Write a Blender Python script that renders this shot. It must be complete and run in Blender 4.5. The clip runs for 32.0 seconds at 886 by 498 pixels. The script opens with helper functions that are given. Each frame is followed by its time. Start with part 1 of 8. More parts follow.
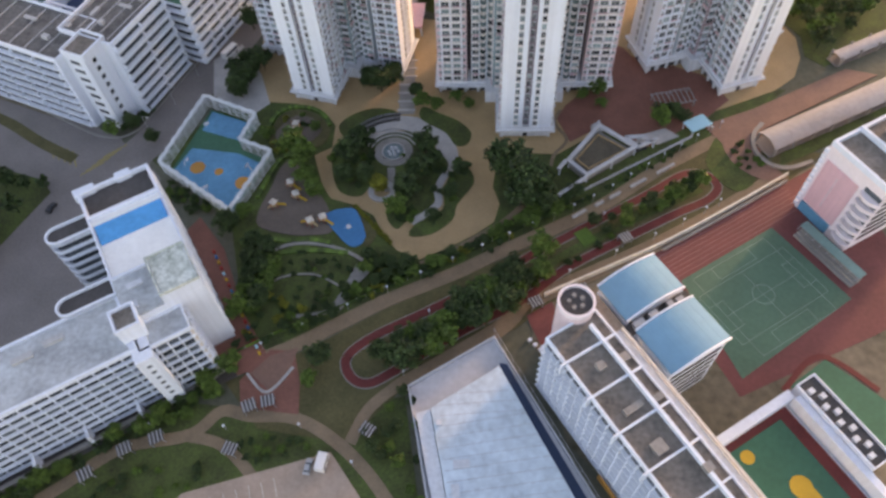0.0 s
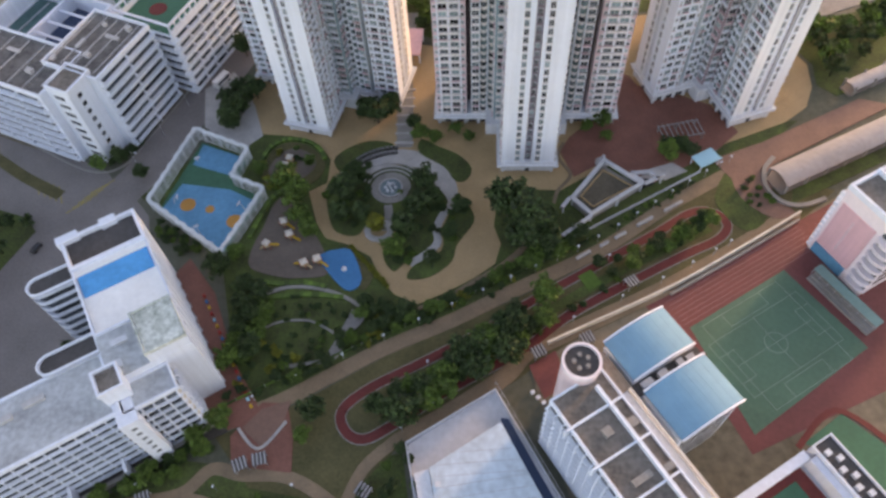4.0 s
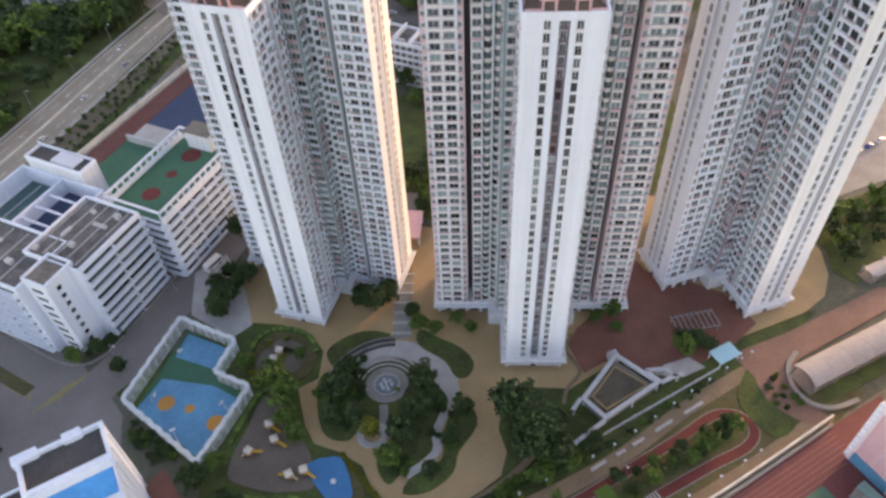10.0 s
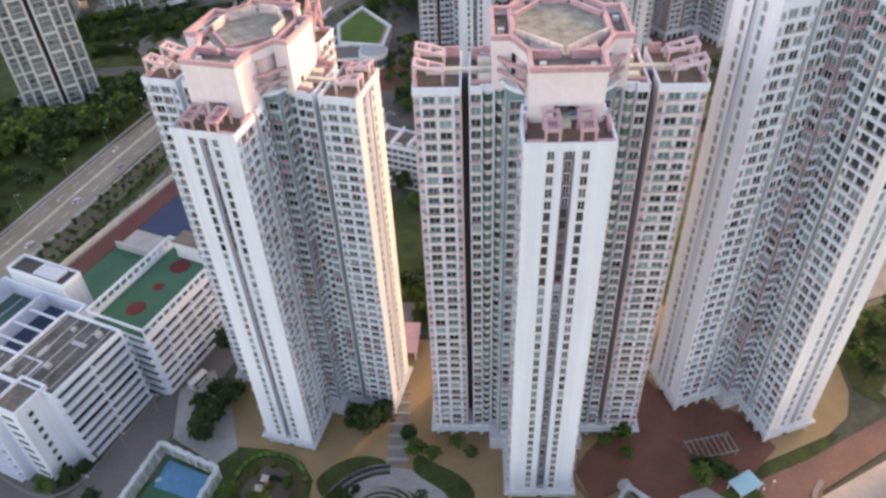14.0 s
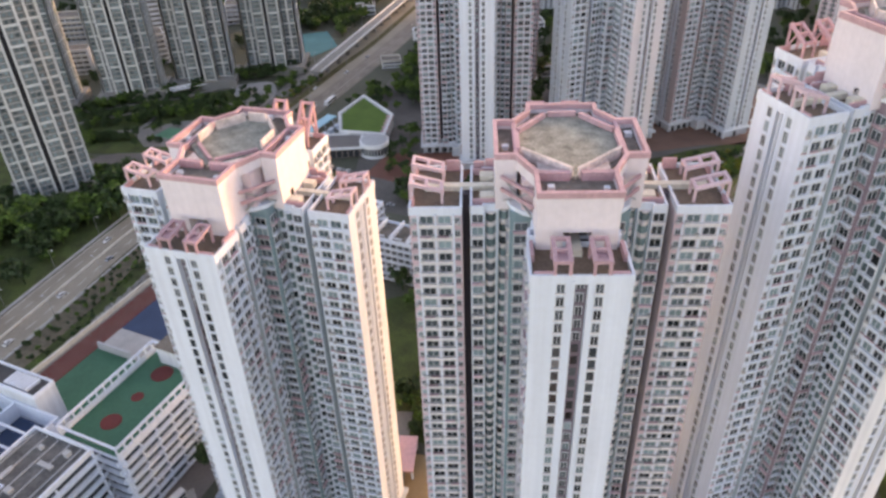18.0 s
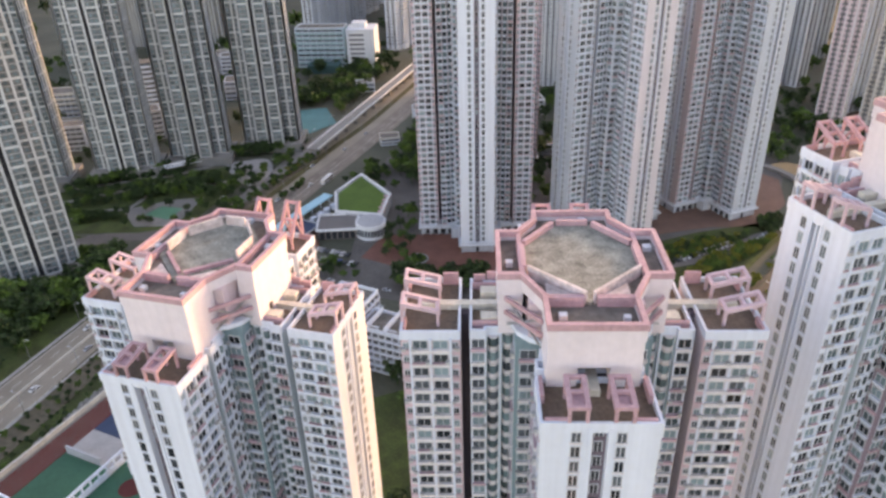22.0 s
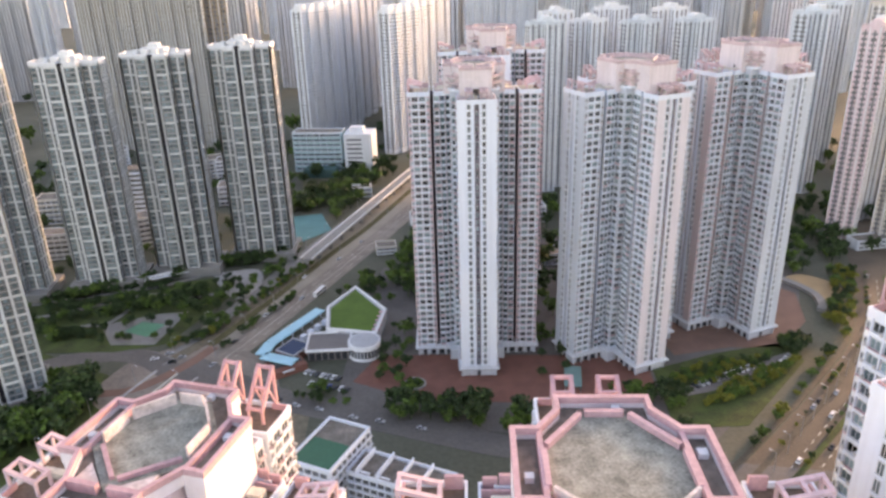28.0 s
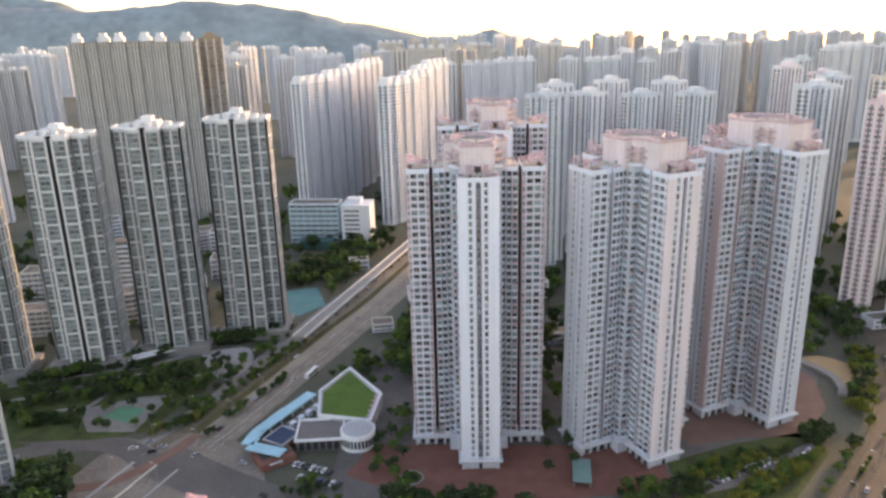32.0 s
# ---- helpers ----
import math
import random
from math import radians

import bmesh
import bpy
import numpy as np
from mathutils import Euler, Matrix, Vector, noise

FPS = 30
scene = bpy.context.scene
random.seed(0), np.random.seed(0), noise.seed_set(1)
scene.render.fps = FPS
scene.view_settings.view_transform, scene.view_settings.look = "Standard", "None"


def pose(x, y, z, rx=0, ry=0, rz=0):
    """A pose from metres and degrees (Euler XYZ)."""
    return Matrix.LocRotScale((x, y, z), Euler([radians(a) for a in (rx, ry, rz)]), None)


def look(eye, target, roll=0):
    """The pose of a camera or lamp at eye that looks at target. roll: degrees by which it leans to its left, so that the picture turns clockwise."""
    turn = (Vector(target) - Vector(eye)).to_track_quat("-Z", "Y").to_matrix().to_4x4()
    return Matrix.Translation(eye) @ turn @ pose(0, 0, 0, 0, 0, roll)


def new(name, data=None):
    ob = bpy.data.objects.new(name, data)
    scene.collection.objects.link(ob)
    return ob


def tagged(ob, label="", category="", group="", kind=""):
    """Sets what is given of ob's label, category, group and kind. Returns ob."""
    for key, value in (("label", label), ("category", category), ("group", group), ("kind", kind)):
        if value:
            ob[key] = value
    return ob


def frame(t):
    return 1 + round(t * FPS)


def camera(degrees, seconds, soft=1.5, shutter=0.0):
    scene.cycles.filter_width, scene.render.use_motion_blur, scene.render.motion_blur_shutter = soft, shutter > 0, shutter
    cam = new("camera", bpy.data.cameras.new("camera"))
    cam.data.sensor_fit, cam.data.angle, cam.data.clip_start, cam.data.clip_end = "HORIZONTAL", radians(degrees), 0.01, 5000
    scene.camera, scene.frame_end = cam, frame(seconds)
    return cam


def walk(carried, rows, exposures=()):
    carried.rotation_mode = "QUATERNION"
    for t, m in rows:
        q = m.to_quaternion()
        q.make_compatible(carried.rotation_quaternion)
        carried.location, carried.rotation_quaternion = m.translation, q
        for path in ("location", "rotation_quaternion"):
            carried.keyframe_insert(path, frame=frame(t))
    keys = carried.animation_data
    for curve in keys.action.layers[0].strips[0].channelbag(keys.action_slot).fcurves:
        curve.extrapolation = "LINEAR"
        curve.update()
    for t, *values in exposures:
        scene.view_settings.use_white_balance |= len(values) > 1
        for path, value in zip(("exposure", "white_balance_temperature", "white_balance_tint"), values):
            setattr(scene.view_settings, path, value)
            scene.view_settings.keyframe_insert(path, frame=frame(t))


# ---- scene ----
cam = camera(62.8, 32.0, soft=2.8)
PATH = [
    (0, (0.647, -0.129, 187.476), (0.653, 0.971, 185.805), -3.8),
    (0.5, (0.766, 1.836, 187.494), (0.772, 2.936, 185.823), -3.8),
    (1, (0.785, 3.631, 187.523), (0.793, 4.727, 185.85), -3.8),
    (1.5, (1.303, 5.194, 187.474), (1.307, 6.283, 185.796), -4.0),
    (2, (1.316, 7.203, 187.523), (1.317, 8.251, 185.82), -4.1),
    (2.5, (1.285, 9.116, 187.454), (1.283, 10.101, 185.714), -4.3),
    (3, (1.843, 12.075, 187.94), (1.835, 13.027, 186.182), -4.6),
    (3.5, (2.406, 14.448, 188.083), (2.4, 15.458, 186.357), -4.5),
    (4, (2.33, 16.682, 188.257), (2.332, 17.77, 186.58), -4.1),
    (4.5, (2.734, 18.924, 188.196), (2.739, 20.08, 186.565), -3.9),
    (6.5, (3.034, 26.586, 187.778), (3.048, 27.819, 186.203), -3.6),
    (7, (3.025, 28.57, 187.845), (3.042, 29.822, 186.285), -3.5),
    (7.5, (2.754, 30.549, 187.925), (2.776, 31.822, 186.383), -3.3),
    (8, (2.254, 32.727, 187.906), (2.284, 34.021, 186.382), -3.1),
    (8.5, (2.566, 34.556, 188.064), (2.596, 35.872, 186.558), -3.1),
    (9, (2.859, 36.772, 188.122), (2.889, 38.107, 186.633), -3.1),
    (9.5, (3.185, 39.034, 188.024), (3.215, 40.389, 186.553), -3.1),
    (10, (3.227, 40.925, 187.649), (3.26, 42.302, 186.2), -3.0),
    (10.5, (3.339, 42.495, 187.274), (3.374, 43.897, 185.848), -3.0),
    (11, (3.612, 44.509, 187.555), (3.648, 45.93, 186.148), -3.0),
    (11.5, (3.636, 46.45, 187.604), (3.676, 47.891, 186.218), -2.9),
    (12, (3.702, 48.256, 187.82), (3.745, 49.716, 186.454), -2.9),
    (12.5, (3.643, 49.95, 188.018), (3.691, 51.429, 186.673), -2.8),
    (13, (3.985, 52.112, 188.179), (4.033, 53.608, 186.852), -2.8),
    (13.5, (4.194, 53.902, 188.151), (4.244, 55.417, 186.845), -2.7),
    (14, (4.313, 56.099, 188.432), (4.365, 57.627, 187.143), -2.7),
    (14.5, (4.57, 58.061, 188.258), (4.623, 59.608, 186.992), -2.6),
    (16.5, (5.376, 66.746, 188.72), (5.434, 68.352, 187.53), -2.4),
    (17, (5.714, 69.031, 188.795), (5.771, 70.651, 187.623), -2.4),
    (17.5, (5.756, 71.097, 188.95), (5.816, 72.731, 187.798), -2.3),
    (18, (6.023, 73.315, 188.908), (6.083, 74.963, 187.777), -2.2),
    (18.5, (6.208, 75.596, 188.916), (6.271, 77.257, 187.803), -2.1),
    (19, (6.424, 77.952, 188.847), (6.488, 79.625, 187.753), -2.1),
    (19.5, (6.489, 80.117, 188.818), (6.556, 81.804, 187.745), -2.0),
    (20, (6.721, 82.482, 188.802), (6.789, 84.18, 187.748), -1.9),
    (20.5, (6.975, 84.914, 188.67), (7.044, 86.625, 187.636), -1.9),
    (21, (7.235, 87.269, 188.622), (7.304, 88.99, 187.607), -2.0),
    (21.5, (7.546, 89.73, 188.644), (7.616, 91.463, 187.648), -2.0),
    (22, (7.723, 92.165, 188.679), (7.794, 93.909, 187.701), -1.9),
    (22.5, (7.91, 94.508, 188.761), (7.983, 96.261, 187.802), -1.9),
    (23, (8.227, 96.947, 188.822), (8.301, 98.71, 187.882), -1.9),
    (23.5, (8.357, 99.31, 188.99), (8.432, 101.083, 188.067), -1.9),
    (24, (8.434, 101.557, 188.997), (8.51, 103.34, 188.095), -1.8),
    (24.5, (8.628, 104.051, 188.959), (8.705, 105.844, 188.076), -1.7),
    (25, (8.859, 106.494, 189.105), (8.936, 108.295, 188.239), -1.8),
    (25.5, (9.025, 108.94, 189.242), (9.103, 110.75, 188.395), -1.9),
    (26, (9.297, 111.413, 189.299), (9.374, 113.232, 188.471), -1.9),
    (26.5, (9.285, 113.848, 189.273), (9.365, 115.676, 188.466), -1.7),
    (28.5, (8.771, 122.295, 190.993), (8.862, 124.154, 190.261), -1.7),
    (29, (8.885, 124.618, 191.254), (8.977, 126.485, 190.543), -1.7),
    (29.5, (8.968, 127.022, 191.31), (9.062, 128.897, 190.62), -1.6),
    (30, (9.295, 129.578, 191.446), (9.39, 131.46, 190.777), -1.6),
    (30.5, (9.391, 132.001, 191.377), (9.489, 133.891, 190.729), -1.5),
    (31, (9.391, 134.239, 191.24), (9.491, 136.137, 190.615), -1.5),
    (31.5, (9.268, 136.625, 191.425), (9.37, 138.529, 190.822), -1.4),
    (32, (9.354, 139.232, 191.499), (9.457, 141.143, 190.916), -1.4),
]
walk(cam, [(t, look(eye, target, roll)) for t, eye, target, roll in PATH], [(0.0, 2.2, 9500, 30), (7.0, 2.26, 9500, 30), (12.0, 2.36, 9500, 30), (17.0, 2.24, 9500, 30), (20.0, 2.24, 9500, 30), (24.0, 2.42, 9500, 30), (28.0, 2.5, 9500, 30), (30.0, 2.5, 9500, 30), (32.0, 2.26, 9500, 28)])

# ---- sky, sun ----
SUN_AZ, SUN_EL = radians(49), radians(9)   # azimuth from +y towards +x
world = bpy.data.worlds.new("evening_sky")
scene.world = world
world.use_nodes = True
wn, wl = world.node_tree.nodes, world.node_tree.links
sky = wn.new("ShaderNodeTexSky")
sky.sky_type, sky.sun_disc = "NISHITA", False
sky.sun_elevation, sky.sun_rotation = SUN_EL, SUN_AZ
sky.air_density, sky.dust_density, sky.ozone_density = 0.8, 0.9, 1.2
wl.new(sky.outputs[0], wn["Background"].inputs[0])
wn["Background"].inputs[1].default_value = 0.15
sun = new("sun", bpy.data.lights.new("sun", "SUN"))
sun.data.energy, sun.data.angle, sun.data.color = 0.74, radians(4), (1.0, 0.77, 0.54)
sun.matrix_world = look((math.sin(SUN_AZ) * 100, math.cos(SUN_AZ) * 100, math.tan(SUN_EL) * 100), (0, 0, 0))


# ---- materials ----
def mat(name, col, rough=0.8, var=0.25, fine=3.0, coarse=0.12, bump=0.0, metal=0.0, tint=None, piece=0.0, streak=0.0):
    """A painted, stony or leafy surface: grain and stains at two scales, each piece a little apart from the next."""
    m = bpy.data.materials.new(name)
    m.use_nodes = True
    n, l = m.node_tree.nodes, m.node_tree.links
    p = n["Principled BSDF"]
    p.inputs["Roughness"].default_value, p.inputs["Metallic"].default_value = rough, metal
    geo = n.new("ShaderNodeNewGeometry")
    fac = None
    for scale, weight in ((fine, 0.45), (coarse, 0.55)):
        t = n.new("ShaderNodeTexNoise")
        t.inputs["Scale"].default_value, t.inputs["Detail"].default_value = scale, 4.0
        l.new(geo.outputs["Position"], t.inputs["Vector"])
        k = n.new("ShaderNodeMath")
        k.operation = "MULTIPLY"
        k.inputs[1].default_value = weight
        l.new(t.outputs[0], k.inputs[0])
        if fac is None:
            fac, first = k, t
        else:
            s = n.new("ShaderNodeMath")
            l.new(fac.outputs[0], s.inputs[0]), l.new(k.outputs[0], s.inputs[1])
            fac = s
    if streak:
        st = n.new("ShaderNodeTexNoise")
        mp = n.new("ShaderNodeMapping")
        mp.inputs["Scale"].default_value = (0.9, 0.9, 0.03)
        l.new(geo.outputs["Position"], mp.inputs[0]), l.new(mp.outputs[0], st.inputs["Vector"])
        st.inputs["Scale"].default_value = 1.0
        k = n.new("ShaderNodeMix")
        k.data_type = "FLOAT"
        k.inputs[0].default_value = streak
        l.new(fac.outputs[0], k.inputs[2]), l.new(st.outputs[0], k.inputs[3])
        fac = k
    ramp = n.new("ShaderNodeMapRange")
    ramp.inputs[1].default_value, ramp.inputs[2].default_value = 0.3, 0.7
    l.new(fac.outputs[0], ramp.inputs[0])
    mix = n.new("ShaderNodeMix")
    mix.data_type = "RGBA"
    dark = [c * (1 - var) for c in (tint or col)]
    light = [min(1, c * (1 + var * 0.6)) for c in col]
    mix.inputs[6].default_value, mix.inputs[7].default_value = (*dark, 1), (*light, 1)
    l.new(ramp.outputs[0], mix.inputs[0])
    out = mix.outputs[2]
    if piece:
        info, isl = n.new("ShaderNodeObjectInfo"), n.new("ShaderNodeNewGeometry")
        add = n.new("ShaderNodeMath")
        l.new(info.outputs["Random"], add.inputs[0]), l.new(isl.outputs["Random Per Island"], add.inputs[1])
        fr = n.new("ShaderNodeMath")
        fr.operation = "FRACT"
        l.new(add.outputs[0], fr.inputs[0])
        rng = n.new("ShaderNodeMapRange")
        rng.inputs[3].default_value, rng.inputs[4].default_value = 1 - piece, 1 + piece
        l.new(fr.outputs[0], rng.inputs[0])
        hsv = n.new("ShaderNodeHueSaturation")
        l.new(rng.outputs[0], hsv.inputs["Value"]), l.new(out, hsv.inputs["Color"])
        out = hsv.outputs[0]
    l.new(out, p.inputs["Base Color"])
    if bump:
        b = n.new("ShaderNodeBump")
        b.inputs["Strength"].default_value, b.inputs["Distance"].default_value = bump, 0.1
        l.new(first.outputs[0], b.inputs["Height"]), l.new(b.outputs[0], p.inputs["Normal"])
    return m


def glassy(name, col, piece=0.5, rough=0.12):
    """A window pane seen from outside: dark room behind a glossy face."""
    m = mat(name, col, rough=rough, var=0.35, fine=0.8, coarse=0.1, piece=piece)
    m.node_tree.nodes["Principled BSDF"].inputs["Specular IOR Level"].default_value = 0.5
    return m


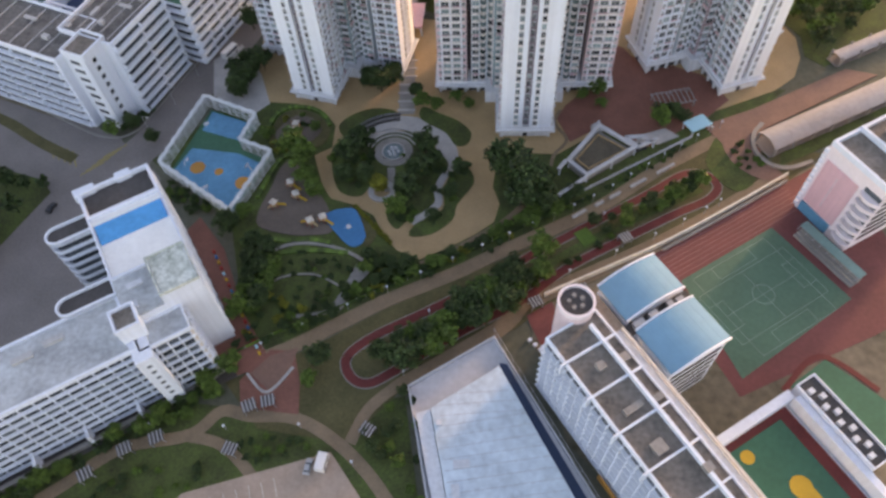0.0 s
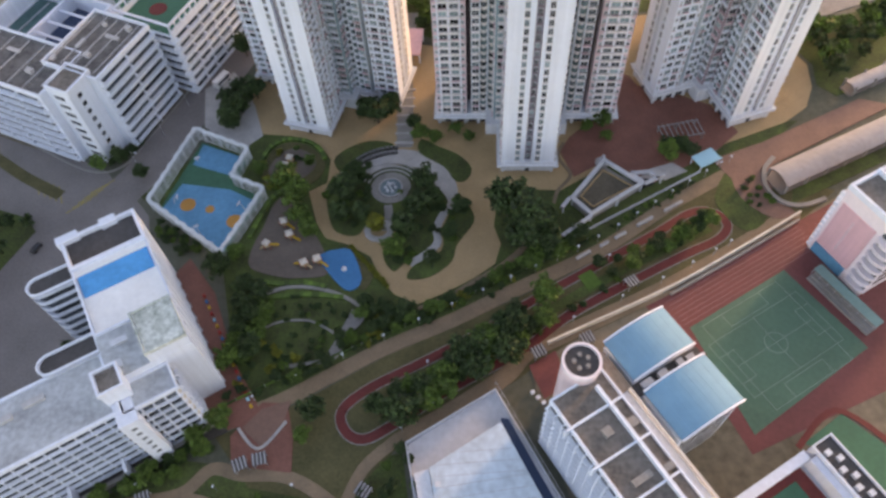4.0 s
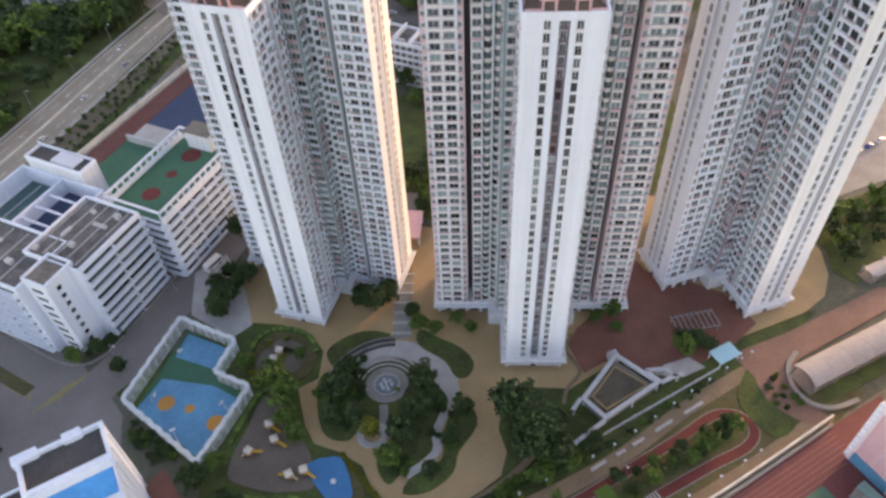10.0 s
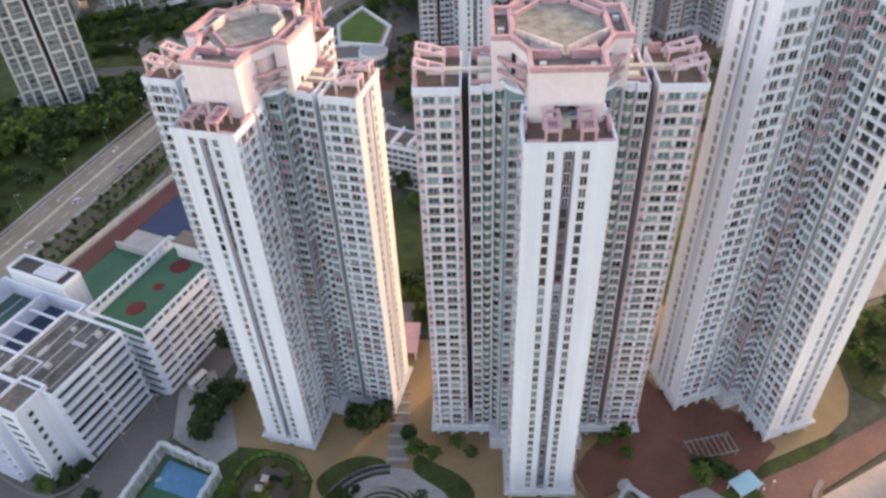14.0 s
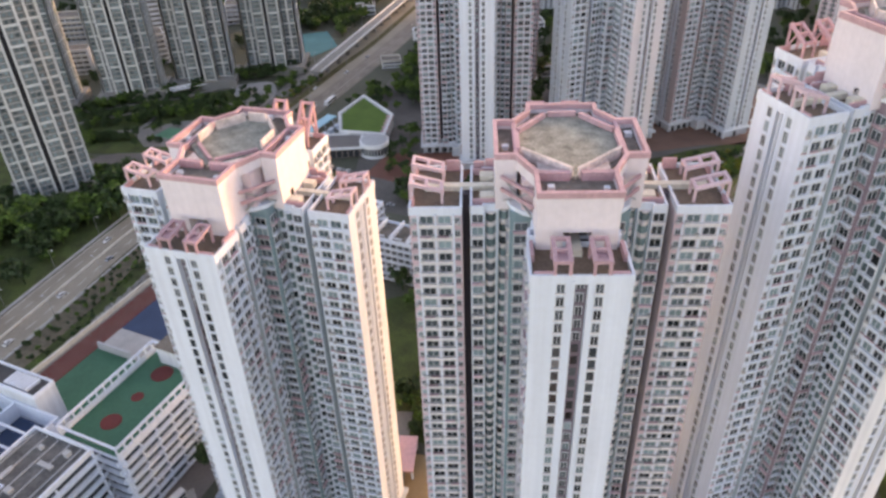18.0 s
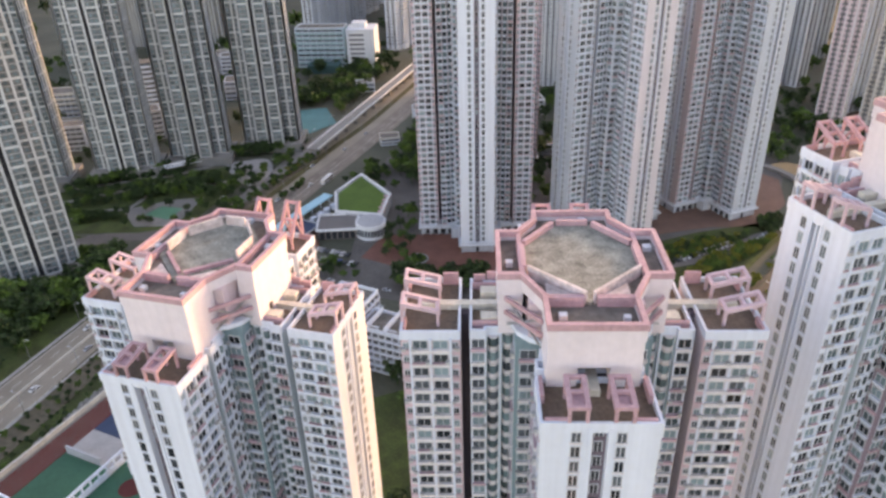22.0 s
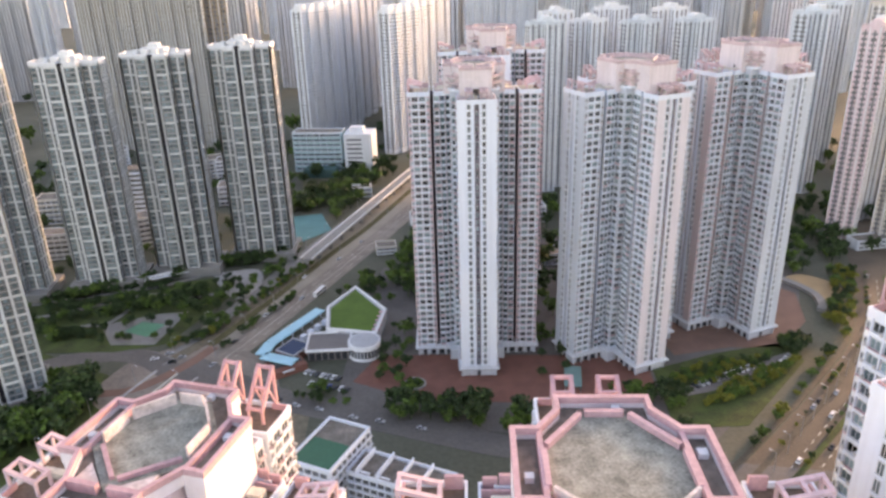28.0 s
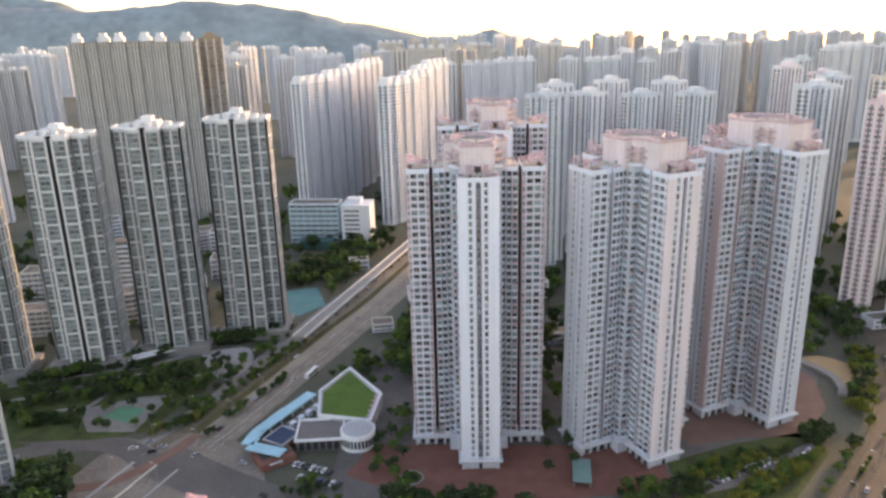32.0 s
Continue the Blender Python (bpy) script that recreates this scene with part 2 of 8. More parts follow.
M = dict(
    ground=mat("ground_earth", (0.1, 0.1, 0.075), var=0.45, fine=0.5, coarse=0.02, tint=(0.1, 0.12, 0.075)),
    asphalt=mat("asphalt", (0.2, 0.182, 0.175), var=0.35, fine=1.5, coarse=0.06, bump=0.1),
    road=mat("old_road", (0.32, 0.28, 0.225), var=0.3, fine=1.2, coarse=0.06, bump=0.1),
    mark=mat("road_paint", (0.62, 0.6, 0.54), var=0.3, fine=2),
    yellow=mat("yellow_paint", (0.3, 0.24, 0.09), var=0.35, fine=2),
    grass=mat("grass", (0.066, 0.104, 0.025), rough=0.95, var=0.6, fine=1.2, coarse=0.12, bump=0.5, tint=(0.07, 0.066, 0.03)),
    tarmac=mat("dark_tarmac", (0.085, 0.078, 0.075), var=0.35, fine=1.2, coarse=0.1, bump=0.1),
    carpark=mat("car_park_concrete", (0.42, 0.315, 0.25), var=0.25, fine=1.0, coarse=0.1),
    drygrass=mat("dry_grass", (0.102, 0.09, 0.04), rough=0.95, var=0.5, fine=1.2, coarse=0.1, bump=0.5, tint=(0.1, 0.1, 0.035)),
    beige=mat("sandy_paving", (0.41, 0.275, 0.145), var=0.22, fine=1.5, coarse=0.1, bump=0.1),
    path=mat("buff_path", (0.235, 0.168, 0.108), var=0.3, fine=1.5, coarse=0.15, bump=0.1),
    stone=mat("grey_paving", (0.42, 0.41, 0.4), var=0.25, fine=1.2, coarse=0.2, bump=0.1),
    stone2=mat("dark_grey_paving", (0.145, 0.132, 0.122), var=0.35, fine=0.6, coarse=0.05),
    concrete=mat("concrete", (0.27, 0.26, 0.245), var=0.3, fine=1.0, coarse=0.12, bump=0.1),
    redpave=mat("red_paving", (0.24, 0.095, 0.07), var=0.3, fine=1.5, coarse=0.12),
    pinkpave=mat("pink_paving", (0.235, 0.13, 0.098), var=0.25, fine=1.0, coarse=0.1),
    track=mat("red_track", (0.16, 0.028, 0.024), var=0.3, fine=1.2, coarse=0.15),
    redyard=mat("red_yard", (0.19, 0.056, 0.052), var=0.28, fine=0.8, coarse=0.07),
    pitch=mat("green_court", (0.07, 0.165, 0.11), var=0.25, fine=0.8, coarse=0.06),
    bluecourt=mat("blue_court", (0.06, 0.29, 0.47), var=0.28, fine=0.8, coarse=0.08),
    greencourt=mat("deep_green_court", (0.028, 0.14, 0.085), var=0.22, fine=0.8, coarse=0.08),
    orange=mat("orange_court", (0.55, 0.25, 0.06), var=0.2),
    ochre=mat("yellow_court", (0.62, 0.36, 0.04), var=0.2),
    playblue=mat("blue_rubber", (0.01, 0.19, 0.4), var=0.2, fine=1.0),
    playfloor=mat("brown_rubber", (0.15, 0.12, 0.1), var=0.3, fine=1.0),
    line=mat("court_lines", (0.22, 0.33, 0.28), var=0.3),
    white=mat("white_render", (0.7, 0.765, 0.852), var=0.12, fine=0.7, coarse=0.06, streak=0.5),
    offwhite=mat("weathered_white", (0.625, 0.66, 0.7), var=0.2, fine=0.8, coarse=0.07, streak=0.5),
    bluegrey=mat("blue_grey_render", (0.52, 0.575, 0.64), var=0.16, fine=0.8, coarse=0.07, streak=0.5),
    pale=mat("pale_pink_render", (0.72, 0.575, 0.6), var=0.16, fine=0.8, coarse=0.06, streak=0.5),
    pale2=mat("dusty_pink_render", (0.56, 0.39, 0.43), var=0.3, fine=0.8, coarse=0.07, streak=0.4, piece=0.25),
    rose=mat("rose_render", (0.53, 0.43, 0.43), var=0.16, fine=0.8, coarse=0.06, streak=0.5),
    mauve=mat("mauve_render", (0.19, 0.145, 0.18), var=0.25, fine=0.8, coarse=0.07, streak=0.5),
    pink=mat("pink_coping", (0.57, 0.35, 0.375), var=0.3, fine=1.4, coarse=0.2),
    pinkpale=mat("faded_pink_paint", (0.66, 0.49, 0.53), var=0.25, fine=1.2, coarse=0.2),
    blush=mat("blush_render", (0.8, 0.725, 0.755), var=0.12, fine=0.8, coarse=0.1, streak=0.3),
    # far copies of blush and pink, greyed to carry distance haze
    farblush=mat("haze_greyed_blush", (0.69, 0.625, 0.65), var=0.2, fine=0.8, coarse=0.1, streak=0.5),
    farpink=mat("haze_greyed_pink", (0.56, 0.43, 0.455), var=0.3, fine=1.2, coarse=0.2),
    faintpink=mat("faint_pink_render", (0.69, 0.65, 0.69), var=0.16, fine=0.8, coarse=0.06, streak=0.5),
    # slot shade put into the colour, far darker than the walls beside it
    slot=mat("painted_slot_shade", (0.09, 0.07, 0.085), var=0.3, fine=0.8, coarse=0.07),
    roofblue=mat("bright_blue_paint", (0.012, 0.35, 0.7), var=0.22, fine=0.9, coarse=0.15),
    roof=mat("bitumen_roof", (0.22, 0.19, 0.162), var=0.45, fine=0.9, coarse=0.15, bump=0.2, tint=(0.14, 0.125, 0.105)),
    stain=mat("stained_deck", (0.33, 0.33, 0.285), var=0.55, fine=2.2, coarse=0.4, tint=(0.17, 0.175, 0.145)),
    screen=mat("peeling_pink_render", (0.7, 0.6, 0.585), var=0.4, fine=1.3, coarse=0.4, tint=(0.6, 0.5, 0.47)),
    cream=mat("cream_concrete", (0.66, 0.62, 0.54), var=0.3, fine=1.2, coarse=0.25),
    rooftile=mat("brown_roof_tiles", (0.19, 0.135, 0.1), var=0.5, fine=1.6, coarse=0.2, bump=0.3),
    darkroof=mat("dark_roof", (0.075, 0.07, 0.068), var=0.35, fine=0.8, coarse=0.1),
    bluedeck=mat("pale_blue_grey_roof", (0.49, 0.54, 0.555), var=0.28, fine=0.8, coarse=0.14, tint=(0.4, 0.42, 0.43)),
    roofwhite=mat("white_roof_paint", (0.84, 0.85, 0.83), var=0.1, fine=0.9, coarse=0.12),
    marble=mat("mossy_white_roof", (0.66, 0.7, 0.66), var=0.35, fine=1.1, coarse=0.35, tint=(0.3, 0.38, 0.3)),
    tealcourt=mat("teal_court", (0.07, 0.25, 0.26), var=0.25, fine=0.6, coarse=0.08),
    pinkline=mat("faded_lane_paint", (0.33, 0.17, 0.16), var=0.3),
    tarroof=mat("streaked_tar_roof", (0.15, 0.142, 0.135), var=0.45, fine=0.9, coarse=0.25, bump=0.2, tint=(0.09, 0.085, 0.08)),
    palegrey=mat("pale_grey_roof", (0.46, 0.48, 0.51), var=0.2, fine=0.6, coarse=0.08),
    blueroof=mat("pale_stained_sheet", (0.58, 0.7, 0.77), rough=0.55, var=0.3, fine=0.6, coarse=0.12),
    blueroof2=mat("blue_sheet_roof", (0.13, 0.33, 0.46), rough=0.75, var=0.1, fine=0.5, coarse=0.1),
    teal=mat("teal_sheet", (0.22, 0.5, 0.55), rough=0.5, var=0.15),
    aqua=mat("light_blue_canopy", (0.3, 0.62, 0.74), rough=0.5, var=0.12),
    metal=mat("grey_steel", (0.4, 0.41, 0.42), rough=0.45, metal=0.6, var=0.2),
    net=mat("white_netting", (0.62, 0.67, 0.7), var=0.2, fine=1.5),
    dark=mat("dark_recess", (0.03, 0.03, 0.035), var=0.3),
    glass=glassy("window_glass", (0.065, 0.078, 0.088), piece=0.85),
    glassblue=glassy("blue_window_glass", (0.17, 0.24, 0.26), piece=0.65),
    bayglass=glassy("teal_window_glass", (0.115, 0.175, 0.185), piece=0.65),
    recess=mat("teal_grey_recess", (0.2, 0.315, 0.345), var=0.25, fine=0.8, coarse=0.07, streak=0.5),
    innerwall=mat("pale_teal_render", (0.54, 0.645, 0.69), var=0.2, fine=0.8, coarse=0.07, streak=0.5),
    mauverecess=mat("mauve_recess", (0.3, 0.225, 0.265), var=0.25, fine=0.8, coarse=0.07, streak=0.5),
    sillcream=mat("cream_pink_render", (0.755, 0.715, 0.715), var=0.2, fine=0.8, coarse=0.07, streak=0.4),
    # grey of the flat strips that imitate shaded recesses
    farslot=mat("recess_shade_paint", (0.2, 0.2, 0.205), var=0.3, fine=0.5, coarse=0.05),
    gridglass=glassy("grey_window_glass", (0.06, 0.07, 0.073), piece=0.8),
    # distant panes, lighter than the near glass: haze put into the colour
    darkglass=glassy("haze_paled_window_glass", (0.19, 0.2, 0.21)),
    # beige, pale and aqua walls are raised in tone for the far city's haze
    beigewall=mat("beige_render", (0.6, 0.56, 0.5), var=0.15, fine=0.6, coarse=0.05, streak=0.5),
    greywall=mat("grey_render", (0.46, 0.46, 0.46), var=0.18, fine=0.6, coarse=0.05, streak=0.5),
    salmon=mat("salmon_render", (0.68, 0.42, 0.46), var=0.15, fine=0.6, coarse=0.05, streak=0.5),
    palewall=mat("pale_render", (0.76, 0.78, 0.8), var=0.14, fine=0.6, coarse=0.05, streak=0.5),
    aquawall=mat("pale_aqua_render", (0.64, 0.7, 0.74), var=0.14, fine=0.6, coarse=0.05, streak=0.5),
    bark=mat("bark", (0.09, 0.065, 0.045), var=0.4, fine=4, coarse=0.6, bump=0.4),
    leaf=mat("dark_leaves", (0.033, 0.07, 0.017), rough=0.7, var=0.45, fine=1.2, coarse=0.2, piece=0.55),
    leaf2=mat("green_leaves", (0.08, 0.155, 0.024), rough=0.7, var=0.45, fine=1.2, coarse=0.2, piece=0.5),
    leaf3=mat("yellow_green_leaves", (0.18, 0.19, 0.018), rough=0.7, var=0.4, fine=1.2, coarse=0.2, piece=0.45),
    # woodland lightened to blue-grey: distance haze is put into the colour
    hill=mat("haze_paled_hill", (0.25, 0.315, 0.335), rough=1, var=0.35, fine=0.02, coarse=0.004),
    sea=mat("bay_water", (0.4, 0.42, 0.43), rough=0.25, var=0.1, fine=0.02, coarse=0.002),
    navy=mat("navy_rubber", (0.03, 0.06, 0.12), var=0.2, fine=1.0),
    deepteal=mat("dark_teal_roof", (0.05, 0.13, 0.125), var=0.3, fine=0.6),
    hwy=mat("warm_asphalt", (0.13, 0.1, 0.072), var=0.4, fine=0.8, coarse=0.05),
    dust=mat("dusty_ground", (0.2, 0.165, 0.12), rough=0.95, var=0.45, fine=0.4, coarse=0.03, tint=(0.12, 0.115, 0.07)),
    junction=mat("worn_junction", (0.26, 0.22, 0.185), var=0.4, fine=0.5, coarse=0.06),
    gridwall=mat("dark_grey_render", (0.18, 0.195, 0.195), var=0.2, fine=0.6, coarse=0.05, streak=0.4),
    gridrib=mat("pale_grid_render", (0.68, 0.7, 0.7), var=0.2, fine=0.6, coarse=0.05, streak=0.4),
    rooflawn=mat("roof_grass", (0.085, 0.17, 0.03), rough=0.95, var=0.35, fine=1.2, coarse=0.1),
    poolgreen=mat("green_pool_floor", (0.09, 0.3, 0.19), rough=0.4, var=0.2, fine=0.5),
    goldwall=mat("dull_beige_render", (0.34, 0.315, 0.27), var=0.18, fine=0.6, coarse=0.05, streak=0.5),
    brownwall=mat("brown_render", (0.36, 0.27, 0.19), var=0.15, fine=0.6, coarse=0.05, streak=0.5),
    bluewall=mat("light_blue_render", (0.42, 0.62, 0.66), var=0.15, fine=0.6, coarse=0.05, streak=0.5),
    tube=mat("pale_sheet_roof", (0.36, 0.345, 0.345), var=0.2, fine=0.6, coarse=0.1),
    brownroof=mat("brown_roof_soil", (0.1, 0.085, 0.06), var=0.4, fine=0.8, coarse=0.2),
    tealgrey=mat("grey_green_sheet", (0.16, 0.29, 0.27), var=0.2, fine=0.8),
    red=mat("red_paint", (0.45, 0.04, 0.03), var=0.2),
    wood=mat("light_timber", (0.5, 0.36, 0.2), var=0.3, fine=3),
)


# ---- mesh helpers ----
def mesh(name, verts, faces, m):
    me = bpy.data.meshes.new(name)
    me.from_pydata(verts, [], faces)
    if m:
        me.materials.append(m)
    return me


CUBE = [(-1, -1), (1, -1), (1, 1), (-1, 1)]
CUBE_F = [(3, 2, 1, 0), (4, 5, 6, 7), (0, 1, 5, 4), (1, 2, 6, 5), (2, 3, 7, 6), (3, 0, 4, 7)]


class Geo:
    """Collects boxes, prisms and strips into one mesh."""

    def __init__(self):
        self.v, self.f = [], []

    def box(self, x0, y0, z0, x1, y1, z1):
        k = len(self.v)
        self.v += [(x0, y0, z0), (x1, y0, z0), (x1, y1, z0), (x0, y1, z0), (x0, y0, z1), (x1, y0, z1), (x1, y1, z1), (x0, y1, z1)]
        self.f += [tuple(k + i for i in f) for f in CUBE_F]
        return self

    def obox(self, c, sx, sy, z0, z1, yaw=0.0):
        """A box round c = (x, y), turned by yaw degrees."""
        k, a = len(self.v), radians(yaw)
        ca, sa = math.cos(a), math.sin(a)
        for z in (z0, z1):
            self.v += [(c[0] + u * sx / 2 * ca - w * sy / 2 * sa, c[1] + u * sx / 2 * sa + w * sy / 2 * ca, z) for u, w in CUBE]
        self.f += [tuple(k + i for i in f) for f in CUBE_F]
        return self

    def beam(self, a, b, w, h=None):
        """A bar from point a to point b."""
        a, b = Vector(a), Vector(b)
        d = (b - a).normalized()
        s = d.cross((0, 0, 1))
        s = s.normalized() if s.length > 1e-3 else Vector((1, 0, 0))
        u = s.cross(d) * ((h or w) / 2)
        s = s * (w / 2)
        k = len(self.v)
        for p in (a, b):
            self.v += [tuple(p + q) for q in (-s - u, s - u, s + u, -s + u)]
        self.f += [tuple(k + i for i in f) for f in ((3, 2, 1, 0), (4, 5, 6, 7), (0, 1, 5, 4), (1, 2, 6, 5), (2, 3, 7, 6), (3, 0, 4, 7))]
        return self

    def prism(self, pts, z0, z1, bottom=False):
        k, n = len(self.v), len(pts)
        self.v += [(x, y, z0) for x, y in pts] + [(x, y, z1) for x, y in pts]
        area = sum(pts[i][0] * pts[(i + 1) % n][1] - pts[(i + 1) % n][0] * pts[i][1] for i in range(n))
        ring = range(n)
        if area > 0:
            self.f.append(tuple(k + n + i for i in ring))
            self.f += [(k + i, k + (i + 1) % n, k + n + (i + 1) % n, k + n + i) for i in ring]
        else:
            self.f.append(tuple(k + n + i for i in reversed(ring)))
            self.f += [(k + (i + 1) % n, k + i, k + n + i, k + n + (i + 1) % n) for i in ring]
        return self

    def wall(self, pts, t, z0, z1, closed=True):
        """An upright wall of thickness t inside a line of points, with mitred corners."""
        n = len(pts)
        P = [Vector(p) for p in pts]
        area = sum(pts[i][0] * pts[(i + 1) % n][1] - pts[(i + 1) % n][0] * pts[i][1] for i in range(n))
        sg = 1 if area > 0 or not closed else -1
        inner = []
        for i in range(n):
            a = P[i] - P[i - 1] if closed or i > 0 else P[1] - P[0]
            b = P[(i + 1) % n] - P[i] if closed or i < n - 1 else P[i] - P[i - 1]
            na, nb = Vector((-a.y, a.x)).normalized() * sg, Vector((-b.y, b.x)).normalized() * sg
            m = (na + nb)
            m = m / max(0.3, m.length_squared) * 2 if m.length > 1e-6 else na
            inner.append(P[i] + m * t)
        k = len(self.v)
        for z in (z0, z1):
            self.v += [(p.x, p.y, z) for p in P] + [(p.x, p.y, z) for p in inner]
        o0, i0, o1, i1 = k, k + n, k + 2 * n, k + 3 * n
        for i in range(n if closed else n - 1):
            j = (i + 1) % n
            self.f += [(o0 + i, o0 + j, o1 + j, o1 + i), (i0 + j, i0 + i, i1 + i, i1 + j), (o1 + i, o1 + j, i1 + j, i1 + i)]
        if not closed:
            self.f += [(o0, o1, i1, i0), (o0 + n - 1, i0 + n - 1, i1 + n - 1, o1 + n - 1)]
        return self

    def cyl(self, x, y, r, z0, z1, n=16, r1=None):
        r1 = r if r1 is None else r1
        k = len(self.v)
        for z, q in ((z0, r), (z1, r1)):
            self.v += [(x + q * math.cos(2 * math.pi * i / n), y + q * math.sin(2 * math.pi * i / n), z) for i in range(n)]
        self.f.append(tuple(k + n + i for i in range(n)))
        self.f.append(tuple(k + i for i in reversed(range(n))))
        self.f += [(k + i, k + (i + 1) % n, k + n + (i + 1) % n, k + n + i) for i in range(n)]
        return self

    def turned(self, c, yaw):
        """Everything so far, turned by yaw degrees and moved to c = (x, y, z)."""
        a = radians(yaw)
        ca, sa = math.cos(a), math.sin(a)
        self.v = [(c[0] + x * ca - y * sa, c[1] + x * sa + y * ca, c[2] + z) for x, y, z in self.v]
        return self

    def mesh(self, name, m):
        return mesh(name, self.v, self.f, m)


def part(name, geo, m, parent, label=""):
    """One mesh object under a thing or a part."""
    ob = new(name, geo.mesh(name, m) if isinstance(geo, Geo) else geo)
    ob.parent = parent
    return tagged(ob, label)


def thing(name, label, category, group="", x=0.0, y=0.0, z=0.0, yaw=0.0):
    ob = new(name)
    ob.matrix_basis = pose(x, y, z, 0, 0, yaw)
    return tagged(ob, label, category, group)


def sheet(name, geo, m, label, category, kind="structure"):
    """A piece of the setting: one mesh at top level."""
    return tagged(new(name, geo.mesh(name, m)), label, category, "", kind)


def smooth(pts, closed=True, k=5):
    """A rounded line through the given points."""
    n, out = len(pts), []
    for i in range(n if closed else n - 1):
        p = [Vector(pts[(i + j) % n] if closed else pts[min(max(i + j, 0), n - 1)]) for j in (-1, 0, 1, 2)]
        for s in range(k):
            t = s / k
            q = 0.5 * (2 * p[1] + (p[2] - p[0]) * t + (2 * p[0] - 5 * p[1] + 4 * p[2] - p[3]) * t * t + (3 * p[1] - p[0] - 3 * p[2] + p[3]) * t ** 3)
            out.append((q.x, q.y))
    if not closed:
        out.append(tuple(pts[-1]))
    return out


def strip(pts, w, z0, z1, geo=None):
    """A path of width w along a line of points."""
    g = geo or Geo()
    P = [Vector(p) for p in pts]
    n, L, R = len(P), [], []
    for i in range(n):
        d = (P[min(i + 1, n - 1)] - P[max(i - 1, 0)]).normalized()
        s = Vector((-d.y, d.x)) * (w / 2)
        L.append(P[i] + s), R.append(P[i] - s)
    for i in range(n - 1):
        k = len(g.v)
        q = (R[i], R[i + 1], L[i + 1], L[i])
        g.v += [(p.x, p.y, z0) for p in q] + [(p.x, p.y, z1) for p in q]
        g.f += [(k + 4, k + 5, k + 6, k + 7), (k, k + 1, k + 5, k + 4), (k + 2, k + 3, k + 7, k + 6)]
        if i == 0:
            g.f.append((k + 3, k, k + 4, k + 7))
        if i == n - 2:
            g.f.append((k + 1, k + 2, k + 6, k + 5))
    return g


# ---- the ground ----
sheet("ground", Geo().prism([(-4500, -600), (4800, -600), (4800, 3700), (-4500, 3700)], -1.0, 0.0), M["ground"], "grey-green city ground of dusty earth and worn grass", "ground")
sheet("water", Geo().prism([(-4500, 3700), (4800, 3700), (4800, 5100), (-4500, 5100)], -1.0, -0.3), M["sea"], "pale still bay water beyond the city", "water")


def flat(name, pts, z, m, label, category="paving", k=0):
    return sheet(name, Geo().prism(smooth(pts, True, k) if k else pts, -0.3, z), M[m], label, category)


def lane(name, pts, w, z, m, label, category="path", k=6):
    return sheet(name, strip(smooth(pts, False, k), w, -0.3, z), M[m], label, category)


# roads
flat("dusty_ground", [(-205, 190), (-170, 275), (-142, 345), (-118, 402), (-92, 440), (-40, 402), (-40, 330), (-62, 262), (-90, 205), (-128, 188)], 0.02, "dust", "dusty brown ground between the tramway and the school deck", "ground")
flat("junction", [(-140, 452), (-118, 470), (-90, 470), (-62, 444), (-56, 418), (-84, 404), (-122, 396), (-150, 424)], 0.11, "junction", "worn brown-grey road junction", "road")
lane("road", [(-125, 178), (-104, 170), (-88, 196), (-68, 234), (-50, 285), (-34, 340), (-28, 384)], 14, 0.06, "asphalt", "grey asphalt street beside the white school", "road")
lane("road", [(-178, 205), (-140, 186), (-112, 171), (-124, 140), (-142, 104), (-165, 60)], 15, 0.05, "asphalt", "grey asphalt street with worn yellow markings", "road")
SOUTH_ROAD = [(-214, 190), (-190, 244), (-166, 300), (-149, 344), (-131, 390), (-110, 440)]
lane("road", SOUTH_ROAD, 22, 0.05, "road", "wide sandy-grey main road with several lanes", "road")
lane("road", [(-122, 420), (-102, 465), (-60, 552), (-14, 648), (30, 760), (80, 900)], 36, 0.04, "road", "wide sandy-grey main road beside the viaduct", "road")
lane("road", [(-110, 452), (-60, 416), (-10, 392), (50, 366), (120, 345), (180, 330)], 15, 0.125, "stone2", "grey street with parked cars between the housing blocks", "road")
lane("road", [(118, 312), (159, 343), (209, 387), (255, 435), (300, 511), (340, 611)], 36, 0.05, "hwy", "broad sunlit highway with several lanes", "road")
lane("road", [(-178, 460), (-140, 462), (-108, 448)], 12, 0.07, "asphalt", "grey side street by the swimming pool", "road")
lane("rail_bed", [(-122, 446), (-111, 470), (-77, 560), (-39, 655)], 9, 0.12, "concrete", "pale concrete tramway bed along the main road", "rail track")
for off in (-13.2, -10.8):
    pts = [(-108, 448), (-100, 465), (-66, 555), (-28, 650)]
    sheet("rail", strip([(x + off * 0.92, y - off * 0.38 * 0.3) for x, y in smooth(pts, False, 5)], 0.35, 0.1, 0.26), M["metal"], "steel tram rail on the concrete bed", "rail")
CARRIAGE = [(-90, 452), (-77, 478), (-50, 537), (-24, 594), (2, 655), (42, 752)]
lane("carriageway", CARRIAGE, 15, 0.16, "junction", "worn grey asphalt carriageway beside the viaduct", "road")
lane("road_verge", [(-116, 456), (-104, 474), (-86, 514), (-67, 556)], 7, 0.3, "dust", "dry brown strip between the tramway and the road", "verge")
lane("road_verge", [(-100, 468), (-90, 490), (-70, 534), (-46, 590), (-22, 642), (14, 736)], 4.5, 0.34, "drygrass", "planted strip between the carriageways", "verge")
lane("pavement", [(-150, 426), (-128, 428), (-108, 448), (-98, 466)], 6, 0.2, "pinkpave", "pinkish brown paved corner of the junction", "pavement")
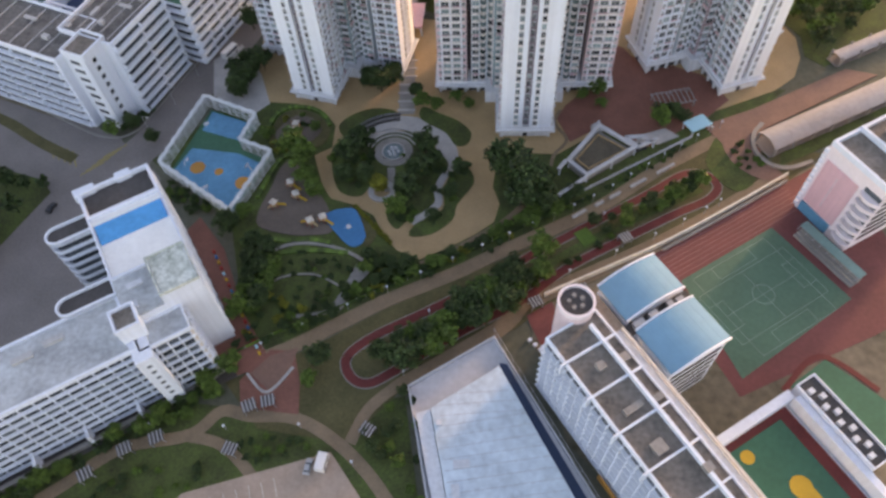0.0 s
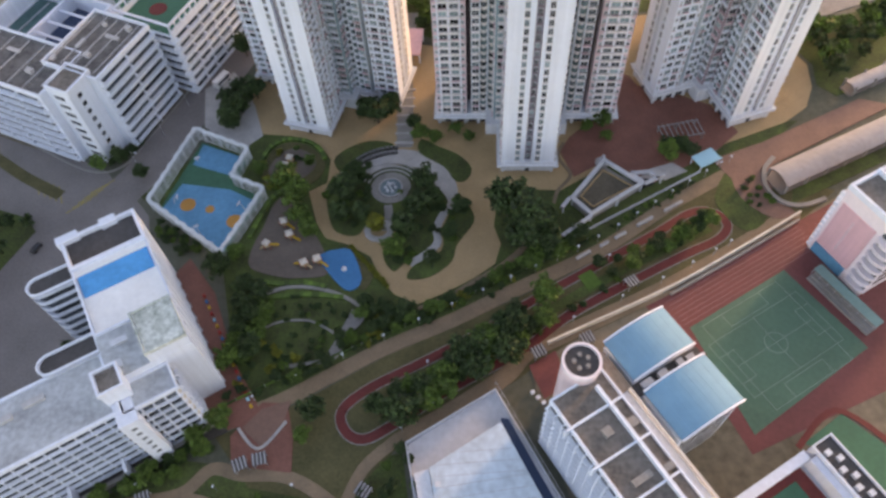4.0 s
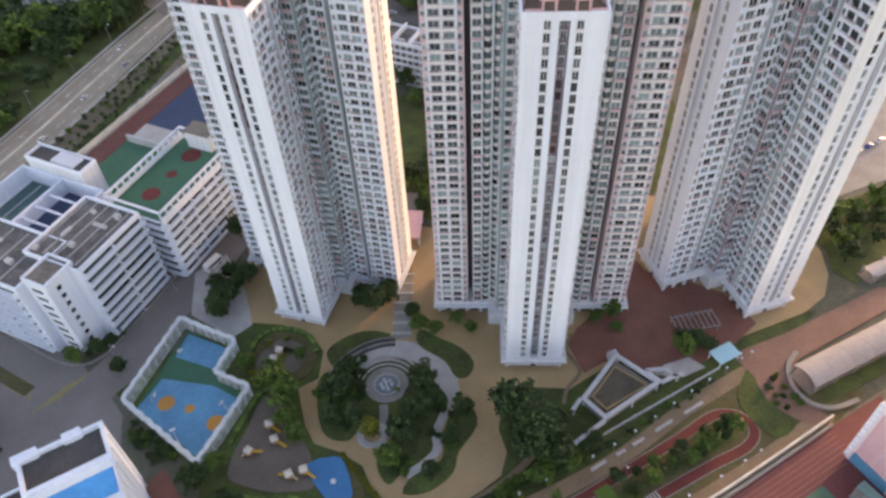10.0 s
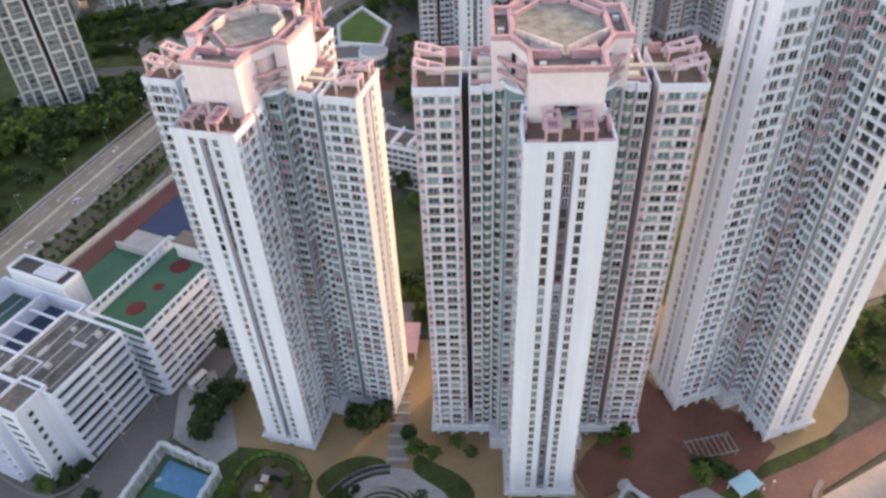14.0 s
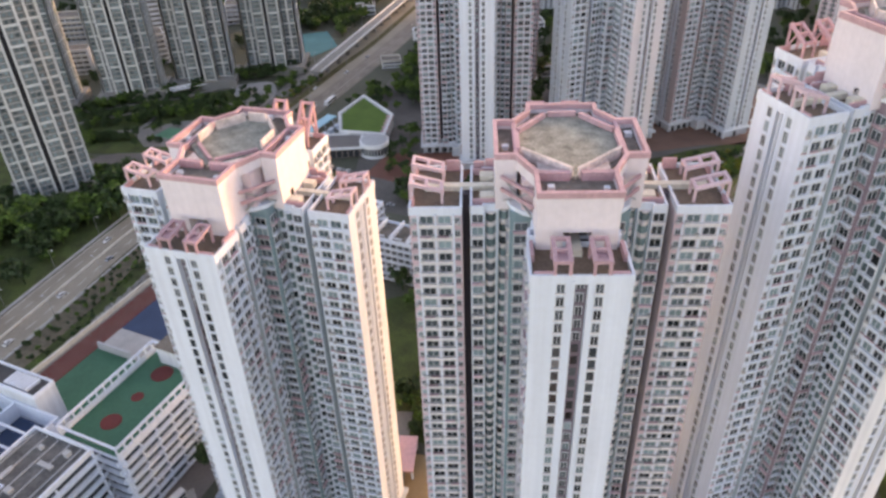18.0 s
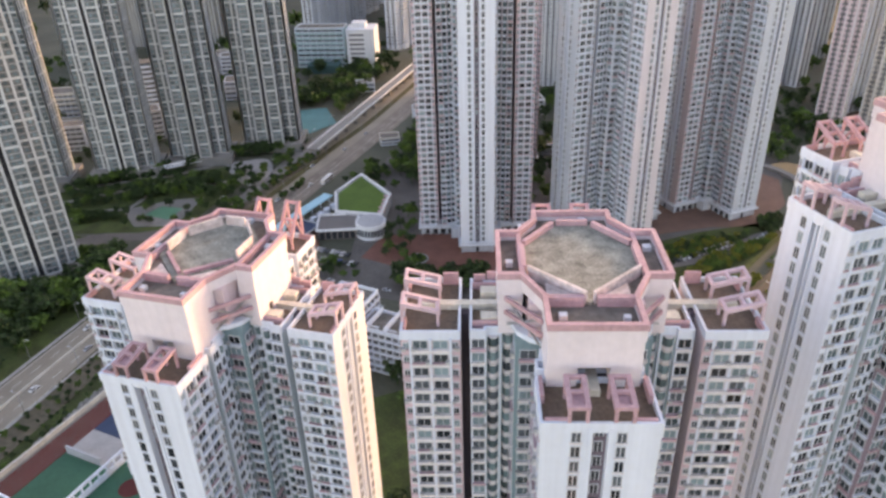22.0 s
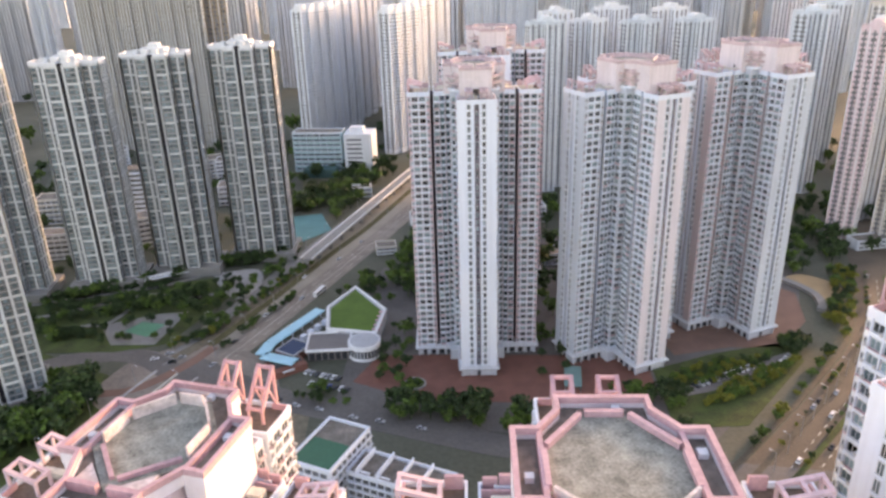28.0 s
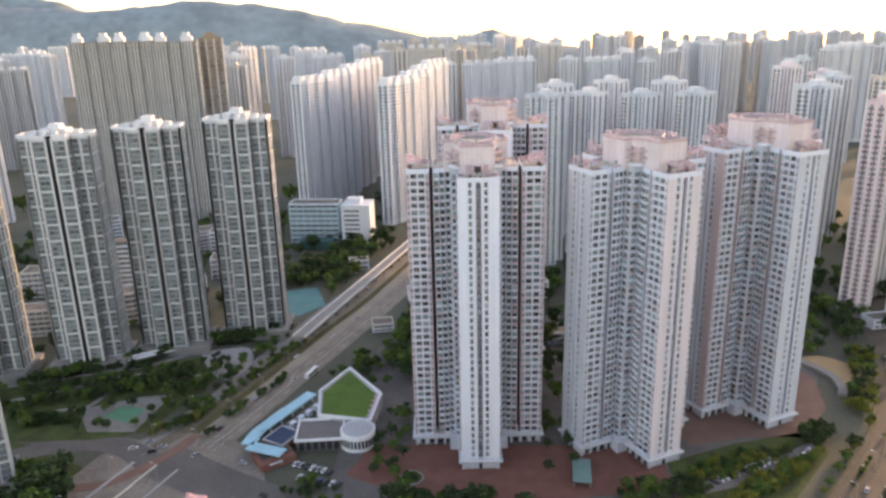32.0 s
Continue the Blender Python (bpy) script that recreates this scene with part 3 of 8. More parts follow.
lane("road", [(-190, 452), (-160, 463), (-132, 458), (-104, 434), (-70, 412)], 13, 0.14, "stone2", "dark grey asphalt side street turning into the junction", "road")
g = Geo()
for off in (-3.6, 0.0, 3.6):
    pl = smooth(CARRIAGE, False, 8)
    for i in range(0, len(pl) - 1, 2 if off else 1):
        g.beam((pl[i][0] + off, pl[i][1] - off * 0.4, 0.17), (pl[i + 1][0] + off, pl[i + 1][1] - off * 0.4, 0.17), 0.22, 0.04)
for off in (-10.2, -5.6, 5.6, 10.2):
    pl = smooth(SOUTH_ROAD, False, 9)
    for i in range(0, len(pl) - 1, 1 if abs(off) > 8 else 2):
        g.beam((pl[i][0] + off * 0.92, pl[i][1] - off * 0.38, 0.05), (pl[i + 1][0] + off * 0.92, pl[i + 1][1] - off * 0.38, 0.05), 0.3, 0.04)
for d in (-6, 7):
    for (x0, y0), (x1, y1) in (((159, 343), (209, 387)), ((209, 387), (255, 435)), ((255, 435), (300, 511))):
        for i in range(9):
            u, w = i / 9, (i + 0.45) / 9
            g.beam((x0 + (x1 - x0) * u + d, y0 + (y1 - y0) * u, 0.06), (x0 + (x1 - x0) * w + d, y0 + (y1 - y0) * w, 0.06), 0.3, 0.04)
sheet("road_markings", g, M["mark"], "white dashed lane markings on the main roads", "road marking", "stuff")
g = Geo()
for i in range(5):
    g.obox((-116 + i * 1.6, 166 + i * 1.9), 9, 0.5, 0.05, 0.085, 35)
    g.obox((-132 + i * 2.2, 176 - i * 1.2), 0.5, 8, 0.05, 0.085, 20)
sheet("road_markings", g, M["yellow"], "yellow hatched markings at the school crossing", "road marking", "stuff")
for d, m, lab in ((0, "grass", "green planted central strip of the highway"), (-12, "brownroof", "dark earth strip along the highway"), (11, "brownroof", "dark earth strip along the highway"), (-20, "brownroof", "dark earth strip along the highway"), (19, "grass", "planted strip along the highway")):
    lane("median", [(121 + d * 0.7, 311 - d * 0.7), (159 + d * 0.7, 343 - d * 0.7), (209 + d * 0.7, 387 - d * 0.7), (255 + d * 0.7, 435 - d * 0.7), (299 + d * 0.8, 511 - d * 0.5)], 2.4, 0.3, m, lab, "verge")
lane("road_barrier", SOUTH_ROAD, 0.8, 0.9, "cream", "low cream barrier along the middle of the road", "barrier")
lane("road_kerb", [(x - 11.6, y + 4.4) for x, y in SOUTH_ROAD], 1.6, 0.3, "stone", "pale kerb between the road and the wooded park", "kerb")
lane("road_kerb", [(x + 10.8, y - 4.2) for x, y in SOUTH_ROAD], 1.0, 0.4, "stone", "pale kerb between the road and the dusty strip", "kerb")
lane("road_verge", [(-193, 196), (-147, 303), (-130, 350), (-112, 396)], 12, 0.16, "dust", "dusty brown strip with round shrubs beside the main road", "verge")
lane("road_verge", [(-182, 200), (-135, 306), (-117, 360), (-108, 384)], 7, 0.24, "grass", "green planted verge with shrubs beside the road", "verge")

flat("street_ground", [(-190, 40), (-190, 215), (-128, 182), (-104, 176), (-92, 160), (-88, 140), (-112, 100), (-118, 40)], 0.03, "asphalt", "worn grey asphalt yard beside the institute", "ground")

lane("street_verge", [(-160, 196), (-150, 190), (-137, 180), (-123, 171)], 4, 0.14, "drygrass", "planted strip in the middle of the street", "verge")
lane("kerb", [(-150, 203), (-134, 192), (-115, 180.5), (-104, 182), (-96, 196), (-84, 220)], 0.8, 0.3, "concrete", "pale kerb of the pavement before the school", "kerb")
flat("street_verge", [(-150, 170), (-133, 163), (-128, 157), (-139, 137), (-160, 120), (-180, 140)], 0.12, "grass", "green corner with shrubs beside the street", "verge")

# the estate garden
flat("lawn", [(-60, 86), (-15, 106), (22, 121), (50, 133), (76, 148), (104, 164), (126, 180), (60, 200), (-60, 204), (-96, 168), (-66, 140), (-58, 100)], 0.1, "grass", "dark green planted garden ground", "lawn")
flat("estate_paving", [(-62, 206), (-58, 192), (-47, 190), (-37, 185), (-33, 178), (-34, 168), (-40, 165), (-37, 152), (-34, 146), (-27, 143), (-20, 138), (-17, 130), (-13, 124), (-6, 120), (4, 124), (12, 128), (18, 132), (20.5, 139), (19, 146), (21, 155), (27, 160), (42, 158), (60, 168), (92, 170), (122, 180), (131, 186), (136, 195), (138, 206), (134, 217), (126, 226), (118, 240), (60, 238), (12, 228), (-2, 232), (-10, 240), (-62, 236)], 0.16, "beige", "sandy beige paving round the apartment towers")
flat("red_plaza", [(44, 174), (47, 163), (57, 168), (72, 158), (96, 170), (105, 177), (99, 190), (86, 198), (76, 202), (74, 207), (66, 212), (60, 190), (48, 180)], 0.2, "redpave", "dull red brick paving between the towers")
lane("plaza_kerb", [(46, 178), (43, 172), (46, 164), (41, 158), (39, 153)], 1.2, 0.3, "path", "curved buff edge of the red plaza", "kerb")
flat("garden_bed", [(-53, 184), (-47, 187), (-40, 184), (-35, 177), (-37, 170), (-44, 167), (-53, 168), (-56, 174)], 0.34, "drygrass", "round bed with a hedge round a small play corner", "flower bed", 4)
flat("play_surface", [(-51, 181), (-46, 184), (-40, 181), (-38, 176), (-42, 171), (-50, 170), (-54, 175)], 0.4, "playfloor", "brown rubber play surface", "playground", 4)
flat("play_surface", [(-57, 137), (-57, 144), (-54, 152), (-51, 161), (-46, 164), (-40, 152), (-35, 143), (-33, 133), (-41, 132), (-48, 133)], 0.3, "playfloor", "grey-brown rubber playground floor", "playground", 4)
flat("garden_bed", [(-28, 142), (-25, 141.5), (-20, 136), (-19, 131), (-22, 126), (-25, 130), (-26, 137)], 0.36, "drygrass", "yellow-green hedge bed beside the playground", "flower bed", 4)
flat("play_surface", [(-36, 139.5), (-28, 141.5), (-25, 139), (-22.5, 130), (-25, 126.5), (-28, 127), (-32, 132)], 0.42, "playblue", "bright blue rubber play surface", "playground", 2)
flat("garden_bed", [(-32, 177), (-28, 182), (-20, 185), (-12, 183), (-13, 179), (-22, 178), (-28, 171)], 0.3, "grass", "curved green bed beside the round plaza", "flower bed", 3)
flat("garden_bed", [(-2, 184), (4, 180), (10, 176), (14, 170), (12, 165), (8, 165), (5, 171), (-3, 178)], 0.36, "grass", "curved green bed beside the round plaza", "flower bed", 3)
arc = [(-11.5 + 17 * math.cos(radians(a)), 160.5 + 16.5 * math.sin(radians(a))) for a in range(152, -21, -6)]
sheet("round_plaza", strip(arc, 6.6, -0.3, 0.34), M["stone"], "broad curved grey stone terrace round the fountain", "paving")
lane("garden_path", [(6, 155), (3, 151), (1, 146), (1, 141), (-3, 137), (-8, 134)], 2.4, 0.56, "stone", "winding grey stone garden path")
flat("inner_bed", [(-11.5 + 13.8 * math.cos(radians(i * 15)), 160 + 13.4 * math.sin(radians(i * 15))) for i in range(24)], 0.26, "grass", "planted ground inside the stone terrace", "flower bed")
flat("round_plaza", [(-13 + 6.6 * math.cos(radians(i * 15)), 164 + 6.4 * math.sin(radians(i * 15))) for i in range(24)], 0.4, "concrete", "inner ring of pale stone round the fountain")
flat("garden_bed", [(-34, 166), (-29, 171), (-22, 170), (-20, 164), (-18, 156), (-21, 150), (-25, 146), (-32, 150)], 0.5, "grass", "dark shrub bed beside the fountain", "flower bed", 4)
flat("garden_bed", [(-6, 164), (-2, 166), (4, 160), (5, 155), (1, 150), (-1, 140), (-9, 135), (-13, 132), (-16, 138), (-12, 145), (-10, 155)], 0.5, "grass", "dark shrub bed beside the fountain", "flower bed", 4)
flat("garden_bed", [(9, 156), (12, 154), (13, 148), (7, 140), (5, 134), (-2, 129), (-9, 129), (-6, 134), (2, 138), (3, 145), (5, 151)], 0.5, "grass", "dark round shrub bed with hedges", "flower bed", 3)
lane("garden_path", [(-14, 157), (-14, 152), (-15, 147)], 2.6, 0.46, "concrete", "straight stone path running from the fountain")
sheet("garden_path", Geo().wall([(-17.2 + 4.6 * math.cos(radians(i * 18)), 147.3 + 4.4 * math.sin(radians(i * 18))) for i in range(20)], 1.9, 0.0, 0.58), M["stone"], "ring of grey stone paving round a small tree", "path")
lane("garden_path", [(-8, 181), (-7, 200), (-6, 226), (-3, 250)], 5.5, 0.26, "concrete", "pale stepped walkway between two towers")
for i in range(7):
    sheet("walk_step", Geo().obox((-8 + i * 0.3, 183 + i * 4.2), 6.4, 0.9, 0.0, 0.46, -5), M["stone"], "pale stone cross step of the walkway", "step")
flat("sunken_lawn", [(-58, 124), (-45, 130), (-31, 126), (-22, 117), (-34, 104), (-48, 97), (-56, 108)], 0.3, "grass", "sunken dark green lawn framed by pale kerbs", "lawn", 4)
lane("garden_kerb", [(-58, 124), (-45, 129), (-31, 126), (-22, 118), (-30, 109), (-34, 104), (-46, 103)], 1.2, 0.5, "concrete", "pale concrete kerb round the sunken lawn", "kerb")
lane("garden_kerb", [(-56, 112), (-48, 117), (-38, 117), (-30, 112)], 0.7, 0.5, "concrete", "thin pale kerb across the sunken lawn", "kerb")
lane("garden_path", [(-24, 119), (-30, 107), (-33, 104)], 3.2, 0.56, "concrete", "pale concrete garden steps")
lane("hedge_kerb", [(-58, 148), (-56, 154), (-52, 163), (-47, 167)], 1.4, 0.9, "leaf2", "low clipped green hedge round the playground", "hedge")
lane("hedge_kerb", [(-35, 178), (-37, 183), (-42, 187), (-49, 188), (-54, 185), (-57, 178)], 1.4, 0.9, "leaf2", "low clipped hedge round the play corner", "hedge")
lane("hedge_kerb", [(-58, 133), (-49, 130.5), (-40, 130), (-33, 128)], 1.4, 0.9, "leaf2", "low clipped green hedge round the playground", "hedge")
lane("hedge_kerb", [(16, 128), (24, 134), (30, 140)], 2.0, 0.5, "path", "curved buff ramp edge", "kerb")
lane("hedge_kerb", [(-62, 132), (-57, 126), (-40, 126), (-28, 124)], 1.5, 0.8, "leaf2", "low clipped green hedge", "hedge")
lane("hedge_kerb", [(-6, 118.4), (4, 122.4), (17, 129.5), (26, 135)], 1.2, 0.6, "path", "curved buff edge of the sandy paving", "kerb")

flat("grey_paving", [(-78, 197), (-63, 186), (-57, 191), (-61, 206), (-70, 224), (-80, 216)], 0.18, "stone", "pale grey paving beside the tower and the ball court")

# the promenade strip
flat("strip_lawn", [(-62, 84), (-40, 92), (-16, 104), (22, 119), (50, 131), (76, 147), (104, 164), (128, 150), (113, 139), (89, 127), (66, 116), (36, 104), (20, 94), (-14, 77), (-28, 64), (-52, 70)], 0.14, "drygrass", "patchy grass strip along the promenade", "lawn")
lane("promenade", [(-62, 87), (-45, 93), (-28, 101), (-15, 107), (4, 114), (22, 122), (50, 134), (75, 149), (101, 162), (128, 176)], 4.5, 0.22, "path", "buff paved promenade running along the estate")
lane("promenade", [(-13, 79), (15, 94), (24, 102), (36, 107), (66, 119), (89, 130), (113, 143)], 5, 0.22, "path", "buff paved footpath along the school wall")
track = smooth([(-28, 89), (-20, 95), (-4, 102), (14, 110.5), (26, 117.5), (45, 127), (69, 139), (81, 145.5), (88, 145), (91, 140), (87, 135), (76, 130.5), (58, 122.5), (38, 113), (23, 103), (2, 93), (-14, 84), (-22, 80.5), (-27, 83)], True, 4)
sheet("running_track", strip(track + [track[0]], 2.6, -0.3, 0.28), M["track"], "dark red rubber jogging track in a long loop", "track")
sheet("track_kerb", strip([(x * 1.0, y) for x, y in track] + [track[0]], 3.2, -0.3, 0.2), M["concrete"], "thin pale kerb along the jogging track", "kerb")
flat("track_bed", [(-22, 88), (-4, 99), (26, 113), (45, 123), (69, 135), (84, 142), (86, 138), (58, 126), (38, 116), (20, 106), (0, 96), (-14, 87)], 0.24, "grass", "grassy bed inside the jogging track", "lawn")
flat("plaza", [(-57, 76), (-58, 84), (-50, 93), (-43, 92), (-41, 82), (-41, 73)], 0.26, "redpave", "red brick plaza with shelters")
flat("plaza", [(-55, 86), (-50, 91), (-42, 93), (-44, 86), (-49, 80)], 0.34, "pinkpave", "raised pinkish paving with a pale kerb")
lane("kerb", [(-56, 86), (-50, 80), (-43, 87)], 0.8, 0.6, "stone", "pale stone kerb of the plaza", "kerb")
lane("footpath", [(-122, 46), (-102, 58), (-88, 67), (-70, 69.5), (-62, 75.5), (-54, 73.5), (-42, 72), (-31, 65), (-21, 54), (-10, 36)], 3.4, 0.22, "path", "curving buff paved park path")
lane("footpath", [(-70, 69), (-61, 66), (-53, 58), (-50, 52)], 3.0, 0.24, "path", "buff paved park path")
lane("footpath", [(-27, 64), (-22, 73), (-13, 80)], 3.2, 0.26, "path", "buff paved park path")
flat("park_lawn", [(-130, 40), (-118, 58), (-74, 79), (-57, 76), (-40, 74), (-12, 76), (-8, 30), (-130, 20)], 0.12, "grass", "green park lawn with bushes", "lawn")
flat("car_park", [(-70, 54), (-32, 62), (-18, 40), (-40, 10), (-100, 20)], 0.3, "carpark", "pinkish concrete car park with painted bays", "car park")

# the sports grounds
flat("school_yard", [(24, 100), (67, 117), (114, 141), (150, 158), (190, 90), (120, 40), (60, 20), (30, 60), (26, 84)], 0.1, "dust", "dusty brown school ground", "yard")
flat("red_yard", [(60, 114), (114, 140), (131, 148), (140, 92), (120, 84), (78, 69), (70, 92)], 0.18, "redyard", "faded red sports ground", "sports ground")
flat("red_yard", [(24, 98), (32, 102), (34, 92), (27, 88)], 0.2, "redyard", "faded red corner of the school ground", "sports ground")
flat("football_pitch", [(71, 106), (103, 122.5), (118, 96), (80, 74)], 0.24, "pitch", "green hard football pitch with pale lines", "sports pitch")


def lines(name, c, yaw, w, l, z, key=False):
    """Court lines: border, middle, circle and penalty boxes."""
    g = Geo()
    for x0, y0, x1, y1 in ((-w, -l, w, -l), (-w, l, w, l), (-w, -l, -w, l), (w, -l, w, l), (-w, 0, w, 0), (-w / 2, -l, -w / 2, -l * 0.7), (w / 2, -l, w / 2, -l * 0.7), (-w / 2, -l * 0.7, w / 2, -l * 0.7), (-w / 2, l, -w / 2, l * 0.7), (w / 2, l, w / 2, l * 0.7), (-w / 2, l * 0.7, w / 2, l * 0.7)):
        g.beam((x0, y0, z), (x1, y1, z), 0.13, 0.03)
    for i in range(28):
        a, b = 2 * math.pi * i / 28, 2 * math.pi * (i + 1) / 28
        g.beam((3.2 * math.cos(a), 3.2 * math.sin(a), z), (3.2 * math.cos(b), 3.2 * math.sin(b), z), 0.18, 0.03)
    return sheet(name, g.turned((c[0], c[1], 0), yaw), M["line"], "pale painted lines of the sports court", "court lines")


lines("court_lines", (93.5, 99.5), 27, 14, 14.5, 0.26)
lines("court_lines", (93.5, 99.5), -63, 9, 16.5, 0.27)
g = Geo()
for i in range(7):
    u = i * 1.25
    g.beam((66 + u * 0.5, 114.5 - u, 0.2), (112 + u * 0.5, 137.5 - u, 0.2), 0.14, 0.03)
sheet("court_lines", g, M["pinkline"], "faint lane lines on the red sports ground", "court lines")

# green ground further off
flat("park_lawn", [(-340, 480), (-200, 470), (-150, 466), (-124, 472), (-98, 540), (-110, 560), (-200, 540), (-340, 545)], 0.15, "grass", "green planted gardens before the grid-fronted towers", "lawn")
flat("housing_ground", [(-300, 520), (-225, 500), (-160, 480), (-124, 470), (-98, 540), (-64, 640), (-120, 700), (-320, 700)], 0.12, "ground", "grey planted podium ground under the grid-fronted towers", "ground")
flat("housing_ground", [(-30, 400), (60, 372), (120, 352), (200, 425), (250, 520), (200, 600), (40, 600), (-10, 560), (-24, 470)], 0.13, "stone2", "grey paved ground round the pink towers", "ground")
flat("red_plaza", [(-22, 424), (10, 404), (62, 398), (120, 400), (124, 432), (70, 440), (-10, 448)], 0.19, "redpave", "red-brown paved forecourt of the pink towers")
flat("park_lawn", [(118, 372), (150, 372), (200, 420), (204, 440), (160, 432), (124, 420)], 0.2, "grass", "green slope with bushes beside the highway", "lawn")
flat("park_lawn", [(-230, 240), (-196, 260), (-150, 372), (-124, 430), (-190, 470), (-330, 480), (-330, 240)], 0.1, "grass", "wooded park ground beyond the tramway", "lawn")
flat("car_park", [(132, 396), (158, 402), (190, 420), (198, 430), (188, 426), (172, 417), (150, 408), (130, 403)], 0.26, "asphalt", "small grey car park beside the highway", "car park")
flat("pool_deck", [(-169, 498), (-139, 509), (-123, 510), (-131, 472), (-155, 474)], 0.24, "concrete", "pale paved deck round the green pool", "paving")
flat("swimming_pool", [(-153, 489), (-146, 500), (-132, 495), (-138, 481)], 0.3, "poolgreen", "shallow bright green pool with a pale rim", "pool")
flat("garden_square", [(-120, 562), (-107, 568), (-92, 568), (-86, 545), (-95, 525), (-106, 533)], 0.26, "stone", "pale stone garden square below the towers", "paving", 3)
lane("garden_path", [(-225, 506), (-192, 520), (-172, 529), (-152, 537), (-122, 530), (-104, 540)], 4, 0.24, "concrete", "winding pale garden path below the towers")
lane("garden_path", [(-222, 530), (-173, 543), (-150, 549), (-128, 563), (-116, 580)], 4, 0.24, "concrete", "winding pale garden path below the towers")
lane("garden_path", [(-196, 488), (-180, 498), (-166, 500), (-160, 520), (-168, 530)], 3, 0.23, "concrete", "pale garden path beside the pool")
flat("brown_plaza", [(139, 432), (169, 437), (196, 434), (222, 460), (234, 494), (215, 522), (150, 515), (136, 470)], 0.2, "pinkpave", "red-brown paving round the pale blue tower")
flat("sandy_fan", [(236, 512), (250, 516), (262, 500), (258, 484), (248, 474), (240, 480), (242, 496)], 1.6, "beige", "sunlit sandy terrace beside the highway towers", "terrace", 3)
lane("terrace_wall", [(228, 520), (238, 506), (243, 490), (240, 476), (236, 470)], 4.5, 2.0, "concrete", "curved grey concrete ramp round the sandy terrace", "ramp")
flat("tennis_court", [(-88, 671), (-61, 677), (-50, 638), (-70, 616), (-86, 626)], 0.3, "tealcourt", "blue-green tennis court", "sports court")
flat("park_court", [(-196, 396), (-176, 404), (-184, 424), (-204, 414)], 0.22, "pinkpave", "round pinkish paved garden court", "paving", 4)


# ---- the apartment towers ----
def winged(bm_pts, k):
    """The same plan points turned by k quarter turns."""
    for _ in range(k):
        bm_pts = [(-y, x) for x, y in bm_pts]
    return bm_pts


class Wing(Geo):
    """Geometry drawn on the front wing and then turned to wing k."""
    k = 0

    def made(self, name, m):
        self.turned((0, 0, 0), 90 * self.k)
        return self.mesh(name, m)


def wing_geo(k):
    w = Wing()
    w.k = k
    return w


LEN, HALF, BASE, TOP, FLOORS = 30.0, 8.4, 5.0, 118.0, 39
STEP = (TOP - 1.6 - BASE) / FLOORS


def window_box(g, kind, p, n, z, w, h):
    """A window on a wall: p is its middle on the wall, n the outward way (unit x or y)."""
    t = (-n[1], n[0])

    def blk(u0, u1, d0, d1, z0, z1):
        xs = [p[0] + t[0] * u + n[0] * d for u in (u0, u1) for d in (d0, d1)]
        ys = [p[1] + t[1] * u + n[1] * d for u in (u0, u1) for d in (d0, d1)]
        g.box(min(xs), min(ys), z0, max(xs), max(ys), z1)

    if kind == "glass":
        blk(-w / 2, w / 2, 0.0, 0.05, z, z + h)
    elif kind == "frame":
        for u0, u1, z0, z1 in ((-w / 2 - 0.08, -w / 2 + 0.06, z, z + h), (w / 2 - 0.06, w / 2 + 0.08, z, z + h), (-w / 2 - 0.08, w / 2 + 0.08, z + h - 0.06, z + h + 0.1), (-0.05, 0.05, z, z + h)):
            blk(u0, u1, 0.0, 0.16, z0, z1)
    elif kind == "sill":
        blk(-w / 2 - 0.2, w / 2 + 0.2, 0.0, 0.6 if w > 1.4 else 0.3, z - (0.6 if w > 1.4 else 0.3), z - 0.06)
    elif kind == "pane":
        blk(-w / 2, w / 2, 0.0, 0.07, z, z + h)
        blk(-w / 2 - 0.08, -w / 2, 0.0, 0.16, z, z + h)
        blk(w / 2, w / 2 + 0.08, 0.0, 0.16, z, z + h)


def bay_shape(g, p, n, w, d, z0, z1):
    """A bay of slanting sides standing d out from a wall."""
    t = (-n[1], n[0])
    pts = [(p[0] + t[0] * u + n[0] * v, p[1] + t[1] * u + n[1] * v) for u, v in ((-w / 2, -0.02), (-w * 0.2, d), (w * 0.2, d), (w / 2, -0.02))]
    k = len(g.v)
    g.v += [(x, y, z) for z in (z0, z1) for x, y in pts]
    g.f += [tuple(k + i for i in f) for f in ((0, 1, 5, 4), (1, 2, 6, 5), (2, 3, 7, 6), (4, 5, 6, 7), (3, 2, 1, 0))] if n[0] * t[1] - n[1] * t[0] < 0 else [tuple(k + i for i in reversed(f)) for f in ((0, 1, 5, 4), (1, 2, 6, 5), (2, 3, 7, 6), (4, 5, 6, 7), (3, 2, 1, 0))]


def facade_columns(k):
    """Window columns of one wing, drawn for the front wing: (middle, outward way, width, height, kind of sill)."""
    cols = [((-3.4, -LEN), (0, -1), 1.35, 2.05, 0), ((3.0, -LEN), (0, -1), 1.35, 2.05, 0), ((0, -LEN + 1.2), (0, -1), 1.2, 1.9, 2)]
    for s in (-1, 1):
        x = s * HALF
        for y, w, pk in ((-29.15, 1.0, 4), (-26.75, 2.5, 1), (-23.35, 2.5, 1), (-20.9, 1.0, 4)):
            cols.append(((x, y), (s, 0), w, 1.7 if w > 1.2 else 1.3, pk))
        for y, w, pk, x in ((-17.0, 2.2, 1, 8.1), (-14.5, 2.1, 3, 7.3), (-12.0, 1.9, 3, 6.4)):
            cols.append(((s * x, y), (s, 0), w, 1.8, pk))
        cols.append(((s * 8.9, -11.0), (0, -1), 2.6, 1.7, 1))
    return cols


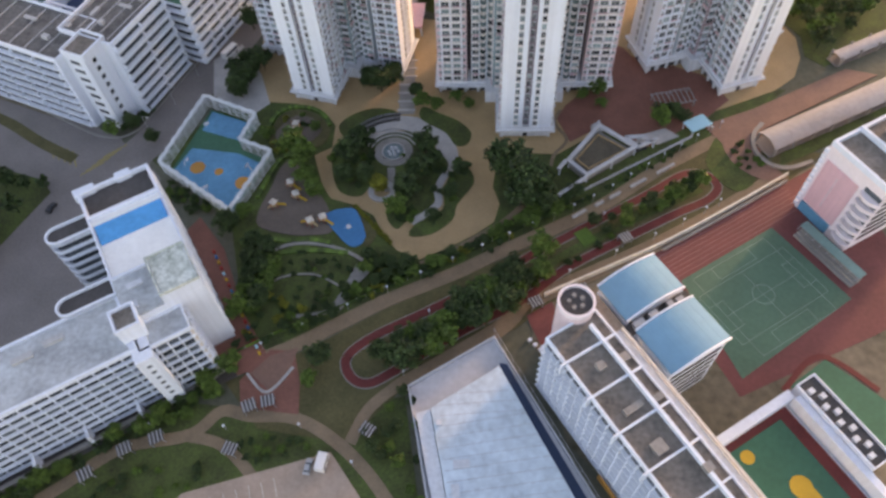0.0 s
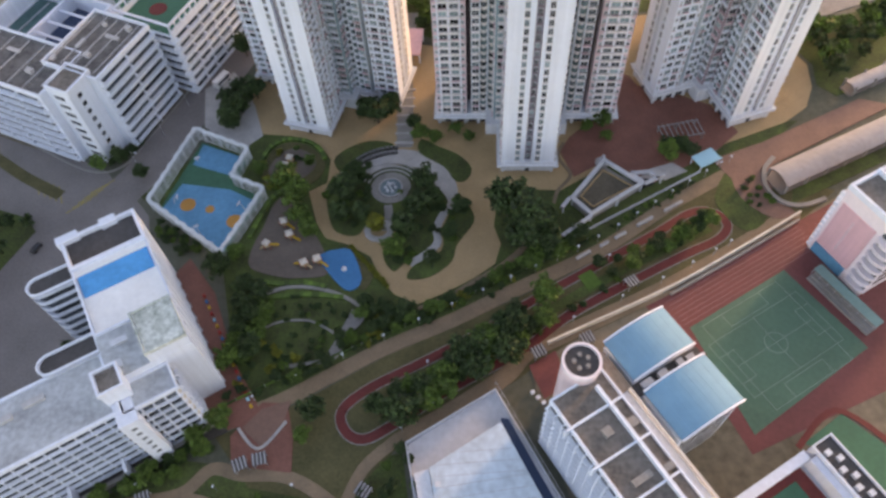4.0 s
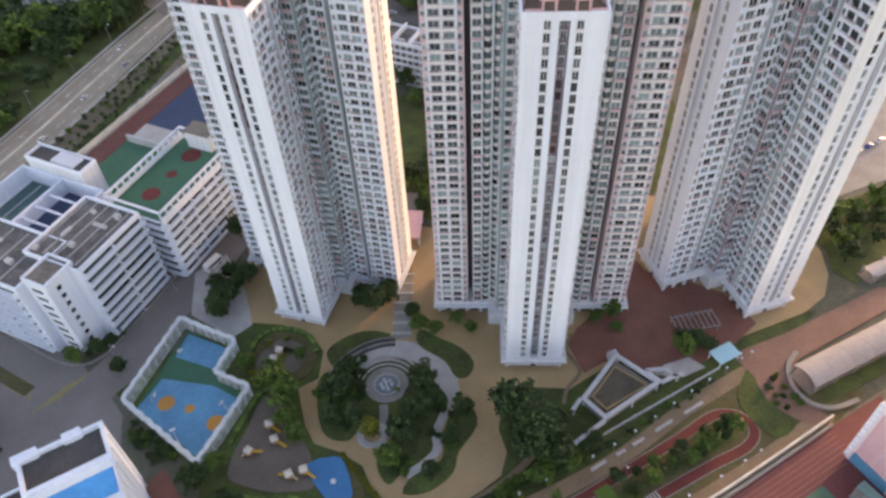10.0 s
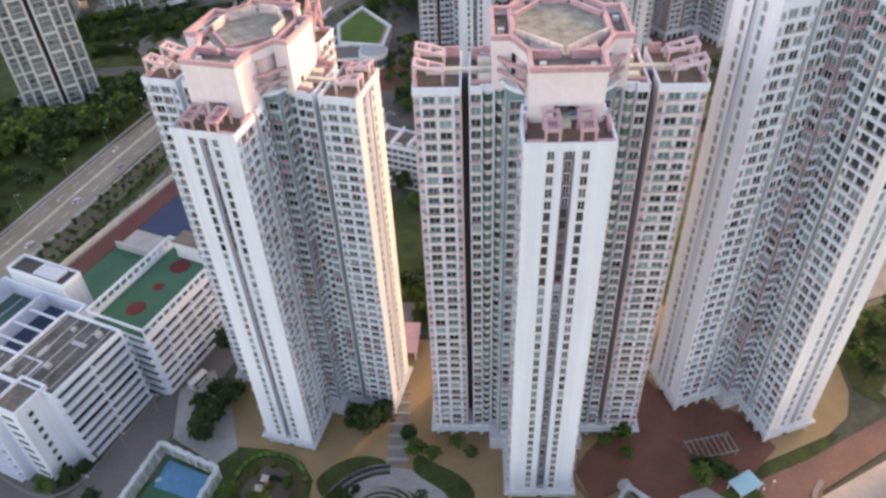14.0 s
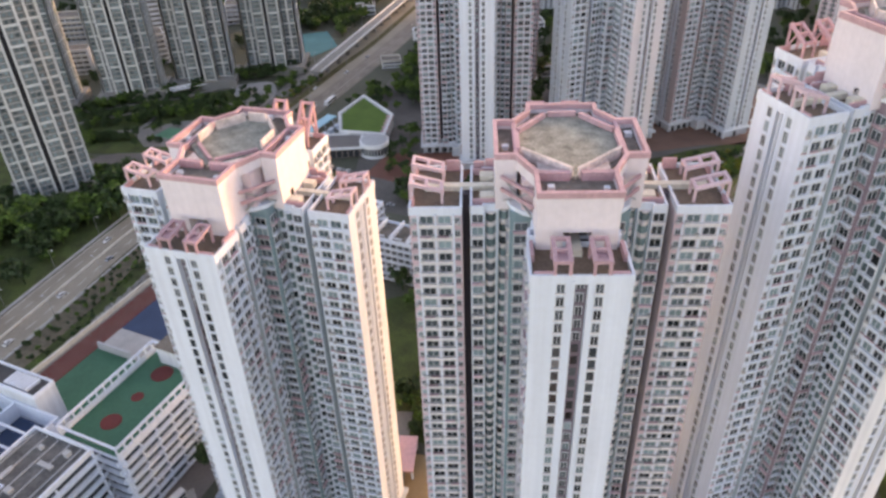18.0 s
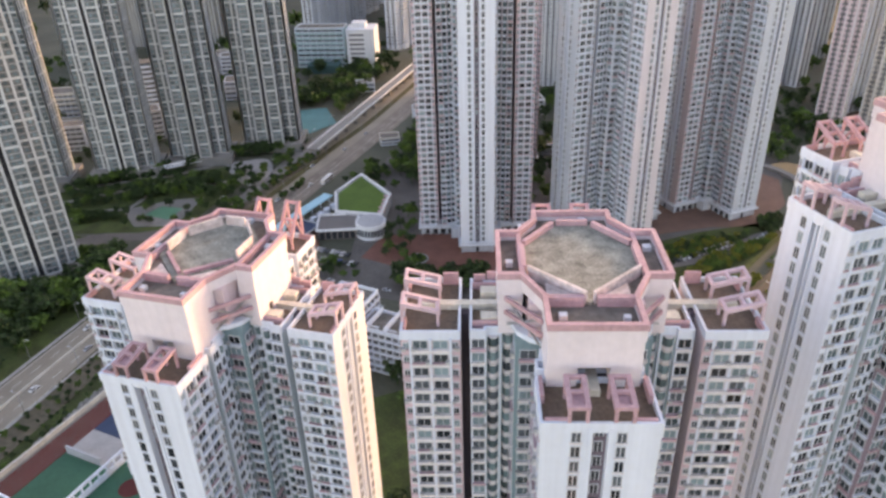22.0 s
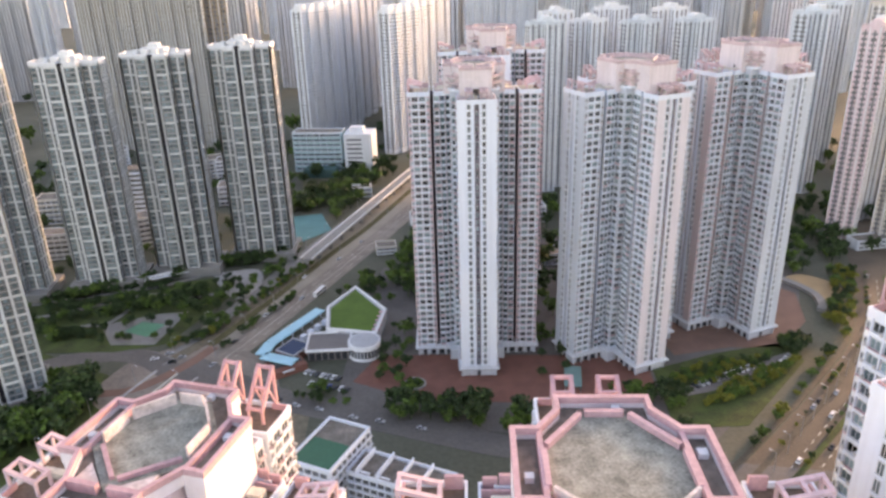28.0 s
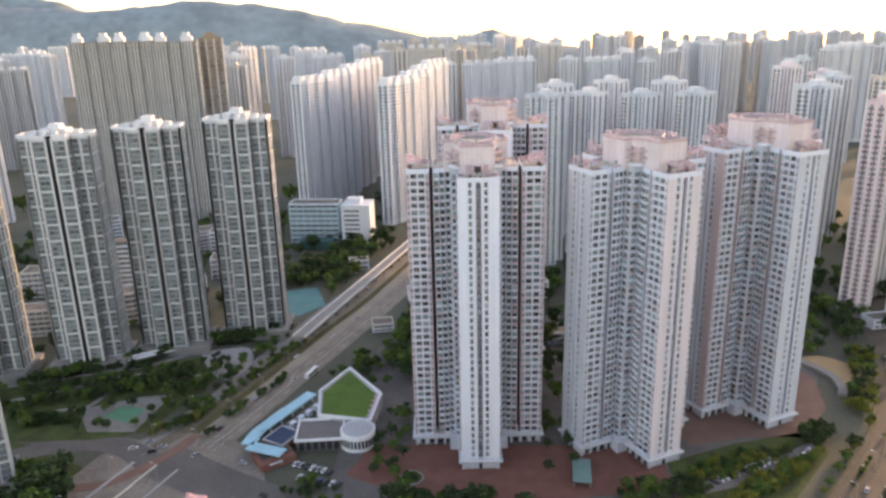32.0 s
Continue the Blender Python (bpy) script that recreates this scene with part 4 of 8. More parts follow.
def ladder(w, x, half, zo, zi, braced, tray=False):
    """An open concrete frame at a wing's end: two long beams on legs, with rungs and braces."""
    y0, y1 = -LEN - 0.05, -LEN + 6.4
    for u in (-half, half):
        w.beam((x + u, y0, zo), (x + u, y1, zi), 0.75, 0.65)
        w.beam((x + u, y0 + 0.2, TOP - 1), (x + u, y0 + 0.2, zo), 0.5)
        w.beam((x + u, y1 - 0.2, TOP - 1), (x + u, y1 - 0.2, zi), 0.5)
        if braced:
            w.beam((x + u, y0 + 0.4, TOP), (x + u, y0 + 3.0, (zo + zi) / 2), 0.4)
    if tray:
        w.prism([(x - half, y0 + 0.3), (x + half, y0 + 0.3), (x + half, y0 + 4.2), (x - half, y0 + 4.2)], zo - 0.35, zo - 0.05)
    for i in range(3):
        q = 0.05 + 0.9 * i / 2
        w.beam((x - half, y0 + (y1 - y0) * q, zo + (zi - zo) * q), (x + half, y0 + (y1 - y0) * q, zo + (zi - zo) * q), 0.6)


def tower_meshes(singles, tone, front="white"):
    """The meshes of one cross-shaped tower: (part name, parent part or None, mesh, label)."""
    # farther towers take the copies with haze mixed into their colour
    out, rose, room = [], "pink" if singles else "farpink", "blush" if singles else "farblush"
    for k in range(4):
        side = tone if k in (1, 3) else front
        w = wing_geo(k)
        w.prism([(-HALF, -LEN), (-1.1, -LEN), (-1.1, -LEN + 1.3), (1.1, -LEN + 1.3), (1.1, -LEN), (HALF, -LEN), (HALF, -20), (-HALF, -20)], BASE, TOP - 1.3)
        out.append(("outer_block", None, w.made("outer_block", M[side]), ""))
        w = wing_geo(k)
        steps = [(8.1, -18.4), (8.1, -15.8), (7.3, -15.8), (7.3, -13.2), (6.4, -13.2), (6.4, -10.9)]
        w.prism([(-x, y) for x, y in steps] + [(x, y) for x, y in reversed(steps)], BASE, TOP - 1.3)
        out.append(("inner_block", None, w.made("inner_block", M["innerwall" if singles else tone]), ""))
        # upright ribs
        w = wing_geo(k)
        for s in (-1, 1):
            for y in (-25.05, -28.4, -21.65):
                w.box(s * HALF - 0.2, y - 0.2, BASE, s * HALF + 0.5, y + 0.2, TOP - 1.4)
            for y, x in ((-18.25, 8.1), (-15.85, 8.1), (-13.25, 7.3), (-11.0, 6.4)):
                w.box(s * x - 0.2, y - 0.13, BASE, s * x + 0.4, y + 0.13, TOP - 1.4)
            w.box(s * 1.4 - 0.3, -LEN - 0.3, BASE, s * 1.4 + 0.3, -LEN + 0.3, TOP - 1.0)
        w.box(-0.2, -LEN - 0.05, BASE, 0.2, -LEN + 1.3, TOP - 1.2) if k in (1, 3) else None
        out.append(("facade_rib", None, w.made("facade_rib", M["white"]), ""))
        if tone in ("pale", "rose") and k in (1, 3):
            for s in (-1, 1):
                for y in (-29.2, -20.9):
                    out.append(("pier_panel", None, wing_geo(k).box(min(s * HALF, s * (HALF + 0.04)), y - 0.78, BASE + 0.3, max(s * HALF, s * (HALF + 0.04)), y + 0.78, TOP - 1.8).made("pier_panel", M["pinkpale"]), "faded pink pier between the windows"))
        # fills the slot between the blocks with painted shade
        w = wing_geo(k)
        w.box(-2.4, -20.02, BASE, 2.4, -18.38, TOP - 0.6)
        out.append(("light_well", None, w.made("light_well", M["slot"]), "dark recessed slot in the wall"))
        w = wing_geo(k)
        w.box(-1.08, -LEN + 1.2, BASE, 1.08, -LEN + 1.28, TOP - 1.4)
        out.append(("end_recess", None, w.made("end_recess", M["mauve"]), "dusky recess down the end of the wing"))
        # podium
        w = wing_geo(k)
        w.prism([(-HALF - 1.5, -LEN - 1.2), (HALF + 1.5, -LEN - 1.2), (HALF + 1.5, -11), (-HALF - 1.5, -11)], 3.6, BASE - 0.5)
        w.prism([(-HALF - 0.3, -LEN - 0.3), (HALF + 0.3, -LEN - 0.3), (HALF + 0.3, -11), (-HALF - 0.3, -11)], BASE - 0.5, BASE + 0.2)
        w.prism([(-HALF + 0.7, -LEN + 0.5), (HALF - 0.7, -LEN + 0.5), (HALF - 0.7, -12), (-HALF + 0.7, -12)], 0.0, 3.5)
        for y in (-29.4, -25, -20.5, -16):
            for s in (-1, 1):
                w.box(s * (HALF - 0.4) - 0.5, y - 0.5, 0, s * (HALF - 0.4) + 0.5, y + 0.5, 3.5)
        out.append(("podium", None, w.made("podium", M["offwhite"]), "pale ground-floor podium with pillars"))
        # lobby openings are solid near-black boxes, their inner shade put into the colour
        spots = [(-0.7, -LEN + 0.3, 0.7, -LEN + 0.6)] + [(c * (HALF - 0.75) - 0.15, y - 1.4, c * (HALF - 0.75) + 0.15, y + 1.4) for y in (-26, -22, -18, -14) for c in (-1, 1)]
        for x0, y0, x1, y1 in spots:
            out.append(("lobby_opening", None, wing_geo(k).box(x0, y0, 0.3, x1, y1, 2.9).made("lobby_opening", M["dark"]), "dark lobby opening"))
        # roof, parapet, coping
        for y0, y1, hw in ((-LEN + 0.3, -20.2, HALF - 0.3), (-18.2, -11, 6.3)):
            out.append(("wing_roof", None, wing_geo(k).box(-hw, y0, TOP - 1.3, hw, y1, TOP - 0.9).made("wing_roof", M["rooftile"]), "brown weathered flat roof"))
        for ring in ([(-HALF - 0.15, -20), (-HALF - 0.15, -LEN - 0.15), (HALF + 0.15, -LEN - 0.15), (HALF + 0.15, -20)], [(8.2, -18.4), (8.2, -15.7), (7.4, -15.7), (7.4, -13.1), (6.5, -13.1), (6.5, -11.2)], [(-6.5, -11.2), (-6.5, -13.1), (-7.4, -13.1), (-7.4, -15.7), (-8.2, -15.7), (-8.2, -18.4)]):
            out.append(("parapet", None, wing_geo(k).wall(ring, 0.45, TOP - 1.7, TOP + 0.1, closed=False).made("parapet", M["white"]), ""))
        for y in (-20.2, -18.25):
            out.append(("cross_wall", None, wing_geo(k).box(-HALF + 0.2, y - 0.22, TOP - 1.6, HALF - 0.2, y + 0.22, TOP + 0.05).made("cross_wall", M["white"]), ""))
        out.append(("spine_wall", None, wing_geo(k).box(-0.75, -LEN + (6.5 if k in (0, 2) else 2.5), TOP - 1.2, 0.75, -12, TOP + 0.3).made("spine_wall", M["cream"]), "cream raised walkway along the wing roof"))
        for c in (-1, 1):
            for x0, y0, x1, y1, z in ((c * 6.2 - 1.6, -LEN + 0.4, c * 6.2 + 1.6, -LEN + 0.8, 0.4), (c * 6.0 - 0.25, -18.0, c * 6.0 + 0.25, -13.4, 0.45)):
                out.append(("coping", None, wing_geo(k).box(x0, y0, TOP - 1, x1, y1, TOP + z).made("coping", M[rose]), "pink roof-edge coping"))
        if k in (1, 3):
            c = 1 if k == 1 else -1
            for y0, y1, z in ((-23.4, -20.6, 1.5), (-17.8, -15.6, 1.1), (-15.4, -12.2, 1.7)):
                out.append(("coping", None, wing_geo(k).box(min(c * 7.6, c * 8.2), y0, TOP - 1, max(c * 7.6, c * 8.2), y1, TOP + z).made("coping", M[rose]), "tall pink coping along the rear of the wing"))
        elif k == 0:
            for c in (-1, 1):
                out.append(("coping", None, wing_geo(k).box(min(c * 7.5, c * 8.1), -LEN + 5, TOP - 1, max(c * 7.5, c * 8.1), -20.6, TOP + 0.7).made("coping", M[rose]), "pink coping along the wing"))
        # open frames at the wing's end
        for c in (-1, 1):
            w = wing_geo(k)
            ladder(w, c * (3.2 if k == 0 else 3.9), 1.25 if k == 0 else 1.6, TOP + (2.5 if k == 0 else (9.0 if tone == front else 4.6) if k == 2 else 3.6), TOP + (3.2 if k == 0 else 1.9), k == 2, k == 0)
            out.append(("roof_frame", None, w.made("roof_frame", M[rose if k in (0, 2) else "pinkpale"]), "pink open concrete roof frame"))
        w = wing_geo(k)
        w.box(-4.0, -16.4, TOP - 0.9, -2.6, -15, TOP + 0.2)
        w.box(-4.1, -16.5, TOP + 0.2, -2.5, -14.9, TOP + 0.3)
        out.append(("water_tank", None, w.made("water_tank", M["greywall"]), "small grey rooftop tank"))
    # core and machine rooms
    # near cores use teal or mauve darkened to hold the corners' shade
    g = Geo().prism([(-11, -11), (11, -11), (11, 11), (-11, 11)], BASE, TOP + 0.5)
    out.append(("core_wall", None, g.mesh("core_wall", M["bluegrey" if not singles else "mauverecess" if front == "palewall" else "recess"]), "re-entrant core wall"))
    g = Geo().prism([(-13.6, -13.6), (13.6, -13.6), (13.6, 13.6), (-13.6, 13.6)], 0, BASE)
    out.append(("core_podium", None, g.mesh("core_podium", M["offwhite"]), ""))
    star = [(-7.1, -21.3), (7.1, -21.3), (7.1, -13.6), (10.0, -7.6), (13.7, -7.6), (13.7, 7.3), (10.0, 7.3), (7.0, 11.6), (7.0, 14.8), (-7.0, 14.8), (-7.0, 11.6), (-10.0, 7.3), (-13.7, 7.3), (-13.7, -7.6), (-10.0, -7.6), (-7.1, -13.6)]
    HI = TOP + (12.6 if tone == "white" else 10.5)
    g = Geo().prism([(-7, -21.2), (7, -21.2), (7, -12), (-7, -12)], TOP + 2.6, HI - 2.4)
    for x0, y0, x1 in ((-7, -21.2, -2.4), (2.4, -21.2, 7), (-2.4, -14, 2.4)):
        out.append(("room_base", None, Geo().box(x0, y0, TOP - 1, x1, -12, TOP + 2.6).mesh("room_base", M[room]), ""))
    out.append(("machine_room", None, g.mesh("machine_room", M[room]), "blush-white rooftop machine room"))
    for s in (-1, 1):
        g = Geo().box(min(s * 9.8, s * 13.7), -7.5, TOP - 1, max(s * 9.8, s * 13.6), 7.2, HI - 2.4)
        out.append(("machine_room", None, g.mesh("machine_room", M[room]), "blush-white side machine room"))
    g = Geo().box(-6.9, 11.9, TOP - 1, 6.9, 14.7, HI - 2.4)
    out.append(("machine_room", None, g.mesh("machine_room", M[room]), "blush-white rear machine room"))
    g = Geo().prism([(-9, -11.8), (9, -11.8), (9, 7), (6.8, 11.8), (-6.8, 11.8), (-9, 7)], TOP + 0.4, HI - 3.0)
    out.append(("lift_tower", None, g.mesh("lift_tower", M["pale"]), ""))
    g = Geo().prism(star, HI - 2.5, HI - 1.7)
    out.append(("upper_roof", None, g.mesh("upper_roof", M["roof"]), "stained grey upper roof slab"))
    g = Geo().wall([(x * 1.02, y * 1.02) for x, y in star], 0.8, HI - 0.9, HI + 0.2)
    out.append(("upper_wall", None, Geo().wall([(x * 1.005, y * 1.005) for x, y in star], 0.6, HI - 3.0, HI - 0.9).mesh("upper_wall", M[room]), "blush wall under the coping"))
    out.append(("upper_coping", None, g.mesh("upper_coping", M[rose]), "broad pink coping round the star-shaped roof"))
    hexa = [(0, -14.0), (9.5, -5.0), (9.5, 3.4), (3.2, 11.6), (-3.2, 11.6), (-9.5, 3.4), (-9.5, -5.0)]
    g = Geo().prism(hexa, HI - 1.7, HI - 1.2)
    out.append(("roof_deck", None, g.mesh("roof_deck", M["stain"]), "stained grey roof deck"))
    walled = tone == "white"
    if walled:
        hexa = [(x * 0.86, y * 0.86 + 0.4) for x, y in hexa]
    for i in range(7):
        a, b = Vector(hexa[i]), Vector(hexa[(i + 1) % 7])
        d = (b - a) * 0.06
        m, h = ("roof_screen", 2.6 if walled else 2.2) if (i in (1, 2, 3, 4, 5) if walled else i in (0, 6)) else ("roof_beam", 1.2 if walled else 1.5)
        q = Geo().beam((*(a + d), HI - 1.7 + h / 2), (*(b - d), HI - 1.7 + h / 2), 0.45 if h > 2 else 0.8, h)
        out.append((m, None, q.mesh(m, M["screen"] if h > 2 else M[rose]), "pale slanting screen wall on the roof" if h > 2 else "pink roof beam"))
    for c in (-1, 1):
        p = [(c * 1.1, -13.2), (c * 6.4, -8.6), (c * 6.4, -13.2)]
        out.append(("sloped_panel", None, Geo().prism(p, HI - 1.7, HI - 0.9).mesh("sloped_panel", M["screen"]), "pale triangular roof panel"))
        out.append(("roof_beam", None, Geo().box(c * 3.9 - 2.9, -14.4, HI - 1.8, c * 3.9 + 2.9, -13.4, HI).mesh("roof_beam", M[rose]), "pink roof beam"))
        out.append(("roof_beam", None, Geo().box(c * 9.9 - 0.4, -7, HI - 1.8, c * 9.9 + 0.4, 7, HI - 0.3).mesh("roof_beam", M[rose]), "pink roof beam"))
    for x, y, a in ((-11.8, -2, 0.6), (11.8, 3, 0.7), (-4.5, -17.5, 0.6), (4.8, -18, 0.5), (2, 13.2, 0.6)):
        out.append(("roof_vent", None, Geo().box(x - a, y - a, HI - 1.7, x + a, y + a, HI - 0.8).mesh("roof_vent", M["offwhite"]), ""))
    # corner terraces and the pink beams that span the re-entrant corners
    for c in (-1, 1):
        slab = [(c * 7.05, -13.0), (c * 8.8, -12.2), (c * 10.8, -10.2), (c * 11.6, -7.7), (c * 9.9, -7.7)]
        out.append(("corner_slab", None, Geo().prism(slab, TOP + 0.5, TOP + 1.4).mesh("corner_slab", M["white"]), "curved white slab in the roof corner"))
        for z in (TOP + 3.6, TOP + 6.2):
            out.append(("corner_beam", None, Geo().beam((c * 7.1, -14.6, z), (c * 12.6, -7.9, z), 0.5, 0.7).mesh("corner_beam", M[rose]), "pink beam across the roof corner"))
        out.append(("corner_lattice", None, Geo().beam((c * 7.4, -14, TOP + 1.4), (c * 12.2, -8.2, TOP + 6.2), 0.3).beam((c * 12.2, -8.2, TOP + 1.4), (c * 7.4, -14, TOP + 6.2), 0.3).mesh("corner_lattice", M["metal"]), "grey crossed lattice in the roof corner"))
        out.append(("side_door", None, Geo().box(c * 13.55 - 0.15, -3.4, TOP - 0.8, c * 13.55 + 0.15, -2.0, TOP + 1.8).mesh("side_door", M["dark"]), "dark doorway onto the wing roof"))
        for y in (-5.6, 2.4):
            out.append(("roof_step", None, Geo().box(c * 15.2 - 1.4, y, TOP - 0.95, c * 15.2 + 1.4, y + 2.2, TOP + 0.7).mesh("roof_step", M["cream"]), "cream raised hatch beside the machine room"))
    # windows, sills
    rnd = random.Random(7)
    sets = ("gl", "fr", "ws", "ps", "bl", "ac", "by")
    loose, joined = [], {q: Geo() for q in sets}
    for k in range(4):
        here = {q: Geo() for q in sets}
        for ci, (p, n, wd, h, pk) in enumerate(facade_columns(k)):
            t = (-n[1], n[0])
            for f in range(FLOORS):
                z = BASE + 0.95 + f * STEP
                near = singles and f >= FLOORS - 12 and ((k == 0 and ci in (0, 1, 2, 3, 4, 5, 6, 7, 8, 9)) or (k == 3 and ci in (3, 4, 5, 6, 7, 8, 9)) or (k == 1 and ci in (11, 12, 13, 14, 15, 16, 17)))
                if near and len(loose) < 300:
                    loose.append((k, p, n, z, wd, h, pk == 3))
                elif pk == 3:
                    bay_shape(here["by" if rnd.random() < 0.75 else "gl"], p, n, wd - 0.2, 0.72, z, z + h)
                else:
                    window_box(here["bl" if rnd.random() < 0.4 else "gl"], "glass", p, n, z, wd, h)
                    window_box(here["fr"], "frame", p, n, z, wd, h)
                if pk == 3:
                    bay_shape(here["ws"], p, n, wd, 0.85, z - 0.62, z - 0.02)
                    bay_shape(here["ws"], p, n, wd, 0.85, z + h + 0.02, z + h + 0.24)
                elif pk == 4:
                    window_box(here["ps" if rnd.random() < 0.6 else "ws"], "sill", p, n, z, wd, h)
                elif pk < 2:
                    window_box(here["ps" if pk and rnd.random() < (0.2 if tone == "pale" else 0.32 if singles else 0.5 if tone == "rose" else 0.2) else "ws"], "sill", p, n, z, wd, h)
                if pk in (1, 4) and rnd.random() < 0.4:
                    u = rnd.choice((-1, 1)) * (wd / 2 - 0.1)
                    x, y = p[0] + t[0] * u + n[0] * 0.45, p[1] + t[1] * u + n[1] * 0.45
                    here["ac"].box(x - 0.36, y - 0.36, z - 0.05, x + 0.36, y + 0.36, z + 0.45)
        for f in range(FLOORS):
            z = BASE + 0.95 + f * STEP
            for s in (-1, 1):
                here["ws"].box(min(s * HALF, s * (HALF + 0.62)), -28.3, z - 0.72, max(s * HALF, s * (HALF + 0.62)), -21.75, z - 0.2)
        for q in sets:
            a, b = here[q], joined[q]
            a.turned((0, 0, 0), 90 * k)
            o = len(b.v)
            b.v += a.v
            b.f += [tuple(o + i for i in f) for f in a.f]
    for q, name, m, lab in (("gl", "window_glazing", "glass", "rows of dark window glass"), ("bl", "window_glazing", "glassblue", "rows of blue-green window glass"), ("by", "bay_glazing", "bayglass", "columns of teal bay-window glass"), ("fr", "window_frames", "offwhite", ""), ("ws", "sill_ledge", "sillcream" if tone == "pale" else "white", "white ledges under the windows"), ("ps", "sill_ledge", "pale2", "pink ledges under the windows"), ("ac", "air_conditioner", "greywall", "small grey air conditioners on the ledges")):
        out.append((name, None, joined[q].mesh(name, M[m]), lab, "stuff"))
    return out, loose


def window_meshes():
    shapes = {}

    def get(wd, h, bay):
        if (wd, h, bay) not in shapes:
            g = Geo()
            if bay:
                bay_shape(g, (0, 0), (0, -1), wd - 0.2, 0.72, 0, h)
            else:
                g.box(-wd / 2, -0.06, 0, wd / 2, 0, h)
            f = Geo()
            for a in ((-wd / 2 - 0.08, -0.16, 0, -wd / 2 + 0.06, 0, h), (wd / 2 - 0.06, -0.16, 0, wd / 2 + 0.08, 0, h), (-wd / 2 - 0.08, -0.16, h - 0.06, wd / 2 + 0.08, 0, h + 0.1), (-0.05, -0.16, 0, 0.05, 0, h)):
                f.box(*a)
            shapes[wd, h, bay] = (g.mesh("pane", M["bayglass" if bay else "glass"]), f.mesh("window_frame", M["offwhite"]))
        return shapes[wd, h, bay]

    return get


GET = window_meshes()
SETS = {(n, t, f): tower_meshes(n, t, f) for n, t, f in ((True, "pale", "white"), (True, "white", "white"), (True, "white", "palewall"), (False, "rose", "white"), (False, "bluegrey", "faintpink"), (False, "rose", "bluegrey"))}


def tower(x, y, yaw, height, label, near, tone="pale", wide=1.0, front="white"):
    root = thing("apartment_tower", label, "apartment tower", "cross-shaped apartment towers", x, y, 0, yaw)
    root.scale = (wide, wide, height / TOP)
    parts, loose = SETS[near, tone, front]
    for name, _, me, lab, *kind in parts:
        ob = part(name, me, None, root, lab)
        if kind:
            ob["kind"] = kind[0]
    if near:
        for k, p, n, z, wd, h, bay in loose:
            pane, fr = GET(wd, h, bay)
            a = math.degrees(math.atan2(n[0], -n[1]))
            ob = part("window", pane, None, root)
            ob.matrix_basis = pose(0, 0, 0, 0, 0, 90 * k) @ pose(p[0], p[1], z, 0, 0, a)
            if z > TOP - 16 and not bay:
                part("window_frame", fr, None, ob)
    return root


tower(34.8, 196.5, -5.5, 118, "tall white and pink apartment tower with a star-shaped pink roof", True)
tower(-31.5, 216, -19, 111.5, "tall pale apartment tower with pink roof frames beside the garden", True, "white", 0.9)
tower(102.7, 206.5, 14, 131, "tall pale blue-white apartment tower beside the red plaza", True, "white", 0.88, "palewall")
tower(41, 453, -3, 134, "tall pink apartment tower with a white front wing", False, "rose")
tower(112, 447, 20, 134, "tall pale blue and pink apartment tower beside the street", False, "bluegrey", 1.0, "faintpink")
tower(180, 474, 20, 136, "tall pink and pale blue apartment tower near the highway", False, "rose", 1.0, "bluegrey")
tower(60, 545, -3, 140, "pink apartment tower standing behind its twin", False, "rose")


# ---- the lower buildings round the garden ----
def storeys(root, x0, x1, y0, y1, z0, z1, n, sides, wall="offwhite", rib=3.2, label="", glass="glass", shade=0.6, fin=0.8, low=0.34):
    """A block with ribbon windows: body, and for each side and storey a window strip, a sunshade and mullions."""
    part("wall", Geo().box(x0, y0, z0, x1, y1, z1), M[wall], root, label)
    h = (z1 - z0) / n
    for side in sides:
        for i in range(n):
            a, b = z0 + h * i + h * low, z0 + h * (i + 1) - h * 0.14
            g, s, m = Geo(), Geo(), Geo()
            if side in "sn":
                y, d = (y0, -1) if side == "s" else (y1, 1)
                lo, hi = x0 + 0.8, x1 - 0.8
                g.box(lo, min(y, y + d * 0.06), a, hi, max(y, y + d * 0.06), b)
                s.box(x0, min(y, y + d * shade), a - 0.3, x1, max(y, y + d * shade), a - 0.02)
                k = max(2, int((hi - lo) / rib))
                for j in range(k + 1):
                    u = lo + (hi - lo) * j / k
                    m.box(u - 0.15, min(y, y + d * shade * fin), a - 0.02, u + 0.15, max(y, y + d * shade * fin), b + 0.1)
            else:
                x, d = (x0, -1) if side == "w" else (x1, 1)
                lo, hi = y0 + 0.8, y1 - 0.8
                g.box(min(x, x + d * 0.06), lo, a, max(x, x + d * 0.06), hi, b)
                s.box(min(x, x + d * shade), y0, a - 0.3, max(x, x + d * shade), y1, a - 0.02)
                k = max(2, int((hi - lo) / rib))
                for j in range(k + 1):
                    u = lo + (hi - lo) * j / k
                    m.box(min(x, x + d * shade * fin), u - 0.15, a - 0.02, max(x, x + d * shade * fin), u + 0.15, b + 0.1)
            w = part("window_strip", g, M[glass], root)
            part("mullions", m, M["white"], w)["kind"] = "stuff"
            part("sunshade", s, M["white"], root)


def topping(root, x0, x1, y0, y1, z, roof="roof", edge="white", hi=1.1, t=0.5):
    part("roof", Geo().box(x0 + t, y0 + t, z, x1 - t, y1 - t, z + 0.25), M[roof], root)
    part("parapet", Geo().wall([(x0 - 0.05, y0 - 0.05), (x1 + 0.05, y0 - 0.05), (x1 + 0.05, y1 + 0.05), (x0 - 0.05, y1 + 0.05)], t, z - 0.3, z + hi), M[edge], root)


